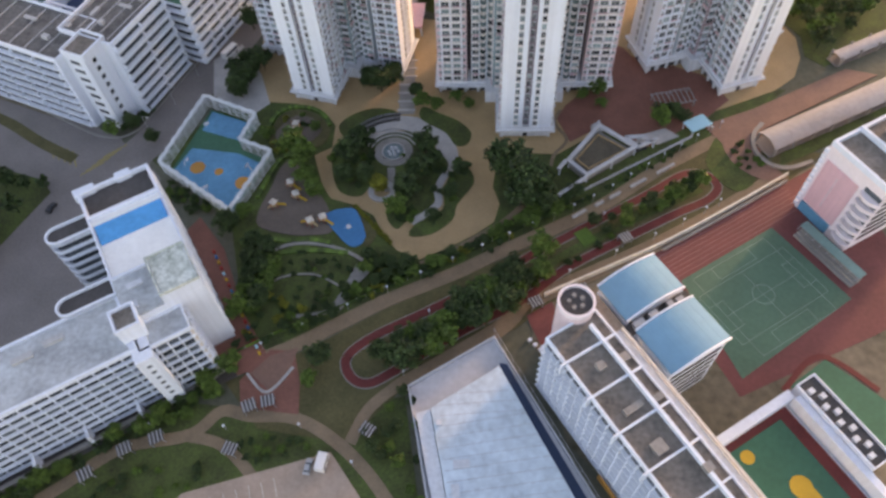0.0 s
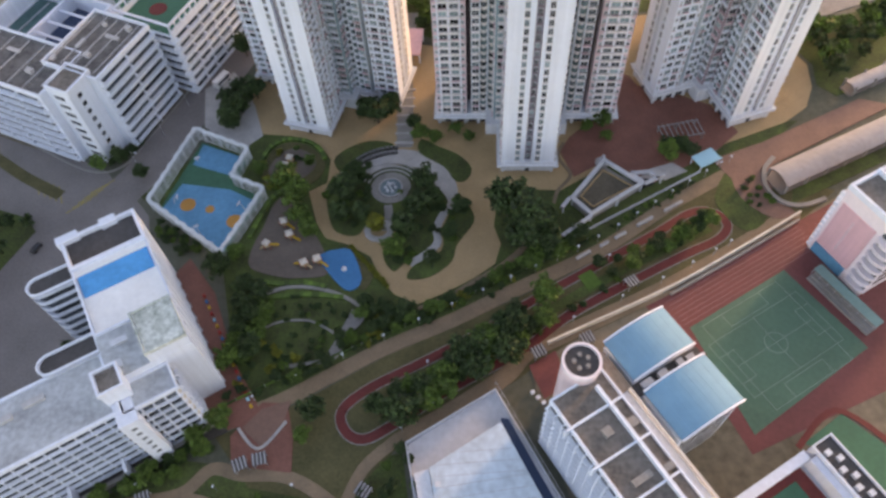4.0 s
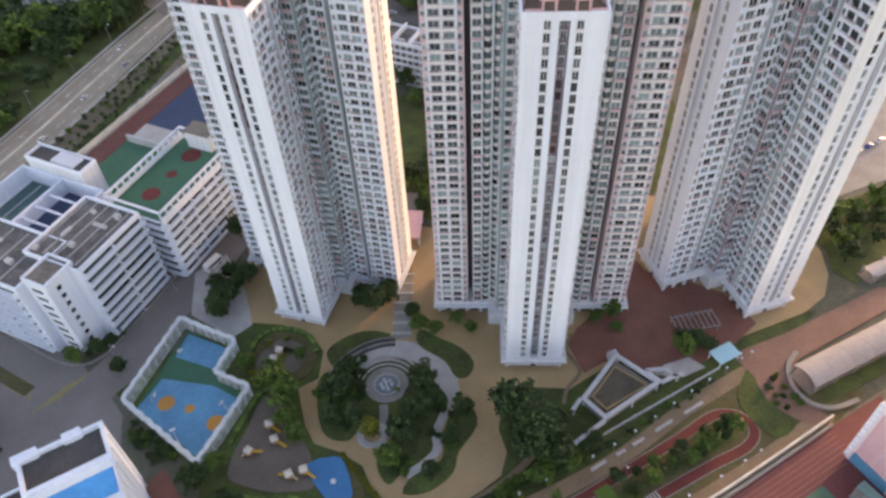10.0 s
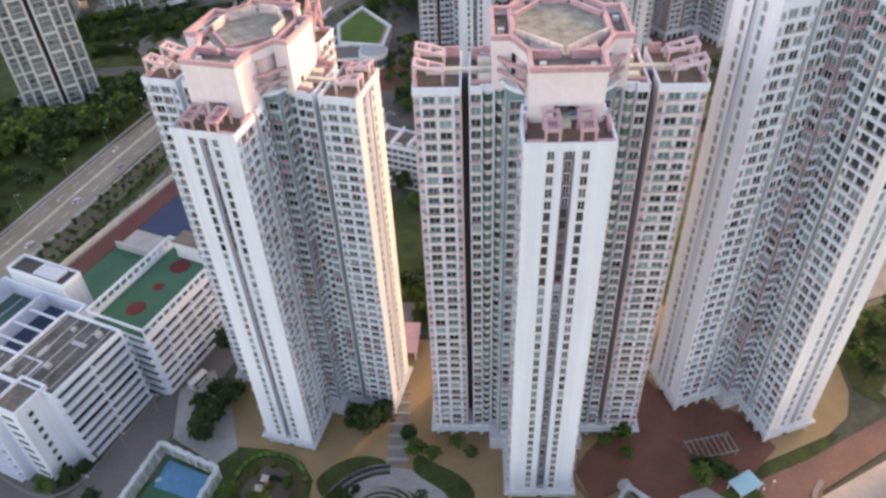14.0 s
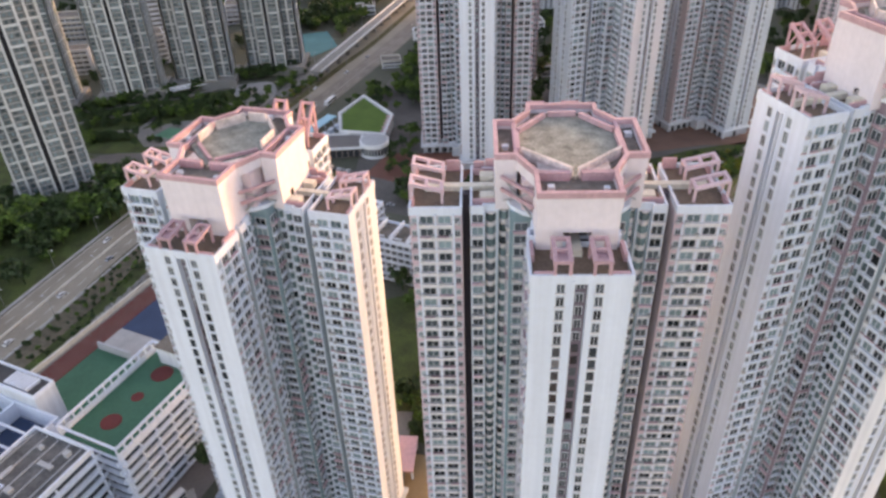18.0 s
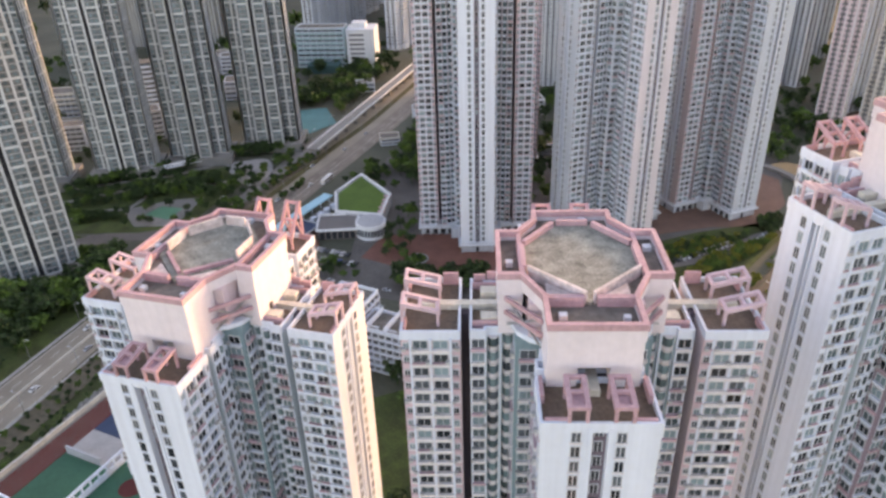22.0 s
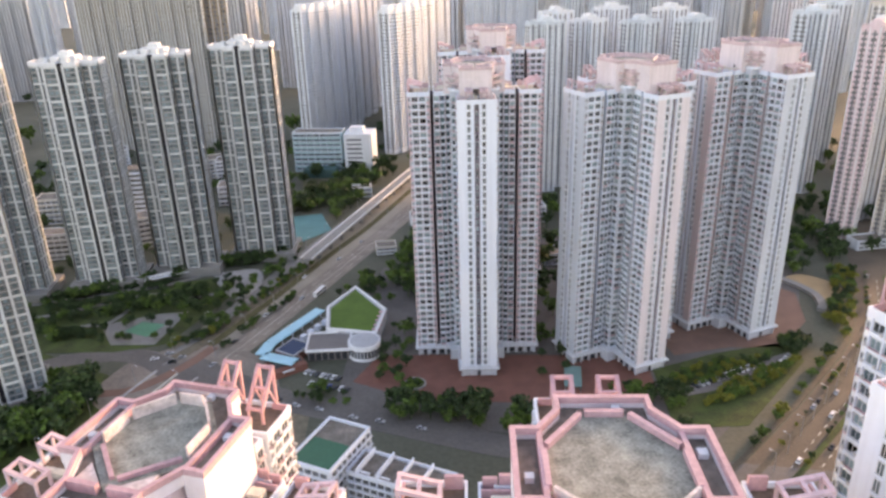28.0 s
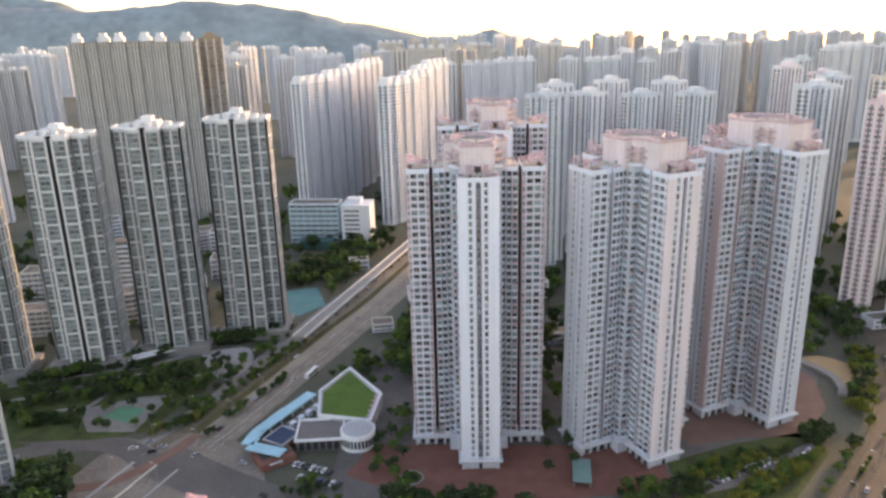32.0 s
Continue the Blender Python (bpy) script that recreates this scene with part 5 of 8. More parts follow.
def clutter(root, spots, z, m="offwhite"):
    """Small rooftop boxes, each a part."""
    for x, y, a, b, h in spots:
        part("roof_unit", Geo().box(x - a / 2, y - b / 2, z, x + a / 2, y + b / 2, z + h).box(x - a / 2 - 0.1, y - b / 2 - 0.1, z + h, x + a / 2 + 0.1, y + b / 2 + 0.1, z + h + 0.15), M[m], root)


# the white L-shaped building with the blue strip on its roof; local x runs along the promenade
A = thing("institute_building", "white L-shaped building with a blue strip across its roof", "building", "", -82, 139.5, 0, 27)
part("wall", Geo().box(-20, -46.5, 0, 0.5, 0, 29), M["white"], A, "plain white rendered tower block")
topping(A, -20, 0.5, -11, 0, 29, "darkroof", "white", 1.6, 0.9)
part("roof", Geo().box(-19.5, -13.3, 29, 0, -11.1, 29.5), M["roofwhite"], A, "white roof slab")
part("roof_court", Geo().box(-19, -20.4, 29, -0.4, -13.4, 29.6), M["roofblue"], A, "bright blue roof strip")
part("parapet", Geo().wall([(-20, -33), (0.5, -33), (0.5, -9.6), (-20, -9.6)], 0.5, 29, 30.2), M["white"], A)
for x0, x1 in ((-20.9, -15), (-9, -4.6)):
    part("parapet_block", Geo().box(x0, -1.5, 28, x1, 1.1, 30.9), M["white"], A)
part("roof", Geo().box(-19.4, -33, 29, 0, -19.5, 29.25), M["roofwhite"], A, "white painted roof terrace")
part("roof", Geo().box(-20, -46.4, 29, -10.2, -33, 29.2), M["bluedeck"], A, "pale grey stained roof")
part("stair_house", Geo().box(-10, -46.4, 29, 0.3, -33.8, 33), M["white"], A, "white rooftop stair house")
part("stair_house_roof", Geo().box(-9.4, -45.8, 33, -0.3, -34.4, 33.2).wall([(-10.1, -46.5), (0.4, -46.5), (0.4, -33.7), (-10.1, -33.7)], 0.5, 32.6, 33.7), M["marble"], A, "marbled pale roof of the stair house")
for i in range(7):
    part("window_strip", Geo().box(-19, -0.02, 3 + i * 3.7, -1, 0.12, 4.9 + i * 3.7), M["glass"], A)
    part("sunshade", Geo().box(-20.2, -6, 2.6 + i * 3.7, -19.9, -0.5, 2.9 + i * 3.7).box(-20.6, -9, 2.6 + i * 3.7, -19.8, 0, 2.9 + i * 3.7), M["white"], A)
for i in range(10):
    part("pilaster", Geo().box(0.4, -45 + i * 4.6, 0, 0.95, -44.4 + i * 4.6, 29.5), M["white"], A)
for v, l in ((-9, 9), (-33, 12)):
    for i in range(8):
        z = 2.5 + i * 3.4
        rim = [(-20, v + 3), (-20 - l, v + 3)] + [(-20 - l - 3.2 * math.sin(a), v + 3 * math.cos(a)) for a in [radians(15 * j) for j in range(1, 12)]] + [(-20 - l, v - 3), (-20, v - 3)]
        part("balcony", Geo().prism(rim, z, z + 0.5).wall(rim, 0.25, z + 0.5, z + 1.3), M["white"], A, "rounded white balcony")
        if i < 7:
            part("balcony_glass", Geo().prism([(-20 + (x + 20) * 0.9, v + (y - v) * 0.8) for x, y in rim], z + 0.5, z + 3.4), M["glass"], A)
    part("balcony_roof", Geo().prism([(-20 + (x + 20) * 0.95, v + (y - v) * 0.9) for x, y in rim], 27.2, 27.35), M["darkroof"], A, "dark roof of the rounded wing")
    part("balcony_rim", Geo().wall(rim, 0.5, 26.7, 28.2), M["white"], A)
storeys(A, -110, -20.5, -53.4, -35.2, 0, 26, 8, "s", "white", rib=3.6, shade=1.0, fin=0.3, low=0.46)
topping(A, -110, -20.5, -53.4, -35.2, 26, "bluedeck", "white", 1.0, 0.7)
storeys(A, -20.4, -7, -54.4, -46.6, 0, 25.5, 7, "se", "beigewall", rib=2.4, shade=0.9, fin=0.9)
topping(A, -20.4, -7, -54.4, -46.6, 25.5, "bluedeck", "white", 1.1)
part("stair_tower", Geo().box(-22.8, -50.6, 26, -16.8, -44, 32).wall([(-23, -50.8), (-16.6, -50.8), (-16.6, -43.8), (-23, -43.8)], 0.6, 31.6, 33), M["white"], A, "white stair tower")
part("stair_tower_roof", Geo().box(-22.2, -50, 32, -17.4, -44.6, 32.2), M["roof"], A)
part("stair_fin", Geo().prism([(-22.4, -57.4), (-17.6, -57.4), (-17.6, -50.7), (-22.4, -50.7)], 0, 26.6), M["white"], A, "tall white stair wall")
for i in range(7):
    part("stair_slot", Geo().box(-20.6, -57.5, 3.4 + i * 3.2, -19.4, -57.3, 4.3 + i * 3.2), M["glass"], A)
for i in range(6):
    part("buttress", Geo().box(-100 + i * 14, -57.4, 0, -99.2 + i * 14, -53.4, 5).box(-100 + i * 14, -57.4, 3.4, -99.2 + i * 14, -53, 5.4), M["white"], A)
clutter(A, ((-15, -37, 4, 1.5, 0.6), (-17, -43, 2, 2, 0.8)), 29.2)
clutter(A, ((-38, -40, 5, 1.4, 1.0), (-46, -41, 5, 1.4, 1.0), (-58, -44, 4, 1.2, 0.8), (-72, -42, 6, 1.2, 0.8), (-95, -42, 5, 1.2, 0.6)), 26.2, "greywall")
lane("service_lane", [(-124, 56.4), (-96, 70), (-74, 81), (-60, 88)], 5.4, 0.27, "tarmac", "dark asphalt lane along the foot of the long block", "road")
lane("kerb", [(-125, 54), (-76, 79.5), (-62, 88)], 1.2, 1.6, "concrete", "low pale boundary wall of the institute", "wall")
flat("side_lane", [(-59, 106), (-51.5, 93), (-50, 88), (-58, 86), (-70, 84), (-84, 132), (-76, 142), (-67, 129)], 0.24, "redpave", "red-brown paved lane beside the white building")

# the white school with ribbed fronts beside the street; local y runs up the street
E = thing("school_building", "white ribbed school building with dark flat roofs", "building", "", -101, 190, 0, -27.3)
storeys(E, -22, 0, 0, 27, 0, 31, 8, "ew", "white", rib=9.0, shade=1.5, glass="glass", low=0.5)
topping(E, -22, 0, 0, 27, 31, "tarroof", "white", 1.3, 0.6)
storeys(E, -62, -13.2, -12, 9, 0, 30, 8, "s", "white", rib=9.0, shade=1.6, glass="glass", low=0.5)
topping(E, -62, -13.2, -12, 9, 30, "tarroof", "white", 1.3, 0.6)
part("stair_tower", Geo().box(-13.1, -9, 0, -4, 2, 32), M["white"], E, "blank white stair tower with slots")
topping(E, -13.1, -4, -9, 2, 32, "roof", "white", 1.2)
for i in range(8):
    part("stair_slot", Geo().box(-10.5, -9.08, 2.5 + i * 3.7, -6.5, -8.9, 3.9 + i * 3.7), M["glass"], E)
    part("stair_slot", Geo().box(-4.1, -6, 3.5 + i * 3.5, -3.9, -4.5, 5.0 + i * 3.5), M["glass"], E)
part("courtyard_wall", Geo().box(-59, 9.2, 0, -22.4, 34, 22), M["offwhite"], E, "pale lower courtyard block")
part("roof", Geo().box(-57, 11, 22, -41, 33, 22.3), M["deepteal"], E, "dark blue-green courtyard roof")
part("parapet", Geo().wall([(-59.2, 9.1), (-22.3, 9.1), (-22.3, 34.2), (-59.2, 34.2)], 0.7, 21.6, 28.4), M["white"], E)
part("court_divider", Geo().box(-41, 9.9, 22, -40.2, 33.4, 28), M["white"], E)
part("blue_floor", Geo().box(-40.1, 10, 22, -23.2, 33, 22.4), M["navy"], E, "deep blue courtyard terrace")
for i in range(3):
    part("roof_beam", Geo().box(-40, 14 + i * 6, 26.4, -23.2, 14.6 + i * 6, 27.2), M["white"], E)
for x in (-46, -52):
    part("court_kerb", Geo().box(x, 12, 22.3, x + 0.3, 32, 22.7), M["palegrey"], E)
part("roof_house", Geo().box(-56, 34.4, 0, -31, 42, 32), M["offwhite"], E)
topping(E, -56, -31, 34.4, 42, 32, "darkroof", "white", 1.2)
for i in range(8):
    part("roof_louvre", Geo().box(-45 + i * 1.3, 35.6, 32.3, -44.4 + i * 1.3, 40.8, 33.4), M["white"], E, "white roof louvre")
for i in range(3):
    part("house_window", Geo().box(-54 + i * 7, 34.3, 25, -50 + i * 7, 34.42, 28), M["glass"], E)
storeys(E, -18, 5.4, 30, 70, 0, 26, 7, "esn", "white", rib=6, shade=1.3, glass="glass", low=0.5)
part("roof_court", Geo().box(-17.4, 30.6, 26, 4.8, 69.4, 26.3), M["greencourt"], E, "green sports court on the roof")
for x, y, q in ((-8, 40, 3.2), (-8, 51, 2.0), (-8, 62, 3.6)):
    part("court_circle", Geo().cyl(x, y, q, 26.3, 26.36, 24), M["track"], E, "dark red painted circle")
for x, y0, y1 in ((5.1, 30, 70), (-17.8, 30, 70)):
    part("court_rail", Geo().box(x - 0.3, y0, 30.2, x + 0.3, y1, 31), M["white"], E)
    part("court_wall", Geo().box(x - 0.2, y0, 26, x + 0.2, y1, 28.2), M["white"], E, "white parapet wall of the roof court")
    for i in range(14):
        part("court_post", Geo().box(x - 0.25, y0 + i * 3 - 0.2, 26, x + 0.25, y0 + i * 3 + 0.2, 30.2), M["white"], E)
for y in (30.2, 69.8):
    part("court_rail", Geo().box(-18, y - 0.3, 30.2, 5.4, y + 0.3, 31), M["white"], E)
part("stair_house", Geo().box(-12, 66, 26, -2, 72, 33), M["offwhite"], E)
part("stair_house_roof", Geo().box(-12.4, 65.6, 33, -1.6, 72.4, 33.4), M["roof"], E)
part("podium", Geo().box(-68, 42.3, 0, -18.4, 136, 9), M["concrete"], E, "long concrete sports deck")
for x0, x1, y0, y1, m, lab in ((-57, -19, 43, 76, "greencourt", "green sports deck"), (-57, -19, 76, 88, "stone", "grey sports deck"), (-57, -19, 88, 132, "navy", "dark blue sports deck"), (-66, -57, 43, 134, "track", "dark red running lane on the deck")):
    part("deck", Geo().box(x0 + 0.1, y0, 9, x1, y1 - 0.1, 9.2), M[m], E, lab)
part("deck_wall", Geo().box(-68.2, 43, 8.6, -67.4, 135, 11), M["cream"], E, "cream parapet of the sports deck")
part("deck_wall", Geo().box(-56, 75.6, 9.2, -40, 76.4, 12.5), M["palegrey"], E)
for i in range(7):
    part("lane_line", Geo().box(-66 + i * 1.3, 44, 9.2, -65.9 + i * 1.3, 133, 9.23), M["line"], E)
for x, y, a, b in ((-72, 60, 3, 6), (-72, 72, 3, 4), (-71.5, 86, 2, 3), (-71.5, 100, 2, 4)):
    part("side_block", Geo().box(x - a / 2, y - b / 2, 0, x + a / 2, y + b / 2, 5), M["white"], E, "small white block beside the sports deck")
part("door_frame", Geo().box(-3.9, -9.0, 31.2, -3.4, -1.0, 33.4), M["white"], E)
clutter(E, ((-10, 8, 2, 1.6, 1.2), (-8, 18, 5, 1.2, 0.5), (-16, 12, 1.2, 4, 0.6), (-5, 23, 1.6, 1.6, 1.4), (-14, 22, 1.2, 1.2, 1.0)), 31.25, "greywall")
for i in range(5):
    part("roof_pipe", Geo().box(-20.6 + i * 4.3, 2, 31.25, -20.3 + i * 4.3, 26, 31.6), M["greywall"], E, "pale pipe along the dark roof")
for i in range(7):
    part("roof_pipe", Geo().box(-60 + i * 6.4, -10.5, 30.25, -59.7 + i * 6.4, 7.5, 30.6), M["greywall"], E, "pale pipe along the dark roof")
clutter(E, ((-50, -2, 3, 2, 1.4), (-36, 2, 5, 1.2, 0.5), (-24, -4, 2.4, 1.6, 1.2), (-20, 3, 1.6, 1.6, 1.6)), 30.25, "greywall")

# the fenced blue court
rim = [(-79, 191.5), (-60, 181), (-64.5, 169.5), (-53.5, 163.5), (-65, 140), (-90.5, 162)]
flat("court_base", [(-78, 190), (-61, 180.5), (-65.5, 170), (-55, 164), (-66, 142), (-88.5, 162.5)], 0.3, "greencourt", "green sports court surface", "sports court")
sheet("court_patch", Geo().prism([(-77.5, 188.8), (-63, 181.5), (-66.5, 174), (-80, 180)], 0.28, 0.36), M["bluecourt"], "blue painted half court", "sports court")
sheet("court_patch", Geo().prism([(-82.5, 172), (-66, 168), (-57.5, 162.5), (-66, 143.5), (-88, 161.8)], 0.28, 0.37), M["bluecourt"], "blue painted ball court", "sports court")
for x, y, r in ((-79.5, 163, 2.6), (-72, 160.5, 1.5), (-63.5, 155, 2.6)):
    sheet("court_circle", Geo().cyl(x, y, r, 0.3, 0.42, 22), M["orange"], "orange painted circle on the blue court", "court marking")
F = thing("court_fence", "tall white-netted fence round the blue ball court", "fence")
for i in range(6):
    a, b = Vector(rim[i]), Vector(rim[(i + 1) % 6])
    n = max(3, int((b - a).length / 3))
    for j in range(n):
        p = a + (b - a) * j / n
        part("fence_post", Geo().cyl(p.x, p.y, 0.14, 0, 6.4, 6), M["net"], F)
    g = Geo()
    for z in (0.6, 2.0, 3.2, 4.2, 5.0, 5.6, 6.2):
        g.beam((*a, z), (*b, z), 0.12, 0.16)
    for j in range(int((b - a).length / 0.9)):
        p = a + (b - a) * j * 0.9 / (b - a).length
        g.beam((*p, 0.3), (*p, 6.2), 0.06)
    part("netting", g, M["net"], F)
    s = Vector((-(b - a).y, (b - a).x)).normalized() * 0.25
    g = Geo()
    m = int((b - a).length / 2)
    for j in range(m):
        p, q = a + (b - a) * j / m, a + (b - a) * (j + 1) / m
        o = s * (1 if j % 2 else -1)
        g.beam((*(p + o), 5.9), (*(q - o), 6.1), 1.3, 0.25)
    part("net_band", g, M["net"], F, "gathered white top netting")

# the low pale-blue roofed shed
W = thing("reservoir_shed", "low shed with a pale blue sheet roof and a grey rim", "shed", "", 0, 0, 0)
part("wall", Geo().prism([(-10.5, 77.5), (13.5, 91), (36, 40), (-6, 40)], 0, 2.0), M["palegrey"], W, "grey-blue deck round the roof")
part("rim_wall", Geo().wall([(-11, 78), (14, 91), (36.6, 40), (-6.5, 40)], 0.45, 0, 3.2), M["palegrey"], W, "thin concrete rim wall")
part("roof", Geo().prism([(-5, 70.5), (14.3, 81), (31, 40), (-1.5, 40)], 2.0, 4.6), M["blueroof"], W, "pale blue sheet roof")
# thin dark strip along the gap between roof and rim
part("gutter", Geo().prism([(14.6, 83), (16.6, 82.4), (34.6, 40), (31.2, 40), (14.5, 80.9)], 2.0, 2.12), M["navy"], W, "dark strip in the gap between roof and rim")
part("roof_rim", Geo().prism([(-9, 69.5), (-5.2, 70.4), (-1.7, 40), (-5, 40)], 2.0, 4.0), M["offwhite"], W)
for i in range(12):
    y = 42 + i * 2.9
    part("roof_seam", Geo().beam((-1.2 - i * 0.28, y, 4.62), (29.5 - i * 1.18, y + (2 if i < 9 else 0), 4.62), 0.12, 0.05), M["palegrey"], W)
for i in range(16):
    u = i / 16
    part("fence_post", Geo().cyl(14 + 22 * u, 92 - 50 * u, 0.1, 3.2, 5.2, 6), M["metal"], W)
part("fence_rail", Geo().beam((14, 92, 5.1), (36, 42, 5.1), 0.12), M["metal"], W)
clutter(W, ((2, 55, 4, 2, 0.4), (-3, 66, 1.2, 1.2, 0.9), (0, 48, 1.8, 4, 0.5)), 4.6)

# the long school with the two blue curved roofs
S = thing("school_building", "white school with curved blue roofs and round pink tower", "building", "", 28, 80, 0, 27.5)
storeys(S, -4.5, 6, -75, -1, 0, 27, 8, "w", "white", rib=2.6, shade=1.1)
topping(S, -4.5, 10.5, -75, -1, 27.3, "roof", "white", 1.0, 0.5)
part("wall", Geo().box(6, -75, 0, 10.5, -1, 27.3), M["white"], S)
for i in range(7):
    y = -9 - i * 10
    part("roof_rib", Geo().box(-6.0, y - 0.25, 24, 10.6, y + 0.25, 28.7), M["white"], S, "white cross wall on the roof")
part("roof_edge", Geo().box(6.2, -75, 27.4, 7.0, -4, 29.2), M["white"], S)
part("corridor_roof", Geo().box(10.6, -75, 0, 13.8, -8, 25.5), M["offwhite"], S)
part("corridor_edge", Geo().box(13.2, -75, 25.5, 13.8, -8, 26.8), M["beigewall"], S)
part("round_tower", Geo().cyl(6.5, 2.0, 4.6, 0, 30.5, 32), M["pale"], S, "round pink stair tower")
part("round_rim", Geo().wall([(6.5 + 4.7 * math.cos(radians(11.25 * i)), 2 + 4.7 * math.sin(radians(11.25 * i))) for i in range(32)], 0.6, 30, 31.6), M["blush"], S)
part("round_roof", Geo().cyl(6.5, 2.0, 4.1, 30.5, 30.7, 32), M["darkroof"], S)
for i in range(5):
    part("roof_vent", Geo().cyl(6.5 + 1.8 * math.cos(i * 1.257), 2 + 1.8 * math.sin(i * 1.257), 0.55, 30.7, 31.5, 10), M["concrete"], S)
part("hall_wall", Geo().box(15.6, -23.6, 0, 34.2, 4, 24.5), M["white"], S, "white assembly hall walls")
for y0, y1 in ((-6.9, 4.4), (-23.8, -10.6)):
    g = Geo()
    n = 14
    prof = [(15.8 + 18.4 * j / n, 25.4 + 2.4 * math.sin(math.pi * (0.1 + 0.8 * j / n))) for j in range(n + 1)]
    for dz in (0, -0.5):
        g.v += [(x, y, z + dz) for x, z in prof for y in (y0, y1)]
    o = 2 * (n + 1)
    for j in range(n):
        k = 2 * j
        g.f += [(k, k + 2, k + 3, k + 1), (o + k + 1, o + k + 3, o + k + 2, o + k), (k, o + k, o + k + 2, k + 2), (k + 1, k + 3, o + k + 3, o + k + 1)]
    part("curved_roof", g, M["blueroof2"], S, "curved sky-blue sheet roof")
    for y in (y0 - 0.3, y1 + 0.3):
        e = Geo()
        for j in range(n):
            e.beam((prof[j][0], y, prof[j][1]), (prof[j + 1][0], y, prof[j + 1][1]), 0.45, 0.6)
        part("roof_edge", e, M["white"], S)
    for j in range(1, 7):
        x = 15.8 + 18.4 * j / 7
        z = 25.4 + 2.4 * math.sin(math.pi * (0.1 + 0.8 * j / 7))
        part("roof_seam", Geo().box(x - 0.05, y0 + 0.2, z - 0.1, x + 0.05, y1 - 0.2, z + 0.015), M["blueroof2"], S)
part("gap_roof", Geo().box(14.6, -10.7, 24.5, 34.4, -7.5, 25), M["darkroof"], S)
clutter(S, ((18, -9, 3, 1.4, 1.2), (22.5, -9.2, 2.4, 1.6, 1.6), (28, -9, 1.5, 1.5, 1.3), (31, -9.2, 2, 1.2, 1.0)), 25, "metal")
clutter(S, ((2, -14, 2, 2, 1.4), (8, -15, 3, 2, 1), (2, -26, 5, 1.5, 1), (8, -27, 3, 1.4, 1.4), (1, -36, 3, 3, 1.2), (7, -45, 2, 2, 1.6), (3, -56, 4, 2, 1)), 27.5, "concrete")
for i in range(6):
    part("window_strip", Geo().box(17, -23.72, 2.5 + i * 3.6, 33, -23.55, 4.3 + i * 3.6), M["glass"], S)
part("link_roof", Geo().box(10.6, -8, 0, 14.4, 3, 26), M["roof"], S)
part("edge_stripe", Geo().box(-6.6, -75, 0.2, -6.2, -30, 3), M["orange"], S, "orange-tinted boundary wall")

# the courtyard school with the yellow-keyed court
K = thing("school_courtyard", "white-framed courtyard block with a green and yellow ball court", "building", "", 28, 80, 0, 27)
part("deck_block", Geo().box(21, -75, 0, 45, -40.5, 5.5), M["offwhite"], K)
part("deck", Geo().box(21.5, -75, 5.5, 44.5, -41, 5.7), M["track"], K, "dark red deck border")
part("ball_court", Geo().box(23, -74, 5.7, 41, -43, 5.8), M["greencourt"], K, "green ball court")
part("court_key", Geo().cyl(33, -58, 2.8, 5.8, 5.86, 24).box(30.6, -66, 5.8, 35.4, -58, 5.855), M["ochre"], K, "bright yellow court key")
part("court_key", Geo().cyl(27, -46, 1.8, 5.8, 5.87, 24), M["ochre"], K, "bright yellow court circle")
part("frame_wall", Geo().box(20, -41, 0, 46, -38.6, 10), M["white"], K, "white perimeter frame")
part("frame_wall", Geo().box(45.6, -76, 0, 47.6, -41.2, 10), M["white"], K)
part("side_block", Geo().box(47.8, -64, 0, 54, -39, 10.5), M["white"], K)
topping(K, 47.8, 54, -64, -39, 10.5, "darkroof", "white", 1.0, 0.4)
for i in range(9):
    part("roof_unit", Geo().box(49 + (i % 2) * 1.5, -62 + i * 2.4, 10.7, 50.4 + (i % 2) * 1.5, -60.6 + i * 2.4, 11.9), M["offwhite"], K, "small white roof unit")
flat("green_yard", [(92, 71), (104, 78), (113, 68), (130, 50), (118, 42), (104, 62)], 0.28, "greencourt", "green hard court beside the courtyard school", "sports court")
lane("court_rim", [(90, 70), (103, 79), (115, 68)], 1.6, 0.3, "track", "dark red border of the green court", "sports court")

# the pink school block with curved balconies
P = thing("pink_school", "pink school block with white edges and curved balconies", "building", "", 112.6, 130.2, 0, -65)
part("wall", Geo().box(0, 0, 0, 20, 46, 29), M["blush"], P, "pinkish white walls")
part("pink_panel", Geo().box(1.4, -0.25, 5, 13, 0.05, 24), M["salmon"], P, "large pink wall panel")
part("panel_sign", Geo().box(6.6, -0.3, 8, 7.2, -0.2, 21), M["pinkpale"], P, "faint upright marking on the panel")
part("blue_panel", Geo().box(1.2, -0.28, 0.5, 12.5, 0.02, 4.6), M["bluecourt"], P, "blue painted wall base")
for i in range(12):
    part("edge_block", Geo().box(-0.7, -0.6, 1.5 + i * 2.2, 0.5, 0.6, 2.9 + i * 2.2), M["white"], P)
for i in range(7):
    z = 3 + i * 3.3
    arc = [(14 + 3.4 - 3.4 * math.cos(a), -2.0 * math.sin(a)) for a in [radians(180 * j / 10) for j in range(11)]]
    part("balcony", Geo().prism(arc, z, z + 1.2), M["blush"], P, "curved pink-white balcony")
    # dark box between balconies, standing for the shade behind them
    part("balcony_shadow", Geo().box(14.6, -0.1, z + 1.3, 20.2, 0.1, z + 3.0), M["glass"], P)
    part("window_strip", Geo().box(19.9, 3, z + 0.8, 20.1, 44, z + 2.5), M["glass"], P)
topping(P, 0, 20, 0, 46, 29, "roof", "white", 1.5, 0.9)
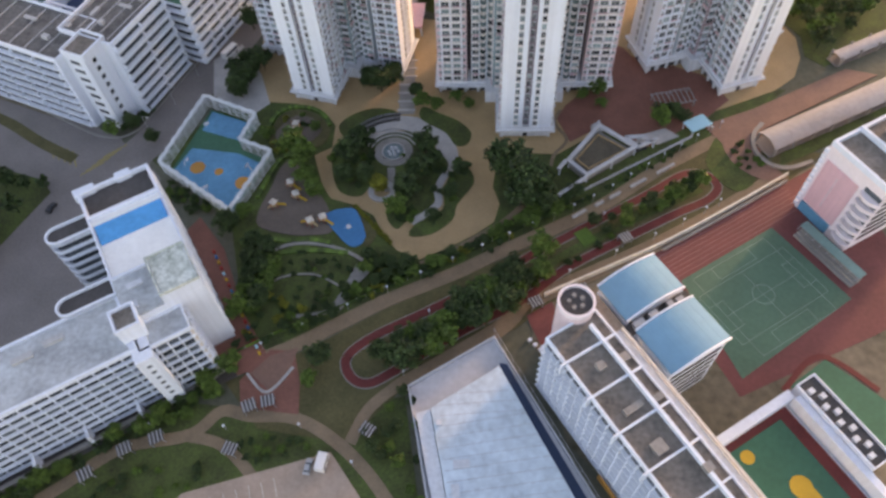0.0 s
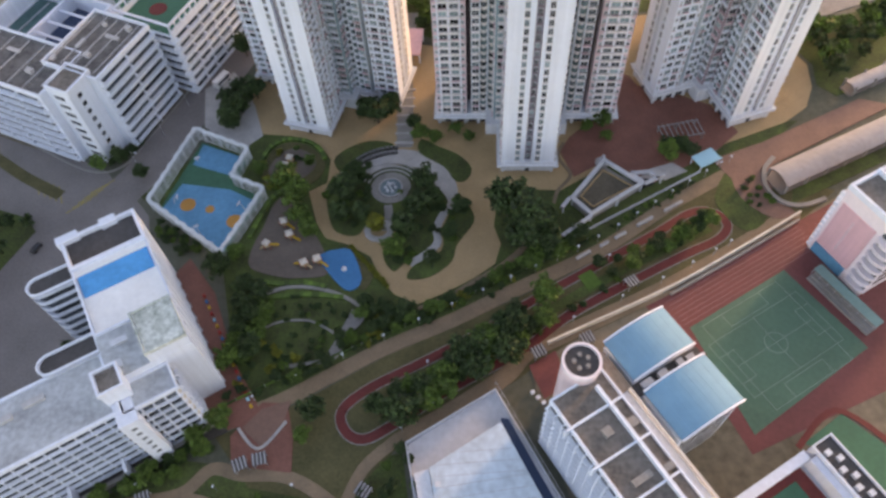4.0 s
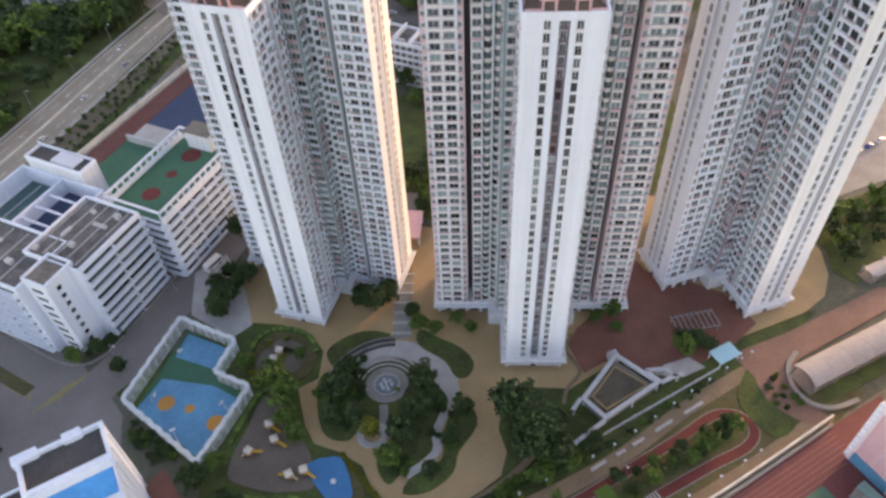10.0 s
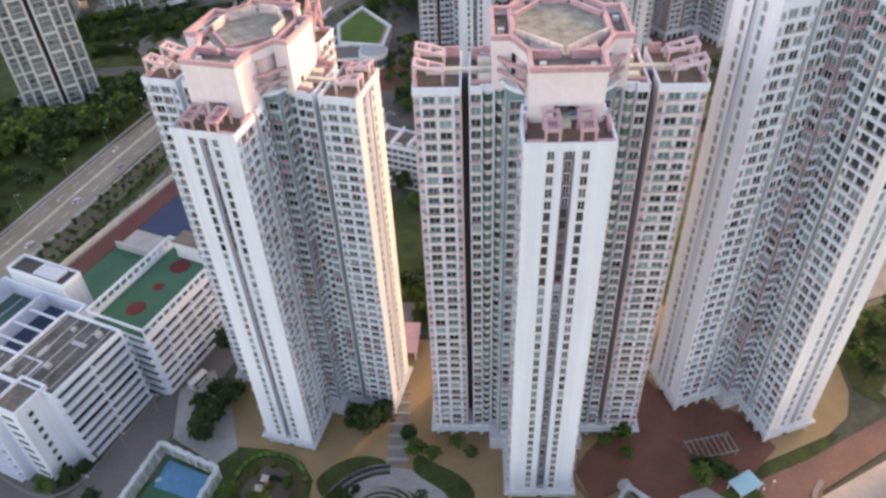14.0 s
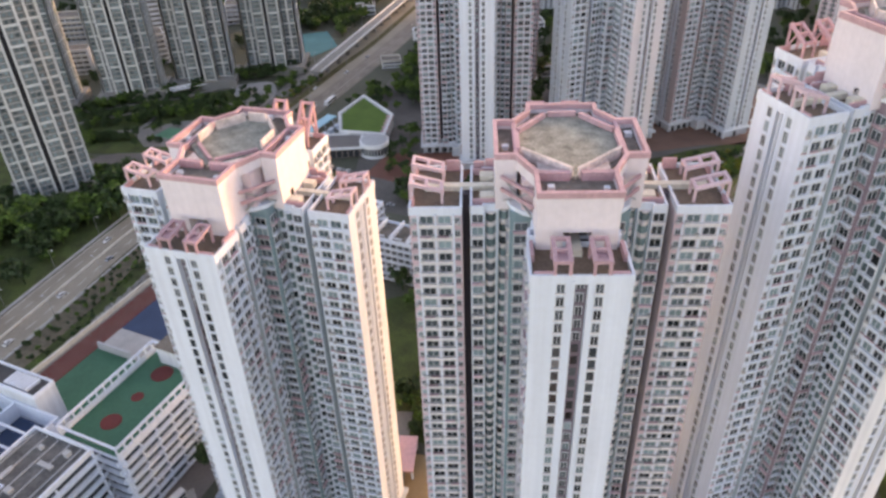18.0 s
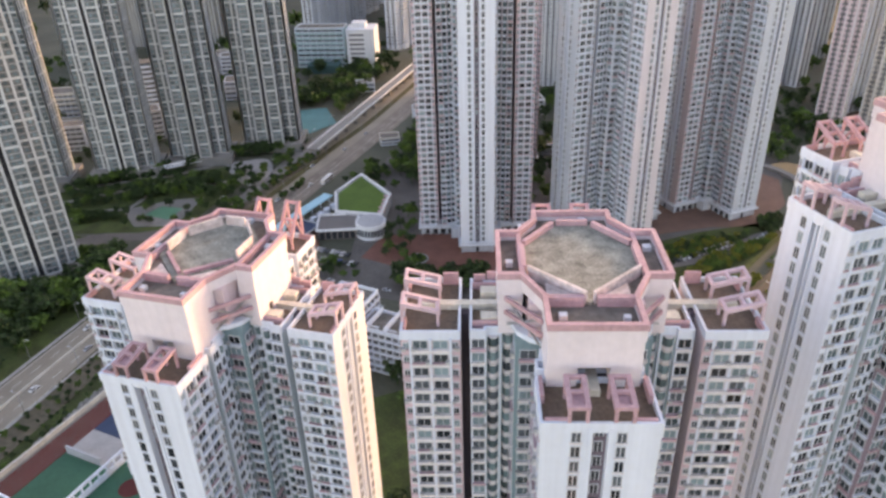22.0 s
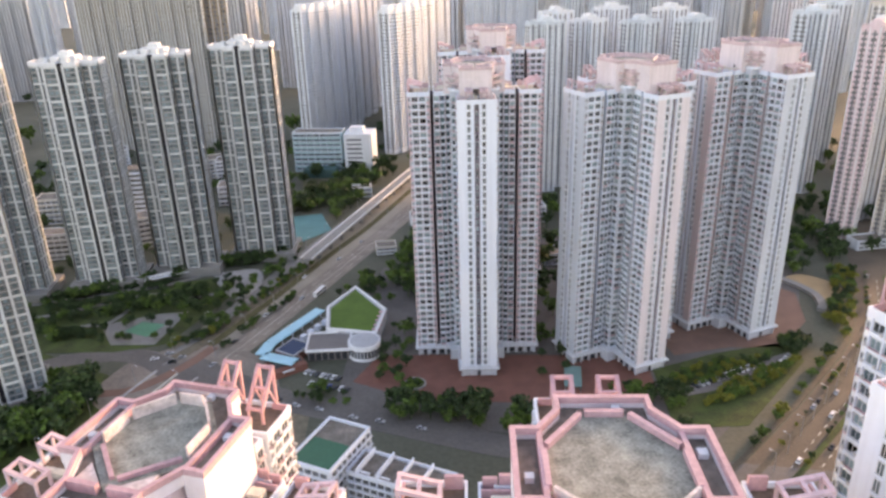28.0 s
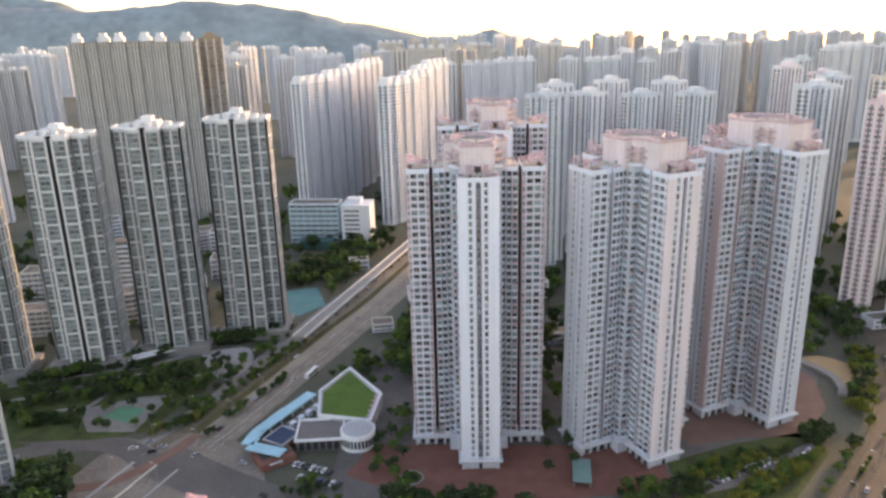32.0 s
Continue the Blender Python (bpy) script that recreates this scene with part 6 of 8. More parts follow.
part("roof_beam", Geo().box(0, 10, 29.2, 20, 10.8, 31), M["white"], P)
part("roof_house", Geo().box(4, 16, 29.2, 14, 30, 33), M["blush"], P)
B = thing("spectator_stand", "grey-green spectator stand beside the football pitch", "stand", "", 115, 110, 0, -62)
for i in range(3):
    part("step", Geo().box(-11, -1.6 + i * 1.3, 0.2, 11, -0.3 + i * 1.3, 0.9 + i * 0.6), M["concrete"], B)
for i in range(9):
    part("stand_post", Geo().box(-11 + i * 2.7, 2.1, 0.2, -10.8 + i * 2.7, 2.3, 4.6), M["metal"], B)
    part("stand_beam", Geo().beam((-10.9 + i * 2.7, 2.2, 4.6), (-10.9 + i * 2.7, -1.8, 4.2), 0.18), M["metal"], B)
part("stand_roof", Geo().box(-11.2, -0.6, 4.62, 11.2, 2.5, 4.74), M["tealgrey"], B)
lane("boundary_wall", [(30, 104), (67, 118.5), (89, 129), (114, 142)], 0.6, 2.0, "cream", "weathered white boundary wall of the sports ground", "wall")
lane("boundary_wall", [(68, 116.9), (89, 127.3), (113, 139.6)], 0.7, 1.2, "concrete", "low concrete planter along the boundary wall", "wall")

# the triangular garden structure on the plaza edge
T = thing("garden_pavilion", "triangular white-framed pavilion with a brown roof garden", "pavilion")
tri = [(57, 167), (43.5, 152), (49, 144.5), (68, 155.5)]
part("base", Geo().prism([(56.6, 165.4), (44.6, 152), (49.3, 145.6), (66.6, 155.5)], 0, 2.2), M["concrete"], T)
part("roof_garden", Geo().prism([(56.2, 163.8), (46.5, 152.8), (50.2, 147.6), (65, 155.6)], 2.2, 2.6), M["brownroof"], T, "brown planted roof garden")
part("garden_coping", Geo().wall([(56.1, 163.2), (47, 153), (50.4, 148.4), (64.4, 155.6)], 0.4, 2.5, 3.0), M["beige"], T, "buff coping inside the frame")
part("frame", Geo().wall(tri, 1.2, 3.4, 4.3), M["palegrey"], T, "pale grey roof frame")
for a, b in (((43.5, 152), (40.5, 148.5)), ((49, 144.5), (39, 138)), ((68, 155.5), (75, 158.5)), ((68, 155.5), (64.5, 160)), ((70.5, 160), (64.5, 160)), ((70.5, 160), (73, 157))):
    part("frame_beam", Geo().beam((*a, 3.8), (*b, 3.8), 1.1, 0.9), M["palegrey"], T)
part("side_court", Geo().prism([(67.8, 156.2), (72, 157.6), (70, 159.4), (65.4, 159.4)], 0, 1.2), M["dark"], T, "small dark sunken court")
for x, y in [(56.7, 165.7), (44.6, 152.1), (49.3, 145.4), (67, 155.3), (50.5, 159.5), (58.5, 150.3), (41.2, 149.2), (40, 138.7), (74, 158)]:
    part("column", Geo().cyl(x, y, 0.3, 0, 3.5, 10), M["offwhite"], T)
for i in range(9):
    part("bay_post", Geo().cyl(50.2 + 1.9 * i, 146.2 + 1.1 * i, 0.16, 2.2, 3.5, 6), M["offwhite"], T)
flat("grey_paving", [(68, 160.6), (76, 159), (84, 162), (80, 166), (72, 164)], 0.26, "stone", "grey paving beside the pavilion")
RL = thing("promenade_rail", "long white rail between the pavilion and the promenade", "rail")
for i in range(12):
    u, q = i / 12, (i + 0.96) / 12
    a, b = (38 + 50 * u, 136.8 + 24.4 * u), (38 + 50 * q, 136.8 + 24.4 * q)
    part("rail_panel", Geo().beam((*a, 0.7), (*b, 0.7), 0.35, 0.9), M["palegrey"], RL)
    part("rail_post", Geo().obox(a, 0.5, 0.5, 0.1, 1.4, 26), M["palegrey"], RL)
for x, y, l in ((45, 132.6, 5), (52, 136, 3), (57.5, 138.8, 4), (66, 143.2, 6), (76, 148.2, 7)):
    bl = thing("low_wall", "low whitish wall along the jogging track", "wall", "low track walls", x, y, 0.2, 27)
    part("wall_block", Geo().box(-l / 2, -0.35, 0, l / 2, 0.35, 0.7), M["offwhite"], bl)
    part("wall_cap", Geo().box(-l / 2 - 0.1, -0.45, 0.7, l / 2 + 0.1, 0.45, 0.8), M["stone"], bl)
V = thing("teal_shelter", "small shelter with a light teal roof beside the plaza", "shelter", "", 90, 164.5, 0, 24)
part("roof", Geo().box(-4, -2.6, 3.2, 4, 2.6, 3.5).box(-4.2, -2.8, 3.45, 4.2, -2.2, 3.7), M["aqua"], V)
for x, y in ((-3.6, -2.2), (3.6, -2.2), (-3.6, 2.2), (3.6, 2.2)):
    part("post", Geo().cyl(x, y, 0.15, 0, 3.2, 8), M["white"], V)
G2 = thing("trellis", "grey timber trellis shelter on the red plaza", "trellis", "", 85, 177.5, 0.2, 8)
for i in range(9):
    part("slat", Geo().box(-7 + i * 1.7, -3.5, 2.7, -6.7 + i * 1.7, 3.5, 2.95), M["metal"], G2)
for y in (-3, 3):
    part("beam", Geo().box(-7.2, y - 0.15, 2.4, 7.2, y + 0.15, 2.7), M["metal"], G2)
    for x in (-6.5, 0, 6.5):
        part("post", Geo().box(x - 0.15, y - 0.15, 0, x + 0.15, y + 0.15, 2.4), M["metal"], G2)


def barrel(x, y, yaw, length, width, label):
    """A covered walkway with a curved roof."""
    r = thing("covered_walkway", label, "canopy", "covered walkways", x, y, 0, yaw)
    n = 12
    bay = max(1, int(length / 8))
    for b in range(bay):
        g = Geo()
        x0, x1 = length * b / bay, length * (b + 1) / bay - 0.05
        ring = [math.pi * (0.2 + 0.6 * j / n) for j in range(n + 1)]
        for q, al in ((0.54 * width, ring), (0.54 * width - 0.25, ring)):
            g.v += [(u, -q * math.cos(t), q * math.sin(t) * 0.85 + 1.0) for t in al for u in (x0, x1)]
        o = 2 * (n + 1)
        for j in range(n):
            k = 2 * j
            g.f += [(k, k + 1, k + 3, k + 2), (o + k + 2, o + k + 3, o + k + 1, o + k), (k, k + 2, o + k + 2, o + k), (k + 1, o + k + 1, o + k + 3, k + 3)]
        part("roof_bay", g, M["tube"], r)
        for s in (-1, 1):
            part("column", Geo().box(x0 + 0.2, s * width * 0.41 - 0.3, 0, x0 + 0.9, s * width * 0.41 + 0.3, 3.9), M["concrete"], r)
    part("platform", Geo().box(-1, -width * 0.42, 0, length, width * 0.42, 0.6), M["asphalt"], r)
    return r


barrel(110, 154, 22.5, 120, 10, "long walkway under a pale pinkish curved roof")
barrel(147, 192, 22.5, 70, 6, "walkway under a pale curved roof behind the trees")
flat("forecourt", [(93, 166), (112, 172), (150, 188), (160, 184), (112, 162), (108, 150), (112, 142), (102, 148)], 0.3, "pinkpave", "pinkish paved forecourt of the covered walkway")
lane("kerb", [(113, 165), (108.5, 160), (107, 153), (110, 147), (116, 145), (124, 147)], 1.4, 0.9, "concrete", "curved pale concrete kerb", "kerb")
flat("earth_patch", [(98, 163), (104, 166), (107, 151), (113, 143), (106, 141), (98, 150)], 0.28, "pinkpave", "bare red-brown earth with young shrubs", "ground", 3)
flat("green_patch", [(90, 151), (98, 162), (100, 152), (104, 142), (97, 137), (92, 142)], 0.26, "grass", "green grass corner beside the jogging track", "lawn", 3)
flat("platform_verge", [(113, 146), (150, 161), (230, 195), (226, 200), (148, 168), (116, 154)], 0.24, "grass", "grass verge along the covered walkway", "lawn")
flat("service_ground", [(118, 140), (150, 155), (240, 194), (260, 160), (150, 120)], 0.16, "concrete", "pale concrete ground behind the pink school", "ground")
flat("round_lawn", [(118, 190), (128, 192), (134, 204), (130, 214), (120, 212)], 0.28, "beige", "rounded sandy path corner beside the tower", "paving", 4)
flat("tree_ground", [(138, 196), (143, 190), (192, 212), (186, 238), (140, 225), (136, 216), (140, 206)], 0.12, "grass", "dark grassy ground under trees beside the tower", "lawn")
flat("car_yard", [(138, 226), (180, 240), (240, 300), (200, 330), (140, 260)], 0.2, "concrete", "pale concrete yard with parked vehicles", "car park")
L2 = thing("lobby_canopy", "small orange-brown canopy lit by the low sun", "canopy", "", -4, 228, 0.2, -8)
part("roof", Geo().box(-4.5, -7, 4.4, 4.5, 7, 5.0), M["salmon"], L2)
for x, y in ((-4, -6), (4, -6), (-4, 6), (4, 6)):
    part("post", Geo().box(x - 0.3, y - 0.3, 0, x + 0.3, y + 0.3, 4.4), M["offwhite"], L2)


# ---- the grid-fronted towers beyond the tramway ----
def quad_windows(g, pts, z0, z1, floors, pitch, w, h, margin=1.0, out=0.06, keep=None):
    """Shallow window boxes on every side of a plan outline."""
    n = len(pts)
    step = (z1 - z0) / floors
    for i in range(n):
        a, b = Vector(pts[i]), Vector(pts[(i + 1) % n])
        d = b - a
        L = d.length
        c = int((L - margin * 2 + pitch * 0.4) / pitch)
        if c < 1 or (keep and i not in keep):
            continue
        d.normalize()
        nn = Vector((d.y, -d.x))
        for j in range(c):
            m = a + d * (L / 2 + (j - (c - 1) / 2) * pitch)
            p, q = m - d * (w / 2) + nn * out, m + d * (w / 2) + nn * out
            for f in range(floors):
                z = z0 + f * step + step * 0.3
                k = len(g.v)
                g.v += [(p.x, p.y, z), (q.x, q.y, z), (q.x, q.y, z + h), (p.x, p.y, z + h)]
                g.f.append((k, k + 1, k + 2, k + 3))
    return g


def grid_tower_meshes():
    plan = [(-19, -7), (-9, -7), (-9, -14), (-1.7, -14), (-1.7, -10), (1.7, -10), (1.7, -14), (9, -14), (9, -7), (19, -7), (19, 7), (9, 7), (9, 14), (-9, 14), (-9, 7), (-19, 7)]
    T, FL = 140.0, 42
    out = [("wall", Geo().prism(plan, 6, T).mesh("wall", M["gridwall"]), "dark grey rendered walls", "")]
    out.append(("window_glazing", quad_windows(Geo(), plan, 6, T - 1, FL, 2.6, 1.5, 1.6, 0.5, 0.08).mesh("window_glazing", M["glassblue"]), "rows of grey-green window glass", "stuff"))
    ribs = Geo()
    n = len(plan)
    for i in range(n):
        a, b = Vector(plan[i]), Vector(plan[(i + 1) % n])
        d = b - a
        c = max(1, round(d.length / 5))
        for j in range(c + 1):
            p = a + d * j / c
            ribs.obox((p.x, p.y), 1.2, 1.2, 6, T)
    out.append(("grid_rib", ribs.mesh("grid_rib", M["gridrib"]), "white upright grid ribs", "stuff"))
    bands = Geo()
    for f in range(0, FL + 1, 3):
        z = 6 + f * (T - 7) / FL
        bands.wall([(x * 1.02, y * 1.02) for x, y in plan], 0.4, z - 0.6, z + 0.6)
    out.append(("grid_band", bands.mesh("grid_band", M["gridrib"]), "white level grid bands", "stuff"))
    fine = Geo()
    for f in range(FL):
        z = 6 + f * (T - 7) / FL
        fine.wall([(x * 1.006, y * 1.006) for x, y in plan], 0.2, z - 0.2, z + 0.2)
    out.append(("floor_line", fine.mesh("floor_line", M["greywall"]), "thin grey floor lines", "stuff"))
    # near-black block in the front slot paints its depth of shade
    out.append(("dark_slot", Geo().box(-1.2, -12.8, 6, 1.2, -9.9, T + 1).mesh("dark_slot", M["dark"]), "upright slot filled with painted shade", ""))
    out.append(("roof_edge", Geo().wall([(x * 1.02, y * 1.02) for x, y in plan], 0.9, T - 1.0, T + 1.8).mesh("roof_edge", M["palewall"]), "", ""))
    out.append(("roof", Geo().prism([(x * 0.97, y * 0.97) for x, y in plan], T, T + 0.6).mesh("roof", M["roof"]), "", ""))
    out.append(("crown", Geo().box(-7, -6, T, 7, 6, T + 4).box(-4, -11, T, -1.4, -4, T + 3.4).box(1.4, -11, T, 4, -4, T + 3.4).box(-3, -3, T + 4, 3, 5, T + 6.5).box(-13, -3, T, -9.5, 3, T + 2.8).box(9.5, -3, T, 13, 3, T + 2.8).mesh("crown", M["gridrib"]), "white stepped roof crown", ""))
    out.append(("podium", Geo().box(-22, -16, 0, 22, 16, 6).mesh("podium", M["concrete"]), "", ""))
    return out


GRID = grid_tower_meshes()
for x, y, yaw, h in ((-185.3, 423.5, 29, 141), (-236, 546, 5, 139), (-183, 559, 4, 139), (-138, 576, 2, 140), (-91, 596, -2, 141), (-292, 540, 10, 139)):
    r = thing("apartment_tower", "grey apartment tower with a white grid front and dark slot", "apartment tower", "grid-fronted towers", x, y, 0, yaw)
    r.scale = (0.95, 0.95, h / 140) if y < 500 else (1.0, 0.95, h / 140)
    for name, me, lab, kind in GRID:
        ob = part(name, me, None, r, lab)
        if kind:
            ob["kind"] = kind


# ---- the city behind ----
def city_meshes(shape, wall, glass):
    """The meshes of one plain far tower of a given outline."""
    plans = dict(
        cross=[(-5.5, -17), (5.5, -17), (5.5, -6), (17, -6), (17, 6), (5.5, 6), (5.5, 17), (-5.5, 17), (-5.5, 6), (-17, 6), (-17, -6), (-5.5, -6)],
        slab=[(-34, -6), (-24, -6), (-24, -9), (-14, -9), (-14, -5), (-4, -5), (-4, -9), (6, -9), (6, -5), (16, -5), (16, -9), (26, -9), (26, -6), (34, -6), (34, 7), (-34, 7)],
        stub=[(-12, -9), (-4, -9), (-4, -12), (4, -12), (4, -9), (12, -9), (12, 9), (4, 9), (4, 12), (-4, 12), (-4, 9), (-12, 9)],
        trident=[(-6, -20), (6, -20), (7, -7), (20, 2), (15, 11), (0, 6), (-15, 11), (-20, 2), (-7, -7)])
    plan, T, FL = plans[shape], 140.0, 40
    out = [("wall", Geo().prism(plan, 0, T).mesh("wall", M[wall]), "", "")]
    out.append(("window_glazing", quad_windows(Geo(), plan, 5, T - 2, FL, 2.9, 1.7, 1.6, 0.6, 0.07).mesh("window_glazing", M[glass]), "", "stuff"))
    ribs = Geo()
    n = len(plan)
    for i in range(n):
        a, b = Vector(plan[i]), Vector(plan[(i + 1) % n])
        c = max(1, round((b - a).length / 6))
        for j in range(c):
            p = a + (b - a) * j / c
            ribs.obox((p.x, p.y), 0.8, 0.8, 0, T + 0.5)
    # flat upright strips on the walls; recess shade is painted, nothing is cut in
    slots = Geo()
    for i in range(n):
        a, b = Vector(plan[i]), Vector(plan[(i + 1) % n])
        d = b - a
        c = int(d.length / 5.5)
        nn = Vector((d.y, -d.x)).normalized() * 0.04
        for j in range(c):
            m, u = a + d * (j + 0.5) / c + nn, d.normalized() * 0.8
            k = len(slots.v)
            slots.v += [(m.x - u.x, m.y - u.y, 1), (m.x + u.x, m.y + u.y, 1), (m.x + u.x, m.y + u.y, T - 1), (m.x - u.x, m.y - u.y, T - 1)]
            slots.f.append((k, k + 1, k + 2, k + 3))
    out.append(("facade_recess", slots.mesh("facade_recess", M["farslot"]), "flat dark strips painted as recess shade", "stuff"))
    out.append(("facade_ribs", ribs.mesh("facade_ribs", M["palewall"] if wall != "palewall" else M["white"]), "", "stuff"))
    out.append(("parapet", Geo().wall(plan, 0.5, T - 0.4, T + 1.4).mesh("parapet", M[wall]), "", ""))
    out.append(("roof", Geo().prism([(x * 0.96, y * 0.96) for x, y in plan], T, T + 0.4).mesh("roof", M["roof"]), "", ""))
    if shape == "slab":
        for x, e in ((-22, 8), (18, 9)) if wall == "goldwall" else ((-26, 5), (-9, 5), (9, 5), (26, 5)):
            out.append(("roof_house", Geo().box(x - e, -4, T, x + e, 5, T + 5).box(x - e * 0.6, -5, T, x + e * 0.5, 6, T + (8 if e > 6 else 5.6)).mesh("roof_house", M["palewall"]), "", ""))
    else:
        out.append(("roof_house", Geo().box(-6, -5, T, 6, 5, T + 3.5).box(-4, -6, T, 3, 6, T + 5).mesh("roof_house", M[wall]), "", ""))
    return out


KINDS = {}


def city(shape, wall, glass, x, y, yaw, h, label, wide=1.0):
    key = (shape, wall, glass)
    if key not in KINDS:
        KINDS[key] = city_meshes(*key)
    r = thing("apartment_tower", label, "apartment tower", "far city towers", x, y, 0, yaw)
    r.scale = (wide, wide, h / 140)
    for name, me, lab, kind in KINDS[key]:
        ob = part(name, me, None, r, lab)
        if kind:
            ob["kind"] = kind
    return r


for x, y, yaw, h in ((-82, 942, 62, 141), (-60, 1000, 66, 144), (-44, 1060, 66, 147), (-30, 1122, 68, 150), (10, 886, 60, 141), (28, 946, 62, 143), (40, 1008, 64, 146), (54, 1070, 64, 149)):
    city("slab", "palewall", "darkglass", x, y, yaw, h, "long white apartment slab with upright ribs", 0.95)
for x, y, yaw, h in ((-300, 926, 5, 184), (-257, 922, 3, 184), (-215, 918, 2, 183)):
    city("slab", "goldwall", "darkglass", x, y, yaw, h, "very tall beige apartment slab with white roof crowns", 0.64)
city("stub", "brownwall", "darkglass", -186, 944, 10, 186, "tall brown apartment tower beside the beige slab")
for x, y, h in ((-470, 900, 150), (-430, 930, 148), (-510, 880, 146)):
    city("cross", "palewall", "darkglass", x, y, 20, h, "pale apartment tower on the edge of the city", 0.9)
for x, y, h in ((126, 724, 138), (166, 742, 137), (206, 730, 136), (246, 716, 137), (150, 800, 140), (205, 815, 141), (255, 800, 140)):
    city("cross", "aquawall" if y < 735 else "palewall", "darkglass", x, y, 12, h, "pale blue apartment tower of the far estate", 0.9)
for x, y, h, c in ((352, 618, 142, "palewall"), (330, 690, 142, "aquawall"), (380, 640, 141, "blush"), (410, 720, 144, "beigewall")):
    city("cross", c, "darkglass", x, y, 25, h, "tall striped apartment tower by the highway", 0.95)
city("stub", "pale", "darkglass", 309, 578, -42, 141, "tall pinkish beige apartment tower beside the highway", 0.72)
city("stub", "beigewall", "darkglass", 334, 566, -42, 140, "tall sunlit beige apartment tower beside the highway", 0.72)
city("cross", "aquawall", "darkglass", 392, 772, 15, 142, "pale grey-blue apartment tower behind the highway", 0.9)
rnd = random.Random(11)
# some estates beyond x = 400 lie out of view, added to cast shade
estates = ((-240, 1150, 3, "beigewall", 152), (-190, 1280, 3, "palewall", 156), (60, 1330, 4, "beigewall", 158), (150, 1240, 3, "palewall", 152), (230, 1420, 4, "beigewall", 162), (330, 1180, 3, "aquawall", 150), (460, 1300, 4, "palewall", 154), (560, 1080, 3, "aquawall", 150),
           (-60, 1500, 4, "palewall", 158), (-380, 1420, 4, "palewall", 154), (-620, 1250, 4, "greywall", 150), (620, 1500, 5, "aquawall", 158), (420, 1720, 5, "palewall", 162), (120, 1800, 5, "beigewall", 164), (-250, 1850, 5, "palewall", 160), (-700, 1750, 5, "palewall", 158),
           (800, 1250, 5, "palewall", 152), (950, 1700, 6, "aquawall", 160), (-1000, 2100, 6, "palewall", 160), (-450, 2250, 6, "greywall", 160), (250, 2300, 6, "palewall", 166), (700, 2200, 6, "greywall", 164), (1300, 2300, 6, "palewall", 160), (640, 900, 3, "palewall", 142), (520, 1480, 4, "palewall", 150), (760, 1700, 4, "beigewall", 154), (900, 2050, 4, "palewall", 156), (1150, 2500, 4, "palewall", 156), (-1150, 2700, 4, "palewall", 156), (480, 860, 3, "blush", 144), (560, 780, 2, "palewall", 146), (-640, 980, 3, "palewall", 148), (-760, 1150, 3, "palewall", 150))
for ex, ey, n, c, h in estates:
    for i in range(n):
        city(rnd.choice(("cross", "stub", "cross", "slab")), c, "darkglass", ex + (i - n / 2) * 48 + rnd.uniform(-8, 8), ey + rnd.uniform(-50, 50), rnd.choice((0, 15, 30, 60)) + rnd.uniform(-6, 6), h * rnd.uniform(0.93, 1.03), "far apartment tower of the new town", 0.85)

# the far light-blue school
Q = thing("school_building", "light blue ribbed school block beside a white one", "building", "", -98, 806, 0, -8)
storeys(Q, 0, 47, 0, 20, 0, 37, 8, "s", "bluewall", rib=6, shade=1.4, glass="glassblue", low=0.45)
topping(Q, 0, 47, 0, 20, 37, "roof", "aquawall", 1.4)
part("white_wing", Geo().box(50, -4, 0, 77, 22, 37).box(55, 2, 37, 68, 14, 42), M["palewall"], Q, "plain white wing")
for i in range(7):
    part("window_strip", Geo().box(53, -4.1, 5 + i * 4.3, 67, -3.9, 6.8 + i * 4.3), M["darkglass"], Q)
part("hall", Geo().box(14, -22, 0, 44, -6, 8), M["deepteal"], Q, "low blue-green hall")
for x, y, a, b, h, m in ((-150, 640, 26, 14, 20, "palewall"), (-240, 610, 24, 16, 18, "offwhite"), (-130, 720, 40, 20, 16, "offwhite"), (-30, 720, 16, 10, 8, "palewall"), (20, 640, 20, 12, 9, "offwhite"), (90, 640, 44, 16, 12, "palewall"), (170, 650, 40, 18, 10, "beigewall"), (-150, 780, 30, 18, 22, "palewall"), (-210, 720, 46, 16, 14, "offwhite"), (-270, 690, 30, 20, 20, "beigewall"), (110, 560, 30, 14, 7, "offwhite"), (250, 640, 40, 16, 9, "palewall"), (330, 560, 50, 12, 6, "offwhite"), (-8, 590, 14, 12, 5, "beigewall")):
    r = thing("low_block", "low pale block with ribbon windows between the towers", "building", "", x, y, 0, 6)
    storeys(r, -a / 2, a / 2, -b / 2, b / 2, 0, h, max(2, int(h / 3.6)), "s", m, rib=4, shade=0.8, glass="darkglass")
    topping(r, -a / 2, a / 2, -b / 2, b / 2, h, "roof", m)

WV = thing("terraced_block", "white block with wavy balcony bands between grey towers", "building", "", -197, 664, 0, 10)
part("wall", Geo().box(-9, 0, 0, 9, 14, 46), M["gridwall"], WV)
for i in range(12):
    edge = [(-9 + 18 * j / 12, -1.4 - 0.9 * math.sin(j * 1.05 + (i % 2))) for j in range(13)]
    part("balcony_band", Geo().prism(edge + [(9, 0.2), (-9, 0.2)], 2 + i * 3.7, 3.5 + i * 3.7), M["white"], WV)
part("roof", Geo().box(-8.6, 0.4, 46, 8.6, 13.6, 46.6), M["roof"], WV)

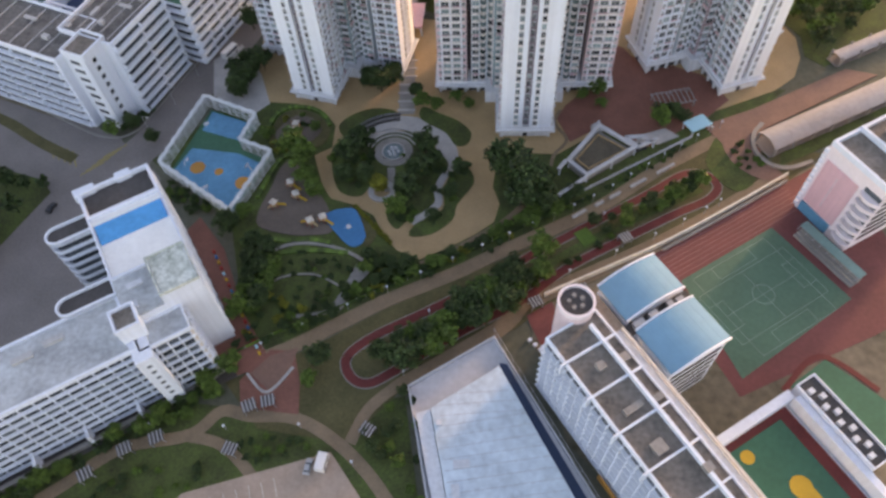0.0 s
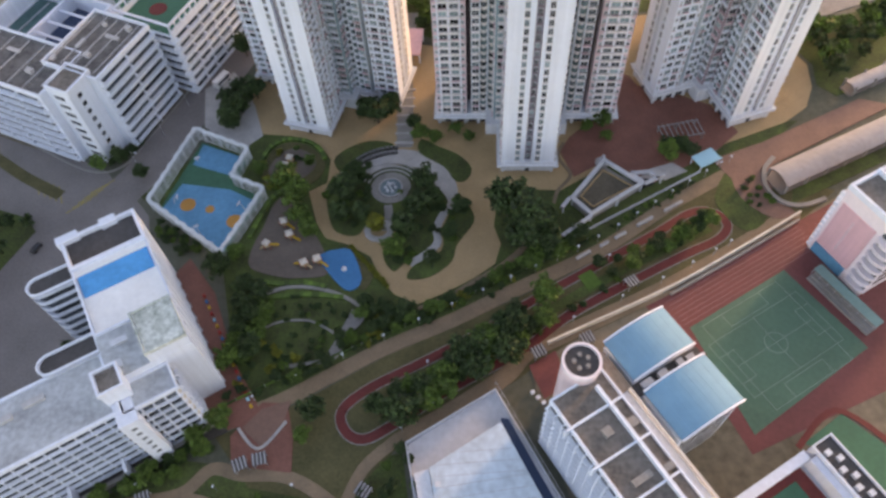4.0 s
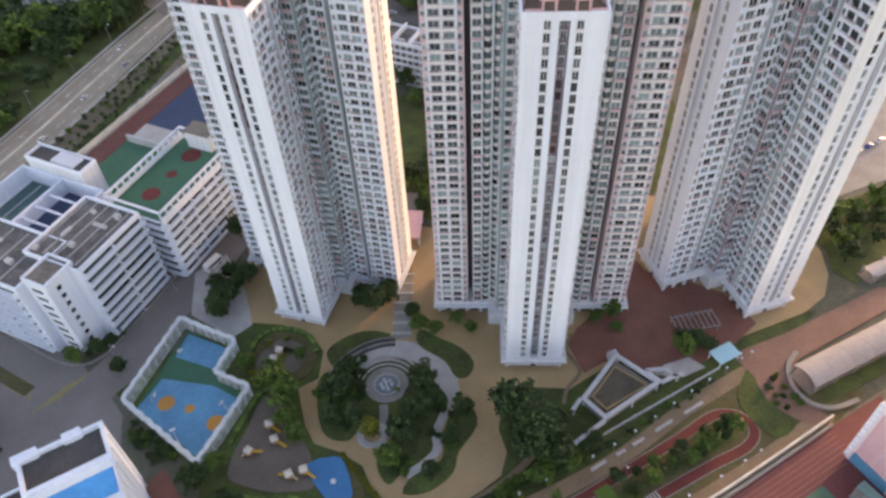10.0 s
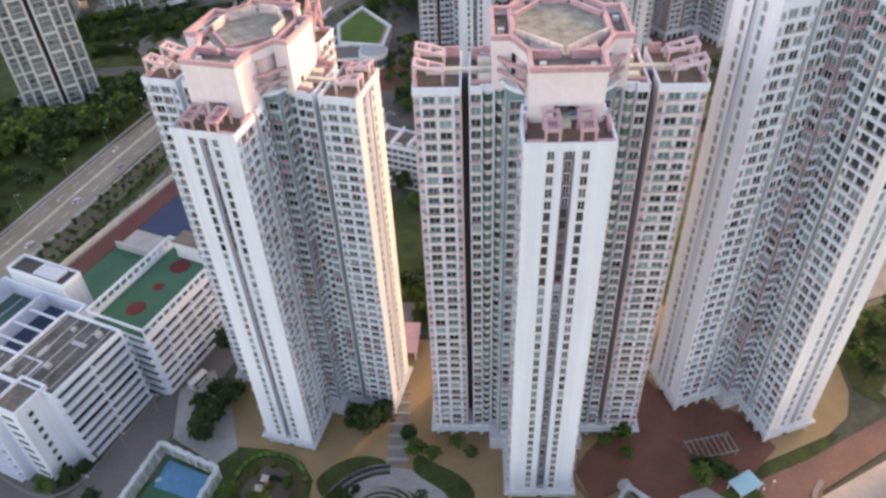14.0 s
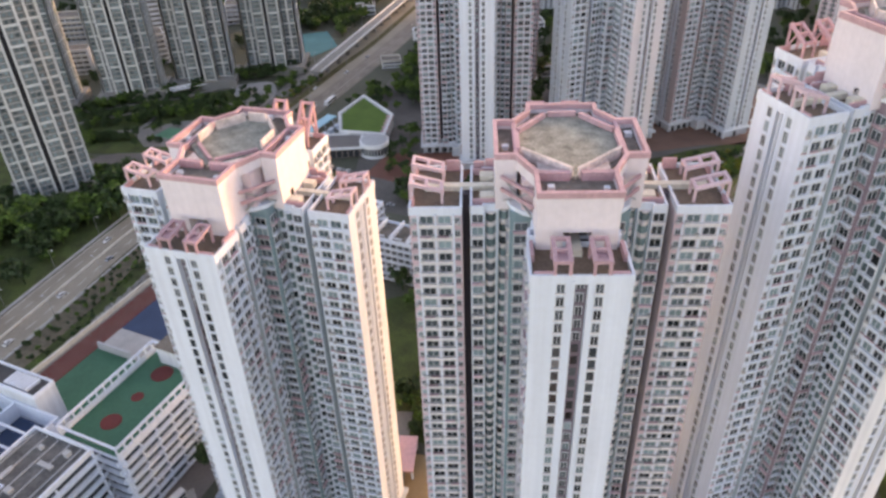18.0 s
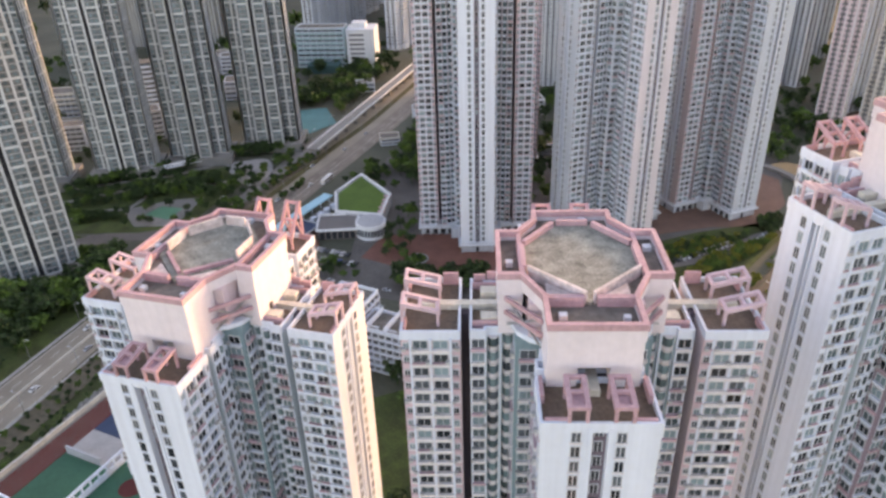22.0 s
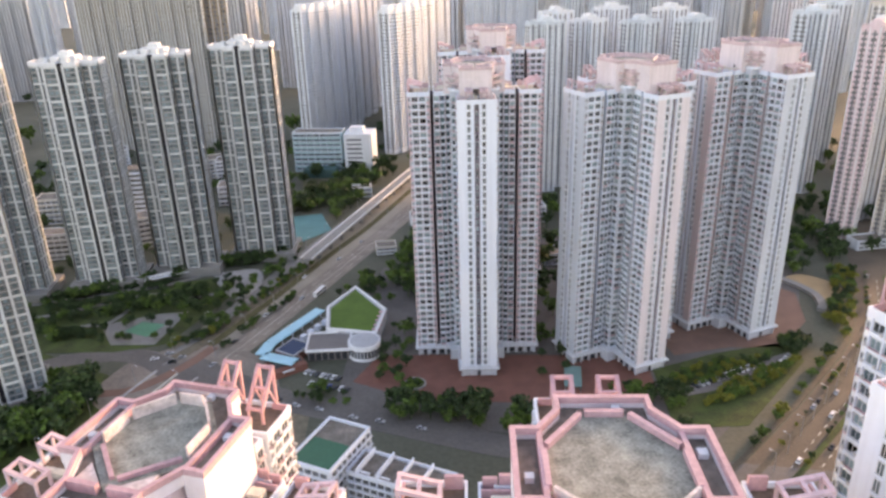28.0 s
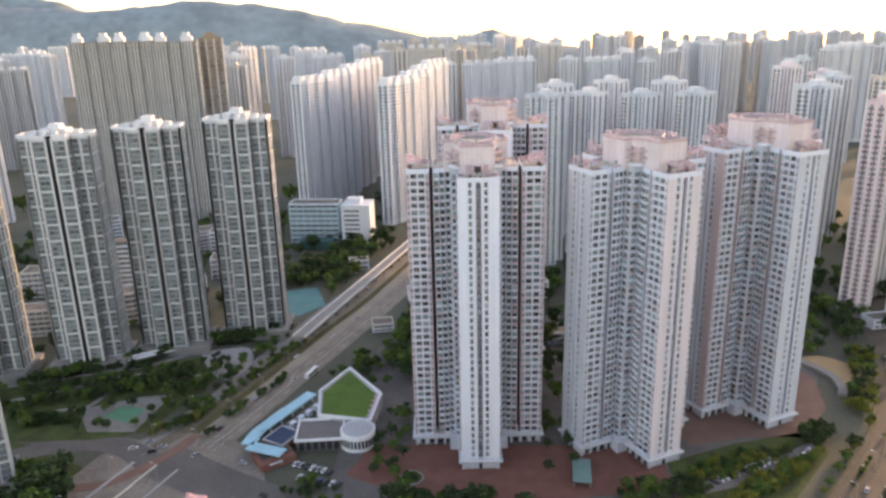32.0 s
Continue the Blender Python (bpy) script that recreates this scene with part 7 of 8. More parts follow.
# low blocks between the grid-fronted towers
for x, y, w, d, h, c in (
    (-191, 623, 26, 18, 22, "palewall"),
    (-225, 716, 30, 20, 28, "greywall"),
    (-291, 849, 40, 20, 18, "palewall"),
    (-159, 679, 24, 18, 14, "palewall"),
    (-177, 792, 34, 20, 20, "beigewall"),
):
    lb = thing("low_block", "low pale institutional block among the towers", "building", "low blocks among the towers", x, y, 0, 24)
    storeys(lb, -w / 2, w / 2, -d / 2, d / 2, 0, h, max(3, round(h / 3.4)), "sew", c, rib=4, shade=0.8, glass="darkglass")
    topping(lb, -w / 2, w / 2, -d / 2, d / 2, h, "roof", c, 1.2)

# the podium deck of the grid-fronted towers
D2 = thing("podium_deck", "low grey podium deck between the grid-fronted towers", "podium", "", -166, 549, 0, 27)
part("deck", Geo().box(0, 0, 0, 40, 12, 5), M["concrete"], D2)
part("deck_edge", Geo().box(0, -0.6, 4.6, 40, 0, 6), M["palewall"], D2)
part("canopy", Geo().box(4, -3.4, 4.0, 34, -0.8, 4.4), M["palewall"], D2)

# the rail viaduct
R = thing("rail_viaduct", "pale concrete railway viaduct beside the main road", "viaduct")
a, b = Vector((-60, 566)), Vector((16, 772))
n = 12
d = (b - a) / n
for i in range(n):
    p, q = a + d * i, a + d * (i + 1)
    part("span", Geo().beam((*p, 6.6), (*q, 6.6), 8.4, 1.2), M["concrete"], R)
    s = Vector((-d.y, d.x)).normalized() * 4.1
    for o in (s, -s):
        part("side_wall", Geo().beam((*(p + o), 7.7), (*(q + o), 7.7), 0.4, 1.2), M["palewall"], R)
    part("pier", Geo().obox((p.x, p.y), 1.6, 3.0, 0, 6.0, 70), M["concrete"], R)

# the low market building with its lawn roof
N = thing("market_building", "low round-cornered market building with a lawn roof", "building")
lawn = [(-40, 492), (-25, 519), (-6, 486), (-11, 458), (-38, 466)]
part("wall", Geo().prism(lawn, 0, 6.6), M["palegrey"], N, "pale grey walls with dark openings")
part("roof_lawn", Geo().prism([(-37.5, 491), (-25, 515), (-9, 485), (-13.5, 461), (-36, 468)], 6.6, 7.0), M["rooflawn"], N, "bright green roof lawn")
part("roof_rim", Geo().wall(lawn, 1.4, 6.4, 7.8), M["palewall"], N, "broad white roof rim")
part("drum", Geo().cyl(-17, 450, 8.5, 0, 8.2, 32), M["palewall"], N, "round white corner drum")
part("drum_roof", Geo().cyl(-17, 450, 7.4, 8.2, 8.6, 32), M["palegrey"], N)
for i in range(16):
    an = radians(180 + i * 12)
    part("drum_window", Geo().obox((-17 + 8.45 * math.cos(an), 450 + 8.45 * math.sin(an)), 0.2, 1.3, 2, 6, math.degrees(an)), M["glass"], N)
part("market_hall", Geo().box(-46, 446, 0, -25, 464, 5.5), M["asphalt"], N)
for i in range(6):
    part("hall_opening", Geo().box(-45 + i * 3.3, 445.8, 0.4, -42.4 + i * 3.3, 446.1, 4.6), M["dark"], N)
part("hall_edge", Geo().wall([(-47, 445), (-24, 445), (-24, 465), (-47, 465)], 0.9, 5.4, 6.6), M["palewall"], N)
for i in range(5):
    part("louvre", Geo().obox((-11.5 + i * 0.8, 463 + i * 5), 4.2, 1.0, 7.0, 7.6, -10), M["salmon"], N)
C2 = thing("station_canopy", "bent light blue station canopy beside the main road", "canopy")
for p, q in (((-66, 458), (-44, 494)), ((-69, 446), (-66, 458)), ((-68, 445), (-51, 437))):
    part("canopy_roof", Geo().beam((*p, 5.2), (*q, 5.2), 6.5, 0.7), M["aqua"], C2)
for i in range(6):
    u = i / 5
    part("canopy_post", Geo().cyl(-66 + 22 * u, 458 + 36 * u, 0.3, 0, 5, 8), M["white"], C2)
part("platform", Geo().beam((-62, 456, 0.3), (-40, 492, 0.3), 5, 0.6), M["concrete"], C2)
for i in range(5):
    part("stall", Geo().obox((-54 + i * 3.3, 463 + i * 5.4), 3.2, 2.6, 0.2, 3.2, 58), M["white"], C2, "small white stall")
O = thing("brick_kiosk", "orange brick kiosk with a dark flat roof", "kiosk", "", -56, 441, 0, 30)
part("wall", Geo().box(-9, -8, 0, 8, 6, 3.6), M["redpave"], O)
part("roof", Geo().box(-7, -4, 3.6, 7, 5.4, 3.9), M["darkroof"], O)
part("sign", Geo().box(-5, -8.2, 2.4, 1, -8.0, 3.2), M["white"], O)
X = thing("market_annex", "low brick annex with a dark blue-grey roof inside the canopy", "building")
part("wall", Geo().prism([(-63, 451), (-55.5, 463), (-45, 456), (-52.5, 444)], 0, 4.0), M["redpave"], X, "orange-brown brick wall")
part("roof", Geo().prism([(-62.4, 451.2), (-55.4, 462.3), (-45.7, 455.8), (-52.7, 444.7)], 4.0, 4.3), M["navy"], X, "dark blue-grey flat roof")
part("parapet", Geo().wall([(-63, 451), (-55.5, 463), (-45, 456), (-52.5, 444)], 0.5, 3.8, 4.9), M["palegrey"], X)
pr = sheet("planting_ring", Geo().wall([(8 + 5.5 * math.cos(radians(20 * i)), 419 + 5.5 * math.sin(radians(20 * i))) for i in range(18)], 0.9, 0, 0.7), M["concrete"], "round pale kerb of a planting bed on the red forecourt", "kerb")
sheet("planting_bed", Geo().cyl(8, 419, 5.1, 0, 0.5, 20), M["grass"], "round planted bed on the red forecourt", "flower bed")
J = thing("estate_canopy", "flat pale green walkway canopy between the pink towers", "canopy", "", 83, 413, 0, -12)
part("roof", Geo().box(-4, -9, 3.2, 4, 9, 3.6), M["tealgrey"], J)
for x in (-3.4, 3.4):
    for y in (-8, 0, 8):
        part("post", Geo().box(x - 0.2, y - 0.2, 0, x + 0.2, y + 0.2, 3.2), M["metal"], J)
# the white school behind the first towers
Z = thing("school_building", "white low school block with roof frames behind the towers", "building", "", -24, 342, 0, -28)
storeys(Z, -9, 9, -14, 14, 0, 25, 7, "sew", "white", rib=3, shade=0.9, glass="darkglass")
topping(Z, -9, 9, -14, 14, 25, "roof", "white", 1.4, 0.7)
storeys(Z, 10, 48, -6, 8, 0, 20, 6, "sn", "white", rib=3, shade=0.9, glass="darkglass")
topping(Z, 10, 48, -6, 8, 20, "roof", "white", 1.4, 0.7)
for i in range(4):
    part("roof_frame", Geo().box(14 + i * 8, -6, 20.4, 14.5 + i * 8, 8, 23).box(14 + i * 8, -6, 22.6, 20 + i * 8, -5.5, 23), M["white"], Z)
part("roof_court", Geo().box(-8, -13, 25.2, 8, 2, 25.4), M["greencourt"], Z, "green roof court")


# ---- hills ----
def ridge(name, profile, y, depth, label):
    xs = np.linspace(profile[0][0], profile[-1][0], 110)
    hs = np.interp(xs, [p[0] for p in profile], [p[1] for p in profile])
    g = Geo()
    rows = 14
    for i, (x, h) in enumerate(zip(xs, hs)):
        for j in range(rows + 1):
            v = j / rows
            z = h * math.sin(math.pi * 0.5 * min(1, v * 1.6)) if v < 0.625 else h * (1 - (v - 0.625) * 0.6)
            wob = noise.noise((x * 0.004, v * 3, y * 0.001)) * 0.07 + noise.noise((x * 0.015, v * 8, 3)) * 0.04
            g.v.append((x + wob * 60, y + depth * v, z * (1 + wob * min(1, v * 2)) - 1))
    for i in range(109):
        for j in range(rows):
            k = i * (rows + 1) + j
            g.f.append((k, k + rows + 1, k + rows + 2, k + 1))
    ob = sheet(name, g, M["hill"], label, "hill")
    ob.data.polygons.foreach_set("use_smooth", [True] * len(ob.data.polygons))


# the ridges' haze is only their pale material; there is no air between
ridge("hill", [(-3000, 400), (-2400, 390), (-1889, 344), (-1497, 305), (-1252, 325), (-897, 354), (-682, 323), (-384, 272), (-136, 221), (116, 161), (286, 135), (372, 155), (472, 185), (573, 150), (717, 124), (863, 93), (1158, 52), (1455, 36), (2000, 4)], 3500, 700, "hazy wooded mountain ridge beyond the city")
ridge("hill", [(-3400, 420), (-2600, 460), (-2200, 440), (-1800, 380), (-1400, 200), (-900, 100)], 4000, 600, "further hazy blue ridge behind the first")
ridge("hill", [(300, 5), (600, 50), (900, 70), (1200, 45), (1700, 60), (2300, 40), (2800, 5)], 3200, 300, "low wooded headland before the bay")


# ---- trees ----
def crown_mesh(seed, r, h, clumps, leaves, size, m):
    """A crown of many leaf clumps with gaps and an uneven outline."""
    rd = random.Random(seed)
    g = Geo()
    for c in range(clumps):
        while True:
            p = Vector((rd.uniform(-1, 1), rd.uniform(-1, 1), rd.uniform(-0.9, 1)))
            if 0.3 < p.length < 1:
                break
        wob = 0.75 + 0.4 * noise.noise(p * 1.7 + Vector((seed, 0, 0)))
        c0 = Vector((p.x * r * wob, p.y * r * wob, h * 0.62 + p.z * h * 0.36 * wob))
        cr = r * rd.uniform(0.2, 0.34)
        for i in range(leaves):
            q = Vector((rd.gauss(0, 1), rd.gauss(0, 1), rd.gauss(0, 0.8)))
            q = c0 + q.normalized() * cr * rd.random() ** 0.4
            u = Vector((rd.gauss(0, 1), rd.gauss(0, 1), rd.gauss(0, 0.45))).normalized() * size * rd.uniform(0.6, 1.3)
            v = u.cross(Vector((rd.gauss(0, 1), rd.gauss(0, 1), rd.gauss(0, 1)))).normalized() * size * rd.uniform(0.35, 0.7)
            k = len(g.v)
            g.v += [tuple(q - u), tuple(q + v), tuple(q + u), tuple(q - v)]
            g.f.append((k, k + 1, k + 2, k + 3))
    return g.mesh("crown", m)


def trunk_mesh(seed, r, h):
    rd = random.Random(seed + 50)
    g = Geo().cyl(0, 0, 0.05 * h * 0.5, 0, h * 0.5, 8, 0.03 * h * 0.5)
    for i in range(7):
        a = i * 0.9 + rd.random()
        g.beam((0, 0, h * (0.28 + 0.03 * i)), (r * 0.6 * math.cos(a), r * 0.6 * math.sin(a), h * rd.uniform(0.55, 0.8)), 0.03 * h * 0.4)
    return g.mesh("trunk", M["bark"])


TREES = {}
for key, m, lab in (("dark", "leaf", "dark green leafy tree"), ("green", "leaf2", "green leafy tree"), ("yellow", "leaf3", "yellow-green leafy tree")):
    TREES[key] = [(trunk_mesh(s, 4.2, 9), crown_mesh(s + len(key) * 7, 4.2, 9, 46, 34, 0.5, M[m])) for s in range(3)]
BUSH = [crown_mesh(90 + s, 1.6, 2.0, 16, 26, 0.32, M[m]) for s, m in enumerate(("leaf", "leaf2", "leaf3"))]
rt = random.Random(3)
BOULDER = []
for s_ in range(3):
    rb = random.Random(s_)
    g = Geo().cyl(0, 0, 1.1, -0.1, 0.5, 9, 1.2).cyl(0, 0, 1.2, 0.5, 1.2, 9, 0.6)
    g.v = [(x * rb.uniform(0.8, 1.2), y * rb.uniform(0.8, 1.2), z * rb.uniform(0.9, 1.15)) for x, y, z in g.v]
    BOULDER.append(g.mesh("boulder", M["concrete"]))
FARTREES = []
KEEP_OUT = ([(-60, 130), (-60, 158), (-40, 158), (-22, 142), (-22, 126), (-34, 126)], [(-94, 676), (-56, 684), (-40, 640), (-66, 600), (-92, 612)], [(-58, 204), (-60, 228), (-30, 248), (0, 226), (-6, 200), (-28, 212), (-42, 190)])


def tree(x, y, size=1.0, kind="dark", label="", z=0.0):
    if y > 240 or x < -106 or x > 128:
        FARTREES.append((x, y, size * rt.uniform(0.85, 1.15), kind))
        return None
    t, c = TREES[kind][rt.randrange(3)]
    r = thing("tree", label or {"dark": "dense dark green tree", "green": "leafy tree with mid-green foliage", "yellow": "yellow-green tree catching the light"}[kind], "tree", "", x, y, z, rt.uniform(0, 360))
    s = size * rt.uniform(0.85, 1.15)
    r.scale = (s, s, s * rt.uniform(0.85, 1.1))
    part("trunk", t, None, r)
    part("crown", c, None, r)
    return r


def bush(x, y, size=1.0, k=0):
    ob = new("bush", BUSH[k])
    ob.matrix_basis = pose(x, y, -0.15, 0, 0, rt.uniform(0, 360))
    s = size * rt.uniform(0.8, 1.3)
    ob.scale = (s, s, s)
    return tagged(ob, ("low dark green shrub", "low rounded mid-green shrub", "low rounded yellow-green shrub")[k], "bush", "garden shrubs")


SHRUBS = {0: [], 1: []}


def shrub(x, y, size, k):
    """A shrub of the joined planting further off."""
    SHRUBS[k].append((x, y, size * rt.uniform(0.8, 1.3), rt.uniform(0, 6.28)))


def join_shrubs():
    for k, spots in SHRUBS.items():
        me = BUSH[k]
        vs, fs = [tuple(v.co) for v in me.vertices], [tuple(p.vertices) for p in me.polygons]
        V, F = [], []
        for x, y, s, a in spots:
            o, ca, sa = len(V), math.cos(a) * s, math.sin(a) * s
            V += [(x + vx * ca - vy * sa, y + vx * sa + vy * ca, vz * s - 0.1) for vx, vy, vz in vs]
            F += [tuple(i + o for i in f) for f in fs]
        tagged(new("shrubs", mesh("shrubs", V, F, me.materials[0])), ("low dark green shrubs in beds and hedges", "low mid-green shrubs in park beds")[k], "shrubs", kind="stuff")


def inside(p, poly):
    c = False
    for i in range(len(poly)):
        (x0, y0), (x1, y1) = poly[i - 1], poly[i]
        if (y0 > p[1]) != (y1 > p[1]) and p[0] < (x1 - x0) * (p[1] - y0) / (y1 - y0) + x0:
            c = not c
    return c


def scatter(poly, n, gap, make):
    xs, ys, got, tries = [p[0] for p in poly], [p[1] for p in poly], [], 0
    while len(got) < n and tries < n * 40:
        tries += 1
        p = (rt.uniform(min(xs), max(xs)), rt.uniform(min(ys), max(ys)))
        if inside(p, poly) and not any(inside(p, k) for k in KEEP_OUT) and all(math.dist(p, q) > gap for q in got):
            got.append(p)
            make(*p)


def mix(sizes, kinds):
    return lambda x, y: tree(x, y, rt.uniform(*sizes), rt.choice(kinds))


# garden trees
for x, y, s, k in ((-27, 161, 1.35, "dark"), (-29, 153, 1.1, "dark"), (-24, 168, 1.0, "dark"), (-22, 152, 0.9, "dark"), (-2, 162, 1.3, "dark"), (-4, 153, 1.15, "dark"), (-9, 145, 1.1, "dark"), (-12, 138, 0.9, "green"), (1, 156, 0.9, "dark"), (-17.5, 147.5, 0.75, "yellow"), (9, 152, 0.8, "dark"), (5, 143, 0.75, "dark"), (-1, 134, 0.7, "dark"),
                   (-46, 166, 1.2, "green"), (-43, 160, 1.2, "green"), (-42, 153, 1.0, "green"), (-39, 148, 0.9, "green"), (-16.5, 193, 1.5, "dark"), (-12, 197, 1.2, "dark"), (-20.5, 196, 1.2, "dark"), (-65, 202, 1.3, "dark"), (-60, 209, 1.1, "dark"), (-68, 196, 1.0, "dark"), (-66, 232, 1.1, "dark"), (-62, 240, 0.9, "green"), (-72, 240, 0.8, "dark"), (-56, 174, 0.6, "green"), (-40, 176, 0.6, "green"),
                   (23.5, 148, 1.9, "dark"), (31, 141, 1.9, "dark"), (34, 136, 1.3, "dark"), (27, 137.5, 1.5, "dark"), (36, 145, 0.9, "dark"), (85, 140.5, 0.85, "green"), (78, 167, 0.9, "green"), (83, 170, 0.9, "dark"), (79, 171, 0.8, "dark"), (86, 168, 0.7, "dark"), (60, 185, 0.9, "green"), (-2, 184, 0.8, "green"), (-4, 190, 0.7, "dark"), (3, 182, 0.7, "green"), (10, 186, 0.55, "green"), (14, 182, 0.5, "green"), (54, 182, 0.7, "green"), (60, 178, 0.5, "green"),
                   (-66, 136, 1.0, "dark"), (-61, 141, 0.9, "green"), (-60, 88, 0.9, "green"), (-66, 84, 0.8, "green"), (-35, 88, 0.9, "dark"), (-38, 82, 0.6, "green"), (-96, 176, 0.7, "dark"), (-111, 181, 0.7, "green"), (-104, 183, 0.7, "dark"), (-105, 127, 0.9, "dark"), (-104.5, 120, 0.8, "dark"), (-105.5, 112, 0.8, "dark")):
    tree(x, y, s, k)
scatter([(-60, 104), (-57, 130), (-62, 138), (-52, 133), (-50, 118), (-54, 104)], 14, 3.2, mix((0.6, 1.0), ("green", "dark", "dark")))
scatter([(-44, 95), (-32, 101), (-22, 112), (-26, 114), (-36, 104), (-48, 99)], 9, 3.0, mix((0.35, 0.55), ("dark", "dark", "green")))
scatter([(-24, 121), (-16, 121), (-6, 116), (10, 123), (20, 130), (18, 125), (-10, 112), (-22, 110)], 20, 3.0, mix((0.4, 0.7), ("dark", "dark", "green")))
scatter([(-24, 88), (0, 98), (26, 112), (26, 104), (10, 96), (-12, 84)], 24, 3.2, mix((0.7, 1.15), ("dark", "dark", "green")))
scatter([(2, 104), (24, 114), (34, 120), (30, 110), (14, 100)], 10, 3.4, mix((0.8, 1.2), ("dark", "green")))
scatter([(48, 122), (72, 133), (86, 139), (84, 143), (66, 136), (48, 128)], 16, 2.6, mix((0.45, 0.7), ("dark", "green", "dark")))
scatter([(24, 126), (38, 133), (46, 140), (38, 137), (26, 132)], 10, 2.6, mix((0.5, 0.85), ("dark", "green")))
scatter([(42, 136), (88, 160), (88, 158), (42, 134)], 24, 1.6, lambda x, y: bush(x, y, 0.7, rt.choice((0, 1))))
scatter([(99, 146), (108, 146), (104, 158), (99, 156)], 10, 2.4, lambda x, y: bush(x, y, 0.8, rt.choice((0, 1, 1))))
scatter([(-128, 40), (-112, 58), (-76, 78), (-62, 82), (-70, 74), (-90, 70), (-112, 52)], 22, 3.0, mix((0.4, 0.75), ("green", "dark", "green")))
scatter([(-124, 54), (-74, 79), (-62, 84), (-62, 80), (-74, 75), (-118, 53)], 46, 1.7, lambda x, y: shrub(x, y, 1.0, rt.choice((0, 0, 1))))
scatter([(-110, 40), (-86, 62), (-72, 63), (-60, 58), (-72, 54), (-96, 30)], 34, 2.2, lambda x, y: shrub(x, y, 0.9, rt.choice((0, 0, 1))))
scatter([(-58, 66), (-50, 68), (-36, 64), (-52, 60)], 14, 2.0, lambda x, y: shrub(x, y, 0.8, rt.choice((0, 1))))
scatter([(-12, 78), (-24, 66), (-14, 50), (-8, 46), (-7, 60), (-9, 72)], 14, 2.6, mix((0.35, 0.6), ("green", "dark")))
scatter([(-160, 165), (-135, 152), (-140, 110), (-180, 120)], 14, 4, mix((0.7, 1.1), ("dark", "green")))
scatter([(-170, 180), (-150, 172), (-130, 164), (-128, 156), (-160, 165)], 8, 4, mix((0.5, 0.8), ("dark", "dark")))
scatter([(-12, 250), (10, 262), (60, 262), (60, 330), (-6, 330)], 26, 5, mix((0.8, 1.2), ("dark", "green")))
flat("rear_lawn", [(-60, 238), (-8, 242), (12, 230), (60, 240), (116, 242), (112, 300), (40, 330), (-50, 300)], 0.12, "grass", "dark planted ground behind the towers", "lawn")
scatter([(-9, 244), (4, 236), (14, 232), (30, 240), (26, 262), (-6, 262)], 24, 3.4, mix((0.7, 1.1), ("dark", "dark", "green")))
scatter([(118, 205), (140, 215), (150, 240), (130, 240)], 12, 4, mix((0.8, 1.2), ("dark", "green")))
scatter([(141, 198), (152, 202), (172, 216), (176, 232), (142, 222)], 17, 4, mix((0.8, 1.1), ("green", "dark")))
scatter([(-330, 250), (-214, 262), (-182, 320), (-150, 392), (-160, 420), (-200, 400), (-240, 420), (-330, 430)], 80, 6.5, mix((0.9, 1.5), ("dark", "dark", "green")))
scatter([(-206, 386), (-170, 374), (-142, 394), (-139, 416), (-148, 434), (-157, 420), (-163, 400), (-178, 394), (-204, 398)], 30, 4.2, mix((1.2, 1.9), ("dark", "dark", "dark", "green")))
scatter([(-180, 472), (-125, 474), (-100, 500), (-130, 505), (-180, 500)], 14, 4, mix((0.5, 0.9), ("dark", "green")))
scatter([(-230, 560), (-100, 600), (-60, 640), (-100, 690), (-260, 640)], 50, 5, mix((0.7, 1.2), ("dark", "green")))
scatter([(10, 480), (90, 480), (150, 500), (240, 520), (200, 600), (20, 600)], 30, 7, mix((0.7, 1.1), ("dark", "green")))
scatter([(-330, 470), (-230, 500), (-180, 476), (-180, 520), (-230, 540), (-330, 540)], 30, 6, mix((0.8, 1.3), ("dark", "green")))
scatter([(-180, 508), (-130, 510), (-104, 500), (-92, 535), (-110, 545), (-160, 534)], 34, 4.2, mix((0.6, 1.0), ("dark", "green", "dark")))
scatter([(-118, 470), (-108, 468), (-80, 540), (-60, 600), (-74, 602), (-94, 546)], 28, 4, mix((0.5, 0.9), ("green", "dark", "green")))
scatter([(-60, 640), (-20, 720), (-30, 760), (-90, 700)], 26, 6, mix((0.9, 1.4), ("dark", "green")))
scatter([(-10, 396), (40, 378), (118, 356), (122, 372), (60, 392), (0, 408)], 44, 3.6, mix((0.8, 1.25), ("dark", "dark", "green")))
scatter([(128, 403), (150, 405), (178, 417), (186, 428), (160, 424), (132, 414)], 70, 2.0, mix((0.3, 0.5), ("green", "dark", "green", "yellow")))
scatter([(136, 386), (162, 394), (186, 410), (196, 420), (180, 414), (150, 400)], 60, 2.2, mix((0.35, 0.6), ("yellow", "yellow", "green")))
scatter([(92, 394), (122, 384), (134, 392), (128, 402), (98, 406)], 20, 4, mix((0.6, 0.95), ("dark", "dark", "green")))
scatter([(196, 424), (212, 436), (206, 444), (192, 432)], 16, 3, mix((0.5, 0.85), ("dark", "dark", "green")))
scatter([(236, 450), (262, 478), (282, 520), (270, 524), (252, 486), (230, 456)], 40, 3, mix((0.5, 0.9), ("yellow", "green", "yellow", "dark")))
scatter([(214, 522), (250, 516), (292, 540), (300, 600), (230, 610), (200, 560)], 60, 4.5, mix((0.8, 1.3), ("dark", "dark", "green")))
scatter([(-52, 412), (-24, 402), (-20, 412), (-44, 426)], 12, 3.2, mix((0.45, 0.7), ("green", "dark")))
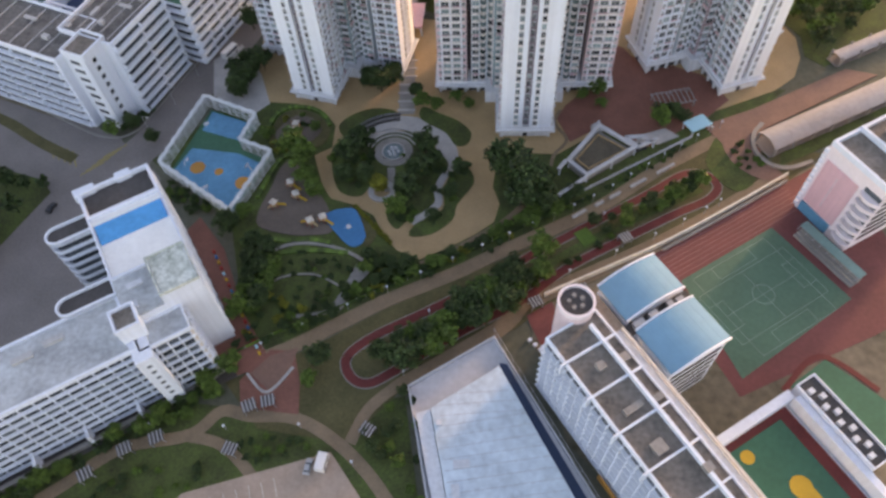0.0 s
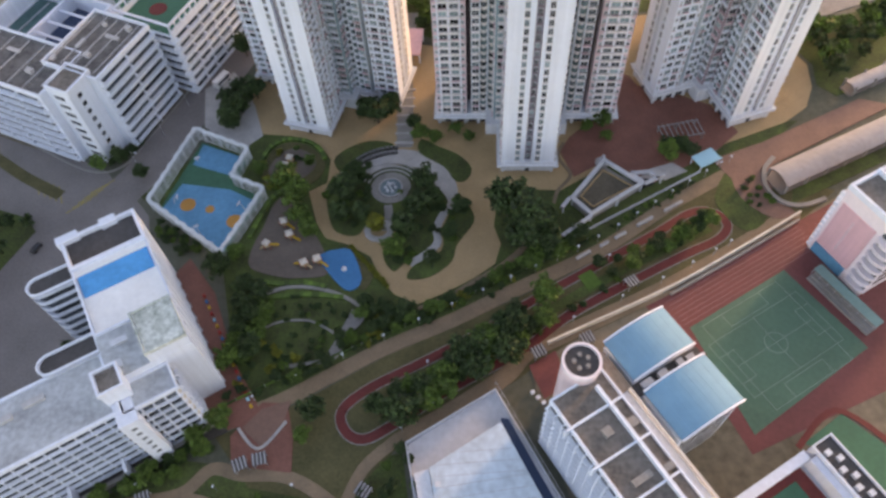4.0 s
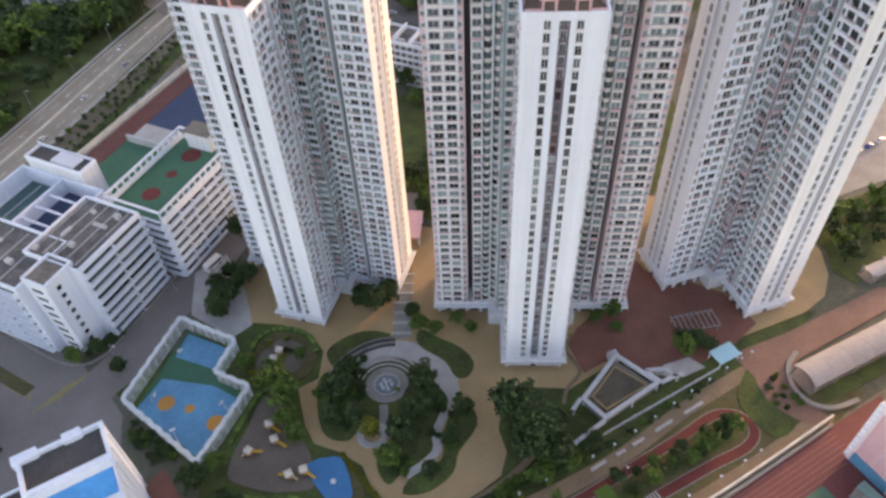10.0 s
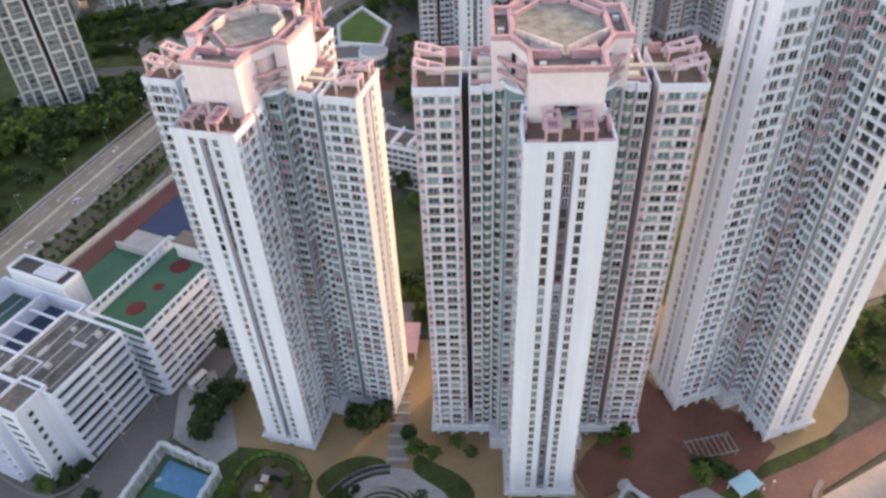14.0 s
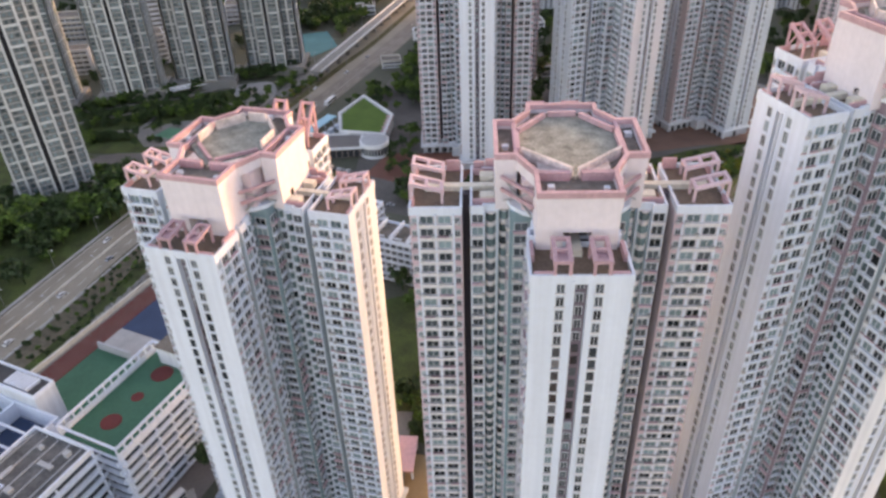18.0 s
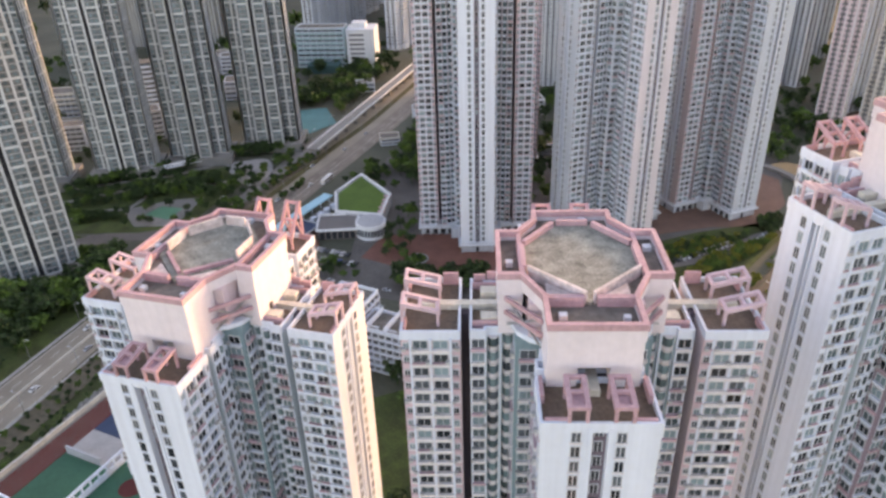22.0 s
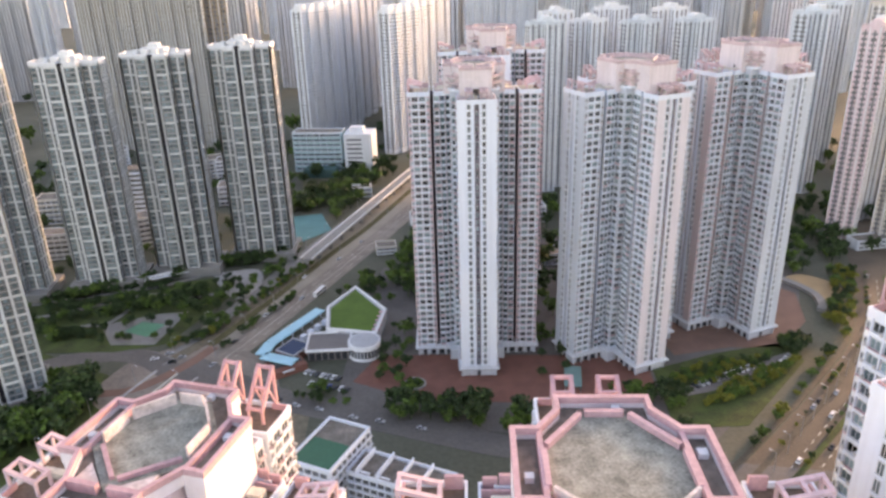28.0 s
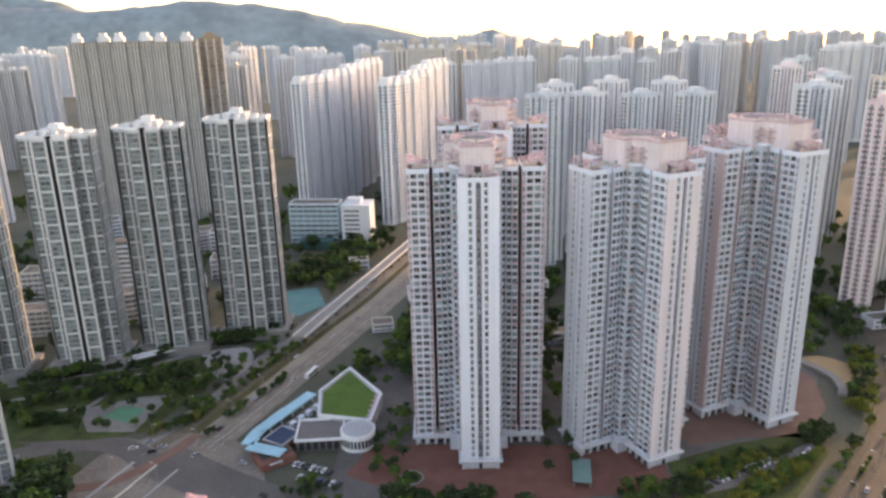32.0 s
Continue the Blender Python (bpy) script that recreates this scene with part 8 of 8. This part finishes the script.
scatter([(5.5, 416.5), (10.5, 416.5), (10.5, 421.5), (5.5, 421.5)], 7, 1.8, lambda x, y: shrub(x, y, 1.2, rt.choice((0, 1))))
scatter([(-46, 500), (-26, 524), (-4, 496), (4, 540), (-24, 548)], 16, 4.5, mix((0.6, 1.0), ("dark", "green")))
scatter([(-700, 700), (700, 700), (1200, 1600), (-1200, 1600)], 130, 22, mix((1.6, 2.6), ("dark", "green")))
for i in range(40):
    tree(-148 + i * 1.0 - 14 * (i % 2) * 0.4, 290 + i * 2.5, rt.uniform(0.2, 0.4), rt.choice(("green", "dark")), "small roadside tree on the verge")
scatter([(-60, 92), (-58, 130), (-52, 112), (-34, 103), (-22, 116), (-8, 117), (22, 131), (24, 124), (-20, 106)], 54, 2.0, lambda x, y: bush(x, y, 1.0, rt.choice((0, 0, 1, 2))))
scatter([(-22, 86), (26, 108), (84, 140), (60, 126), (10, 98)], 50, 1.6, lambda x, y: bush(x, y, 0.9, rt.choice((0, 1, 0))))
scatter([(-34, 172), (-20, 174), (-18, 148), (-34, 150)], 26, 1.6, lambda x, y: bush(x, y, 1.0, rt.choice((0, 0, 1))))
scatter([(-10, 168), (13, 160), (12, 146), (-8, 131), (-16, 138)], 36, 1.6, lambda x, y: bush(x, y, 1.0, rt.choice((0, 0, 1))))
scatter([(-57, 180), (-40, 186), (-37, 172), (-45, 165), (-57, 168)], 16, 1.8, lambda x, y: bush(x, y, 0.8, rt.choice((0, 1, 2))))
for i in range(26):
    bush(-26 + 0.45 * i, 142 - i * 0.62, 0.55, 2)
scatter([(-55, 108), (-47, 101), (-36, 106), (-26, 116), (-31, 123), (-45, 127), (-56, 121)], 36, 2.0, lambda x, y: bush(x, y, 0.75, rt.choice((0, 0, 0, 1))))


# dark shrubs along the feet of the grid-fronted towers
for x0, y0, x1, y1, n in ((-214, 534, -166, 545, 13), (-163, 545, -146, 549, 6), (-118, 576, -92, 579, 8), (-200, 492, -170, 484, 8), (-205, 520, -165, 528, 9)):
    for i in range(n):
        shrub(x0 + (x1 - x0) * i / (n - 1) + rt.uniform(-0.6, 0.6), y0 + (y1 - y0) * i / (n - 1) + rt.uniform(-0.6, 0.6), rt.uniform(1.9, 2.7), 0)

join_shrubs()

# planting along the main road and under the grid-fronted towers
for line, n, side, kinds in (([(-118, 469), (-106, 479), (-95, 497), (-84, 520), (-74, 546), (-60, 571)], 90, 3.5, ("green", "yellow", "green", "dark")), ([(-215, 522), (-187, 541), (-172, 550), (-145, 560), (-127, 572), (-106, 580), (-88, 582), (-76, 590)], 60, 3, ("dark", "dark", "green")), ([(-190, 482), (-174, 486), (-154, 480)], 22, 2, ("dark",)), ([(-176, 440), (-160, 433), (-148, 438)], 16, 7, ("dark", "dark", "green")), ([(-93, 462), (-79, 495), (-61, 524)], 26, 1.5, ("dark", "green"))):
    ln = [Vector(p) for p in line]
    for i in range(n):
        j = rt.randrange(len(ln) - 1)
        p = ln[j].lerp(ln[j + 1], rt.random())
        tree(p.x + rt.uniform(-side, side), p.y + rt.uniform(-side, side), rt.uniform(0.35, 0.6) if side < 6 and n != 60 else rt.uniform(0.7, 1.1), rt.choice(kinds))
scatter([(-172, 506), (-150, 516), (-126, 524), (-116, 534), (-140, 528), (-165, 520)], 34, 2.6, mix((0.6, 1.0), ("dark", "dark", "green")))
scatter([(-205, 495), (-178, 505), (-172, 522), (-200, 512)], 16, 3, mix((0.5, 0.8), ("dark", "green")))
scatter([(-118, 536), (-100, 540), (-98, 560), (-118, 556)], 9, 3, mix((0.4, 0.6), ("dark",)))
for i in range(26):
    u = i / 25
    rk = new("boulder", BOULDER[i % 3])
    rk.matrix_basis = pose(-136 + 24 * u + rt.uniform(-0.8, 0.8), 298 + 52 * u, 0, 0, 0, rt.uniform(0, 360))
    tagged(rk, "pale weathered boulder on the dusty verge", "boulder", "verge boulders")


scatter([(-68, 606), (-36, 690), (4, 800), (-50, 780), (-100, 710), (-88, 640)], 60, 6, mix((0.8, 1.4), ("dark", "green", "dark")))
scatter([(14, 600), (50, 610), (100, 640), (80, 760), (56, 740)], 46, 6, mix((0.8, 1.3), ("dark", "green")))
scatter([(-14, 530), (0, 520), (20, 560), (26, 600), (8, 590)], 18, 5, mix((0.6, 1.0), ("dark", "green")))

scatter([(64, 412), (92, 428), (86, 476), (68, 480), (72, 440)], 14, 4, mix((0.5, 0.9), ("dark", "green")))
scatter([(-12, 418), (2, 414), (10, 440), (6, 500), (-4, 470)], 16, 4, mix((0.5, 0.9), ("dark", "green")))
scatter([(-2, 390), (110, 352), (116, 362), (4, 400)], 30, 3, mix((0.5, 0.9), ("dark", "dark", "green")))
for d in (-20, -12, 0, 19):
    for i in range(30):
        u = rt.random()
        a, b = ((159, 343), (255, 435)) if i % 3 else ((255, 435), (300, 511))
        tree(a[0] + (b[0] - a[0]) * u + d * 0.7, a[1] + (b[1] - a[1]) * u - d * 0.7, rt.uniform(0.2, 0.4) if d in (-12, 0) else rt.uniform(0.4, 0.8), rt.choice(("green", "yellow", "dark")))

scatter([(-232, 236), (-196, 262), (-168, 338), (-150, 390), (-160, 420), (-240, 425), (-250, 330)], 130, 4.5, mix((0.8, 1.3), ("dark", "dark", "green")))
for i in range(16):
    u = i / 15
    tree(-170 + 50 * u + (2.4 if i % 2 else -2.4), 250 + 120 * u, 0.32, "dark")
scatter([(-174, 226), (-137, 310), (-118, 368), (-114, 368), (-131, 306), (-168, 222)], 70, 1.8, mix((0.2, 0.32), ("dark", "green", "dark")))
scatter([(-76, 200), (-66, 194), (-60, 200), (-66, 216)], 5, 4, mix((0.7, 1.0), ("dark", "dark")))

for poly, n in (([(-60, 660), (-20, 740), (20, 850), (-60, 900), (-160, 900), (-130, 760)], 90), ([(20, 640), (110, 600), (230, 600), (260, 690), (110, 700), (60, 760)], 90), ([(-330, 600), (-120, 640), (-120, 900), (-360, 900)], 160), ([(-6, 520), (20, 500), (30, 560), (30, 640), (8, 600)], 34), ([(60, 500), (140, 520), (200, 560), (190, 600), (70, 600)], 50), ([(-420, 500), (-310, 480), (-300, 640), (-420, 700)], 60), ([(60, 760), (300, 720), (460, 700), (460, 1000), (80, 1000)], 110), ([(280, 540), (420, 500), (520, 620), (420, 700), (300, 660)], 90)):
    scatter(poly, n, 5, mix((0.9, 1.6), ("dark", "dark", "green")))

# far woods and street trees, joined by colour
FC = {k: [crown_mesh(200 + i + len(k), 4.2, 9, 22, 16, 0.85, None) for i in range(2)] for k in ("dark", "green", "yellow")}
for kind, m in (("dark", "leaf"), ("green", "leaf2"), ("yellow", "leaf3")):
    vs, fs, base = [], [], 0
    for x, y, s, kk in FARTREES:
        if kk != kind:
            continue
        me = FC[kind][rt.randrange(2)]
        co = np.empty(len(me.vertices) * 3)
        me.vertices.foreach_get("co", co)
        co = co.reshape(-1, 3) * s
        a = rt.uniform(0, 6.28)
        ca, sa = math.cos(a), math.sin(a)
        co = np.stack((co[:, 0] * ca - co[:, 1] * sa + x, co[:, 0] * sa + co[:, 1] * ca + y, co[:, 2]), 1)
        vs.append(co)
        fs.append(np.arange(len(co)).reshape(-1, 4) + base)
        base += len(co)
        st = np.array([(x + q * s * 0.2, y + w * s * 0.2, z) for z in (0, 4.5 * s) for q, w in CUBE])
        vs.append(st)
        fs.append(np.array([f for f in CUBE_F]) + base)
        base += 8
    if vs:
        me = bpy.data.meshes.new("far_trees")
        me.from_pydata(np.concatenate(vs).tolist(), [], np.concatenate(fs).tolist())
        me.materials.append(M[m])
        tagged(new("far_trees", me), {"dark": "dark green far woodland and street trees", "green": "mid-green far park and street trees", "yellow": "yellow-green sunlit trees along the highway"}[kind], "trees", "", "stuff")


# ---- cars, buses ----
def car_meshes(paint):
    b = Geo()
    prof = [(-2.15, 0.35), (-2.2, 0.75), (-1.7, 0.95), (1.0, 0.98), (2.0, 0.8), (2.2, 0.6), (2.15, 0.35)]
    k = len(b.v)
    n = len(prof)
    b.v += [(x, -0.85, z) for x, z in prof] + [(x, 0.85, z) for x, z in prof]
    b.f += [tuple(reversed(range(n))), tuple(range(n, 2 * n))] + [(i, (i + 1) % n, n + (i + 1) % n, n + i) for i in range(n)]
    c = Geo()
    lo, hi = [(-1.6, -0.78), (0.95, -0.78), (0.95, 0.78), (-1.6, 0.78)], [(-1.25, -0.64), (0.35, -0.64), (0.35, 0.64), (-1.25, 0.64)]
    c.v += [(x, y, 0.96) for x, y in lo] + [(x, y, 1.45) for x, y in hi]
    c.f += [tuple(f) for f in CUBE_F]
    return b.mesh("body", paint), c.mesh("cabin", M["glass"]), Geo().box(-1.25, -0.63, 1.45, 0.35, 0.63, 1.5).mesh("car_roof", paint)


paints = {k: mat("car_" + k, c, rough=0.3, var=0.05) for k, c in (("white", (0.75, 0.75, 0.75)), ("silver", (0.4, 0.41, 0.43)), ("black", (0.02, 0.02, 0.022)), ("red", (0.45, 0.03, 0.03)), ("blue", (0.03, 0.08, 0.3)))}
CARS = {k: car_meshes(p) for k, p in paints.items()}
wh = Geo().cyl(0, 0, 0.33, -0.12, 0.12, 12)
wh.v = [(x, z, y) for x, y, z in wh.v]
wh.f = [tuple(reversed(f)) for f in wh.f]
WHEEL = wh.mesh("wheel", M["dark"])


def car(x, y, yaw, paint=None, z=0.05):
    paint = paint or rt.choice(("white", "white", "silver", "black", "red", "blue"))
    r = thing("car", paint + " car standing on the road", "car", "cars", x, y, z, yaw)
    for nm, me in zip(("body", "cabin", "car_roof"), CARS[paint]):
        part(nm, me, None, r)
    for u in (-1.35, 1.35):
        for v in (-0.8, 0.8):
            w = part("wheel", WHEEL, None, r)
            w.location = (u, v, 0.33)


def bus(x, y, yaw, paint="white", length=11.0, z=0.1):
    r = thing("bus", paint + " bus with dark side windows on the road", "bus", "", x, y, z, yaw)
    part("body", Geo().box(-length / 2, -1.25, 0.4, length / 2, 1.25, 3.1), paints[paint], r)
    part("roof", Geo().box(-length / 2 + 0.15, -1.1, 3.1, length / 2 - 0.15, 1.1, 3.25), paints[paint], r)
    for s in (-1, 1):
        part("window_band", Geo().box(-length / 2 + 0.5, s * 1.26 - 0.02, 1.6, length / 2 - 0.5, s * 1.26 + 0.02, 2.6), M["glass"], r)
        for u in (-length * 0.3, length * 0.3):
            w = part("wheel", WHEEL, None, r)
            w.location, w.scale = (u, s * 1.15, 0.48), (1.45, 1.2, 1.45)
    part("windscreen", Geo().box(length / 2 - 0.02, -1.1, 1.3, length / 2 + 0.04, 1.1, 2.7), M["glass"], r)


bus(-73.9, 218.6, 56, "white", 7.0)
bus(-60, 478, 60, "white")
bus(-66, 466, 60, "silver")
bus(-48, 526, 68, "white", 12)
for i in range(7):
    car(-45 + i * 2.7, 434.5 - i * 1.3, 62, ("white", "silver", "black", "white", "silver", "white", "black")[i], 0.2)
bus(-34, 59, 75, "white", 4.6)
car(-37.7, 58.5, 76, "silver")
for x, y, a in ((-56, 412, -32), (-47, 406, -32), (-36, 402, -28), (-20, 394, -26), (-8, 390, -24), (10, 383, -22), (-94, 447, 60), (-112, 456, 20), (-116, 452, 20), (-120, 461, 20), (-126, 456, 15), (-70, 438, -30), (-88, 470, 65), (-76, 500, 66), (-58, 520, 66), (-40, 580, 68), (-26, 610, 68), (-150, 330, 68), (-138, 356, 68), (-144, 372, 248), (-160, 300, 68), (-60, 552, 246),
                (-126, 150, 68)):
    car(x, y, a, rt.choice(("white", "silver", "black", "white", "silver")))
for i in range(7):
    car(-42 + i * 3.0, 424 + i * -1.2, 65)
for i in range(12):
    car(139 + i * 2.9, 403.5 + i * 1.2, -62, rt.choice(("white", "silver", "white", "black")))
for i in range(9):
    car(177 + i * 2.2, 411 + i * 1.8, 40, rt.choice(("white", "silver", "white")))
for i in range(26):
    u = rt.random()
    a, b = ((159, 343), (255, 435)) if i % 3 else ((255, 435), (300, 511))
    o = rt.choice((-11, -7, -3, 4, 8, 12))
    car(a[0] + (b[0] - a[0]) * u + o * 0.7, a[1] + (b[1] - a[1]) * u - o * 0.7, 44 if o < 0 else 224, rt.choice(("white", "silver", "white", "black")))
for i in range(14):
    car(150 + (i % 7) * 6, 244 + (i // 7) * 12 + (i % 7) * 3, 30)


def hoop(x, y, yaw):
    r = thing("basketball_hoop", "white basketball hoop on a leaning pole", "basketball hoop", "court hoops", x, y, 0.36, yaw)
    part("pole", Geo().beam((0, 0, 0), (0.9, 0, 3.2), 0.22), M["offwhite"], r)
    part("arm", Geo().beam((0.9, 0, 3.2), (1.9, 0, 3.3), 0.16), M["offwhite"], r)
    part("backboard", Geo().box(1.9, -0.9, 2.9, 1.98, 0.9, 4.0), M["white"], r)
    part("rim", Geo().wall([(2.25 + 0.24 * math.cos(radians(30 * i)), 0.24 * math.sin(radians(30 * i))) for i in range(12)], 0.04, 3.05, 3.1), M["red"], r)


for x, y, a in ((-78.5, 181.5, -60), (-73.5, 150, 120), (-60, 158.5, 150), (-84, 164, 0)):
    hoop(x, y, a)
scatter([(-90, 158), (-76, 149), (-70, 144), (-78, 143), (-86, 150)], 22, 1.4, lambda x, y: bush(x, y, 0.9, rt.choice((0, 0, 1))))
scatter([(-152, 192), (-138, 181), (-124, 172), (-122, 170), (-140, 178), (-154, 188)], 14, 1.6, mix((0.22, 0.34), ("dark", "dark", "green")))
scatter([(-148, 168), (-132, 160), (-140, 140), (-160, 140)], 30, 2.2, mix((0.25, 0.4), ("dark", "dark", "green")))
scatter([(-112, 181), (-103, 184), (-98, 194), (-103, 190)], 10, 1.4, lambda x, y: bush(x, y, 1.0, 0))

# ---- small things in the garden ----
fo = thing("fountain", "round stone fountain with a pale sculpture group", "fountain", "", -13, 163.6, 0.4)
part("basin", Geo().wall([(4 * math.cos(radians(15 * i)), 4 * math.sin(radians(15 * i))) for i in range(24)], 0.5, 0, 0.7), M["stone"], fo)
part("water", Geo().cyl(0, 0, 3.5, 0, 0.4, 24), M["glassblue"], fo)
for i in range(6):
    part("rock", Geo().cyl(1.6 * math.cos(i), 1.6 * math.sin(i), 0.7, 0.3, 1.0 + 0.3 * (i % 3), 7, 0.3), M["offwhite"], fo)
part("column", Geo().cyl(0, 0, 0.5, 0.3, 2.8, 10, 0.3), M["offwhite"], fo)
for k in range(3):
    st = sheet("plaza_step", Geo().wall([(-13 + (8.0 + 1.5 * k) * math.cos(radians(20 + 7 * i)), 164 + (7.6 + 1.5 * k) * math.sin(radians(20 + 7 * i))) for i in range(21)], 0.5, 0.2, 0.62 + 0.1 * k, closed=False), M["stone"], "curved grey stone step of the round plaza", "step")
for i in range(34):
    a = radians(88 + (i % 17) * 4.2)
    q = 18.4 + 2.0 * (i // 17)
    x, y = -11.5 + q * math.cos(a), 160.5 + q * 0.98 * math.sin(a)
    s = thing("stone_bench", "dark grey seat on the edge of the round plaza", "seat", "plaza seats", x, y, 0.34, math.degrees(a))
    part("seat_block", Geo().box(-0.5, -0.6, 0, 0.5, 0.6, 0.45), M["darkroof"], s)
    part("back", Geo().box(0.35, -0.6, 0.45, 0.55, 0.6, 1.1), M["metal"], s)


def slide_unit(x, y, yaw, z):
    r = thing("climbing_set", "timber and white climbing frame with slides", "climbing set", "climbing sets", x, y, z, yaw)
    part("platform", Geo().box(-1, -1, 1.3, 1, 1, 1.5), M["wood"], r)
    for u in (-0.9, 0.9):
        for v in (-0.9, 0.9):
            part("post", Geo().cyl(u, v, 0.09, 0, 2.8, 8), M["red"], r)
    part("roof", Geo().cyl(0, 0, 1.6, 2.8, 3.7, 4, 0.1), M["beigewall"], r)
    part("slide", Geo().beam((1, 0, 1.4), (3.6, 0, 0.2), 0.8, 0.12), M["ochre"], r)
    part("ladder", Geo().beam((-1, 0, 1.4), (-2.4, 0, 0), 0.7, 0.1), M["wood"], r)


for x, y, a in ((-47, 152, -30), (-45, 147, -25), (-52, 144, 10), (-36, 137, -30), (-40, 136, 160), (-48, 175, 40), (-46.5, 178, 120)):
    slide_unit(x, y, a, 0.35)
sp = thing("play_dome", "small white play dome on the blue surface", "play dome", "", -28, 134, 0.42)
part("dome", Geo().cyl(0, 0, 0.9, 0, 0.5, 14, 0.7).cyl(0, 0, 0.7, 0.5, 0.9, 14, 0.2), M["offwhite"], sp)


def pavilion(x, y, yaw, label="open park shelter with a flat grey roof"):
    r = thing("park_shelter", label, "shelter", "park shelters", x, y, 0.25, yaw)
    part("roof", Geo().box(-1.9, -1.6, 2.6, 1.9, 1.6, 2.8), M["darkroof"], r)
    for u in (-1.6, 1.6):
        for v in (-1.3, 1.3):
            part("post", Geo().box(u - 0.1, v - 0.1, 0, u + 0.1, v + 0.1, 2.6), M["metal"], r)
    part("bench", Geo().box(-1.2, -0.25, 0.4, 1.2, 0.25, 0.5), M["wood"], r)
    for i in range(4):
        part("roof_slat", Geo().box(-1.7 + i * 1.0, -1.7, 2.8, -1.3 + i * 1.0, 1.7, 2.9), M["metal"], r)


for x, y, a in ((-54, 75.5, 20), (-49, 76.5, 10), (-22, 66.5, -35), (-95, 60, 30), (-86, 66, 25), (-78, 68.5, 20), (-58, 64, -20), (41, 104, 20), (57, 121, 25), (27, 101, 20)):
    pavilion(x, y, a)
colours = ("red", "playblue", "ochre", "red", "aqua", "ochre")
for i in range(18):
    u = i / 17
    r = thing("play_stool", "small brightly coloured play stool on the red lane", "play stool", "coloured panels", -70 + 17 * u, 128 - 36 * u, 0.24, -62)
    part("panel", Geo().box(-0.5, -0.4, 0, 0.5, 0.4, 0.5).box(-0.35, -0.25, 0.5, 0.35, 0.25, 0.9), M[colours[i % 6]], r)


def lamp(x, y):
    r = thing("park_lamp", "slim white park lamp with a round head", "lamp", "park lamps", x, y, 0.2)
    part("pole", Geo().cyl(0, 0, 0.08, 0, 3.6, 8), M["metal"], r)
    part("head", Geo().cyl(0, 0, 0.35, 3.6, 3.75, 12).cyl(0, 0, 0.22, 3.75, 4.1, 12, 0.1), M["white"], r)


for p in smooth([(-60, 90), (-16, 109), (22, 125), (50, 137), (76, 152), (98, 164)], False, 4) + smooth([(-12, 82), (24, 104), (66, 121), (89, 132)], False, 3) + [(-4, 100), (16, 109), (34, 118), (52, 130), (-60, 70), (-40, 69), (-26, 58), (-80, 72)]:
    lamp(*p)


def street_lamp(x, y, yaw):
    r = thing("street_lamp", "tall grey street lamp with a curved arm", "street lamp", "street lamps", x, y, 0.1, yaw)
    part("pole", Geo().cyl(0, 0, 0.14, 0, 9, 8, 0.08), M["metal"], r)
    part("arm", Geo().beam((0, 0, 9), (2.2, 0, 9.5), 0.12), M["metal"], r)
    part("lamp_head", Geo().box(1.9, -0.2, 9.4, 3.0, 0.2, 9.6), M["offwhite"], r)


for i in range(16):
    street_lamp(-170 + i * 10.8, 262 + i * 27.5, 158)
    street_lamp(-194 + i * 10.8, 270 + i * 27.5, -22)
for i in range(9):
    street_lamp(-98 + i * 6.5, 180 + i * 14, -28)
for i in range(12):
    street_lamp(146 + i * 11, 342 + i * 10.5, 134)
fn = thing("garden_fence", "low green mesh fence along the promenade", "fence")
pts = smooth([(-66, 90), (-46, 99), (-28, 106), (-10, 113), (22, 127), (50, 139)], False, 6)
for i in range(len(pts) - 1):
    part("fence_panel", Geo().beam((*pts[i], 0.9), (*pts[i + 1], 0.9), 0.08, 1.3), M["leaf2"] if i % 2 else M["leaf"], fn)
    part("fence_post", Geo().cyl(*pts[i], 0.1, 0, 1.9, 6), M["metal"], fn)
gm = thing("exercise_mat", "square green artificial turf mat beside the track", "turf mat", "", 45.5, 123.8, 0.3, 25)
part("mat", Geo().box(-2.4, -2.9, 0, 2.4, 2.9, 0.12), M["rooflawn"], gm)
for i in range(6):
    sheet("bay_line", Geo().obox((-62 + i * 3.2, 50 + i * 0.75), 0.15, 5, 0.3, 0.33, 14), M["mark"], "white painted parking bay line", "road marking")
for i in range(4):
    r = thing("utility_box", "small white utility box on the school lane", "utility box", "", 24 + i * 1.3, 90 - i * 1.6, 0.1, 20)
    part("box_body", Geo().box(-0.5, -0.4, 0, 0.5, 0.4, 0.9).box(-0.55, -0.45, 0.9, 0.55, 0.45, 1.0), M["white"], r)
sc = thing("lobby_sculpture", "pale angular sculpture and planters on the red plaza", "sculpture", "", 57, 168, 0.2)
part("plinth", Geo().cyl(0, 0, 2.2, 0, 0.6, 18), M["stone"], sc)
part("figure", Geo().beam((-1, 0, 0.6), (0.4, 0.2, 3.4), 0.7).beam((1, 0.4, 0.6), (0.2, 0.2, 3.2), 0.6), M["offwhite"], sc)
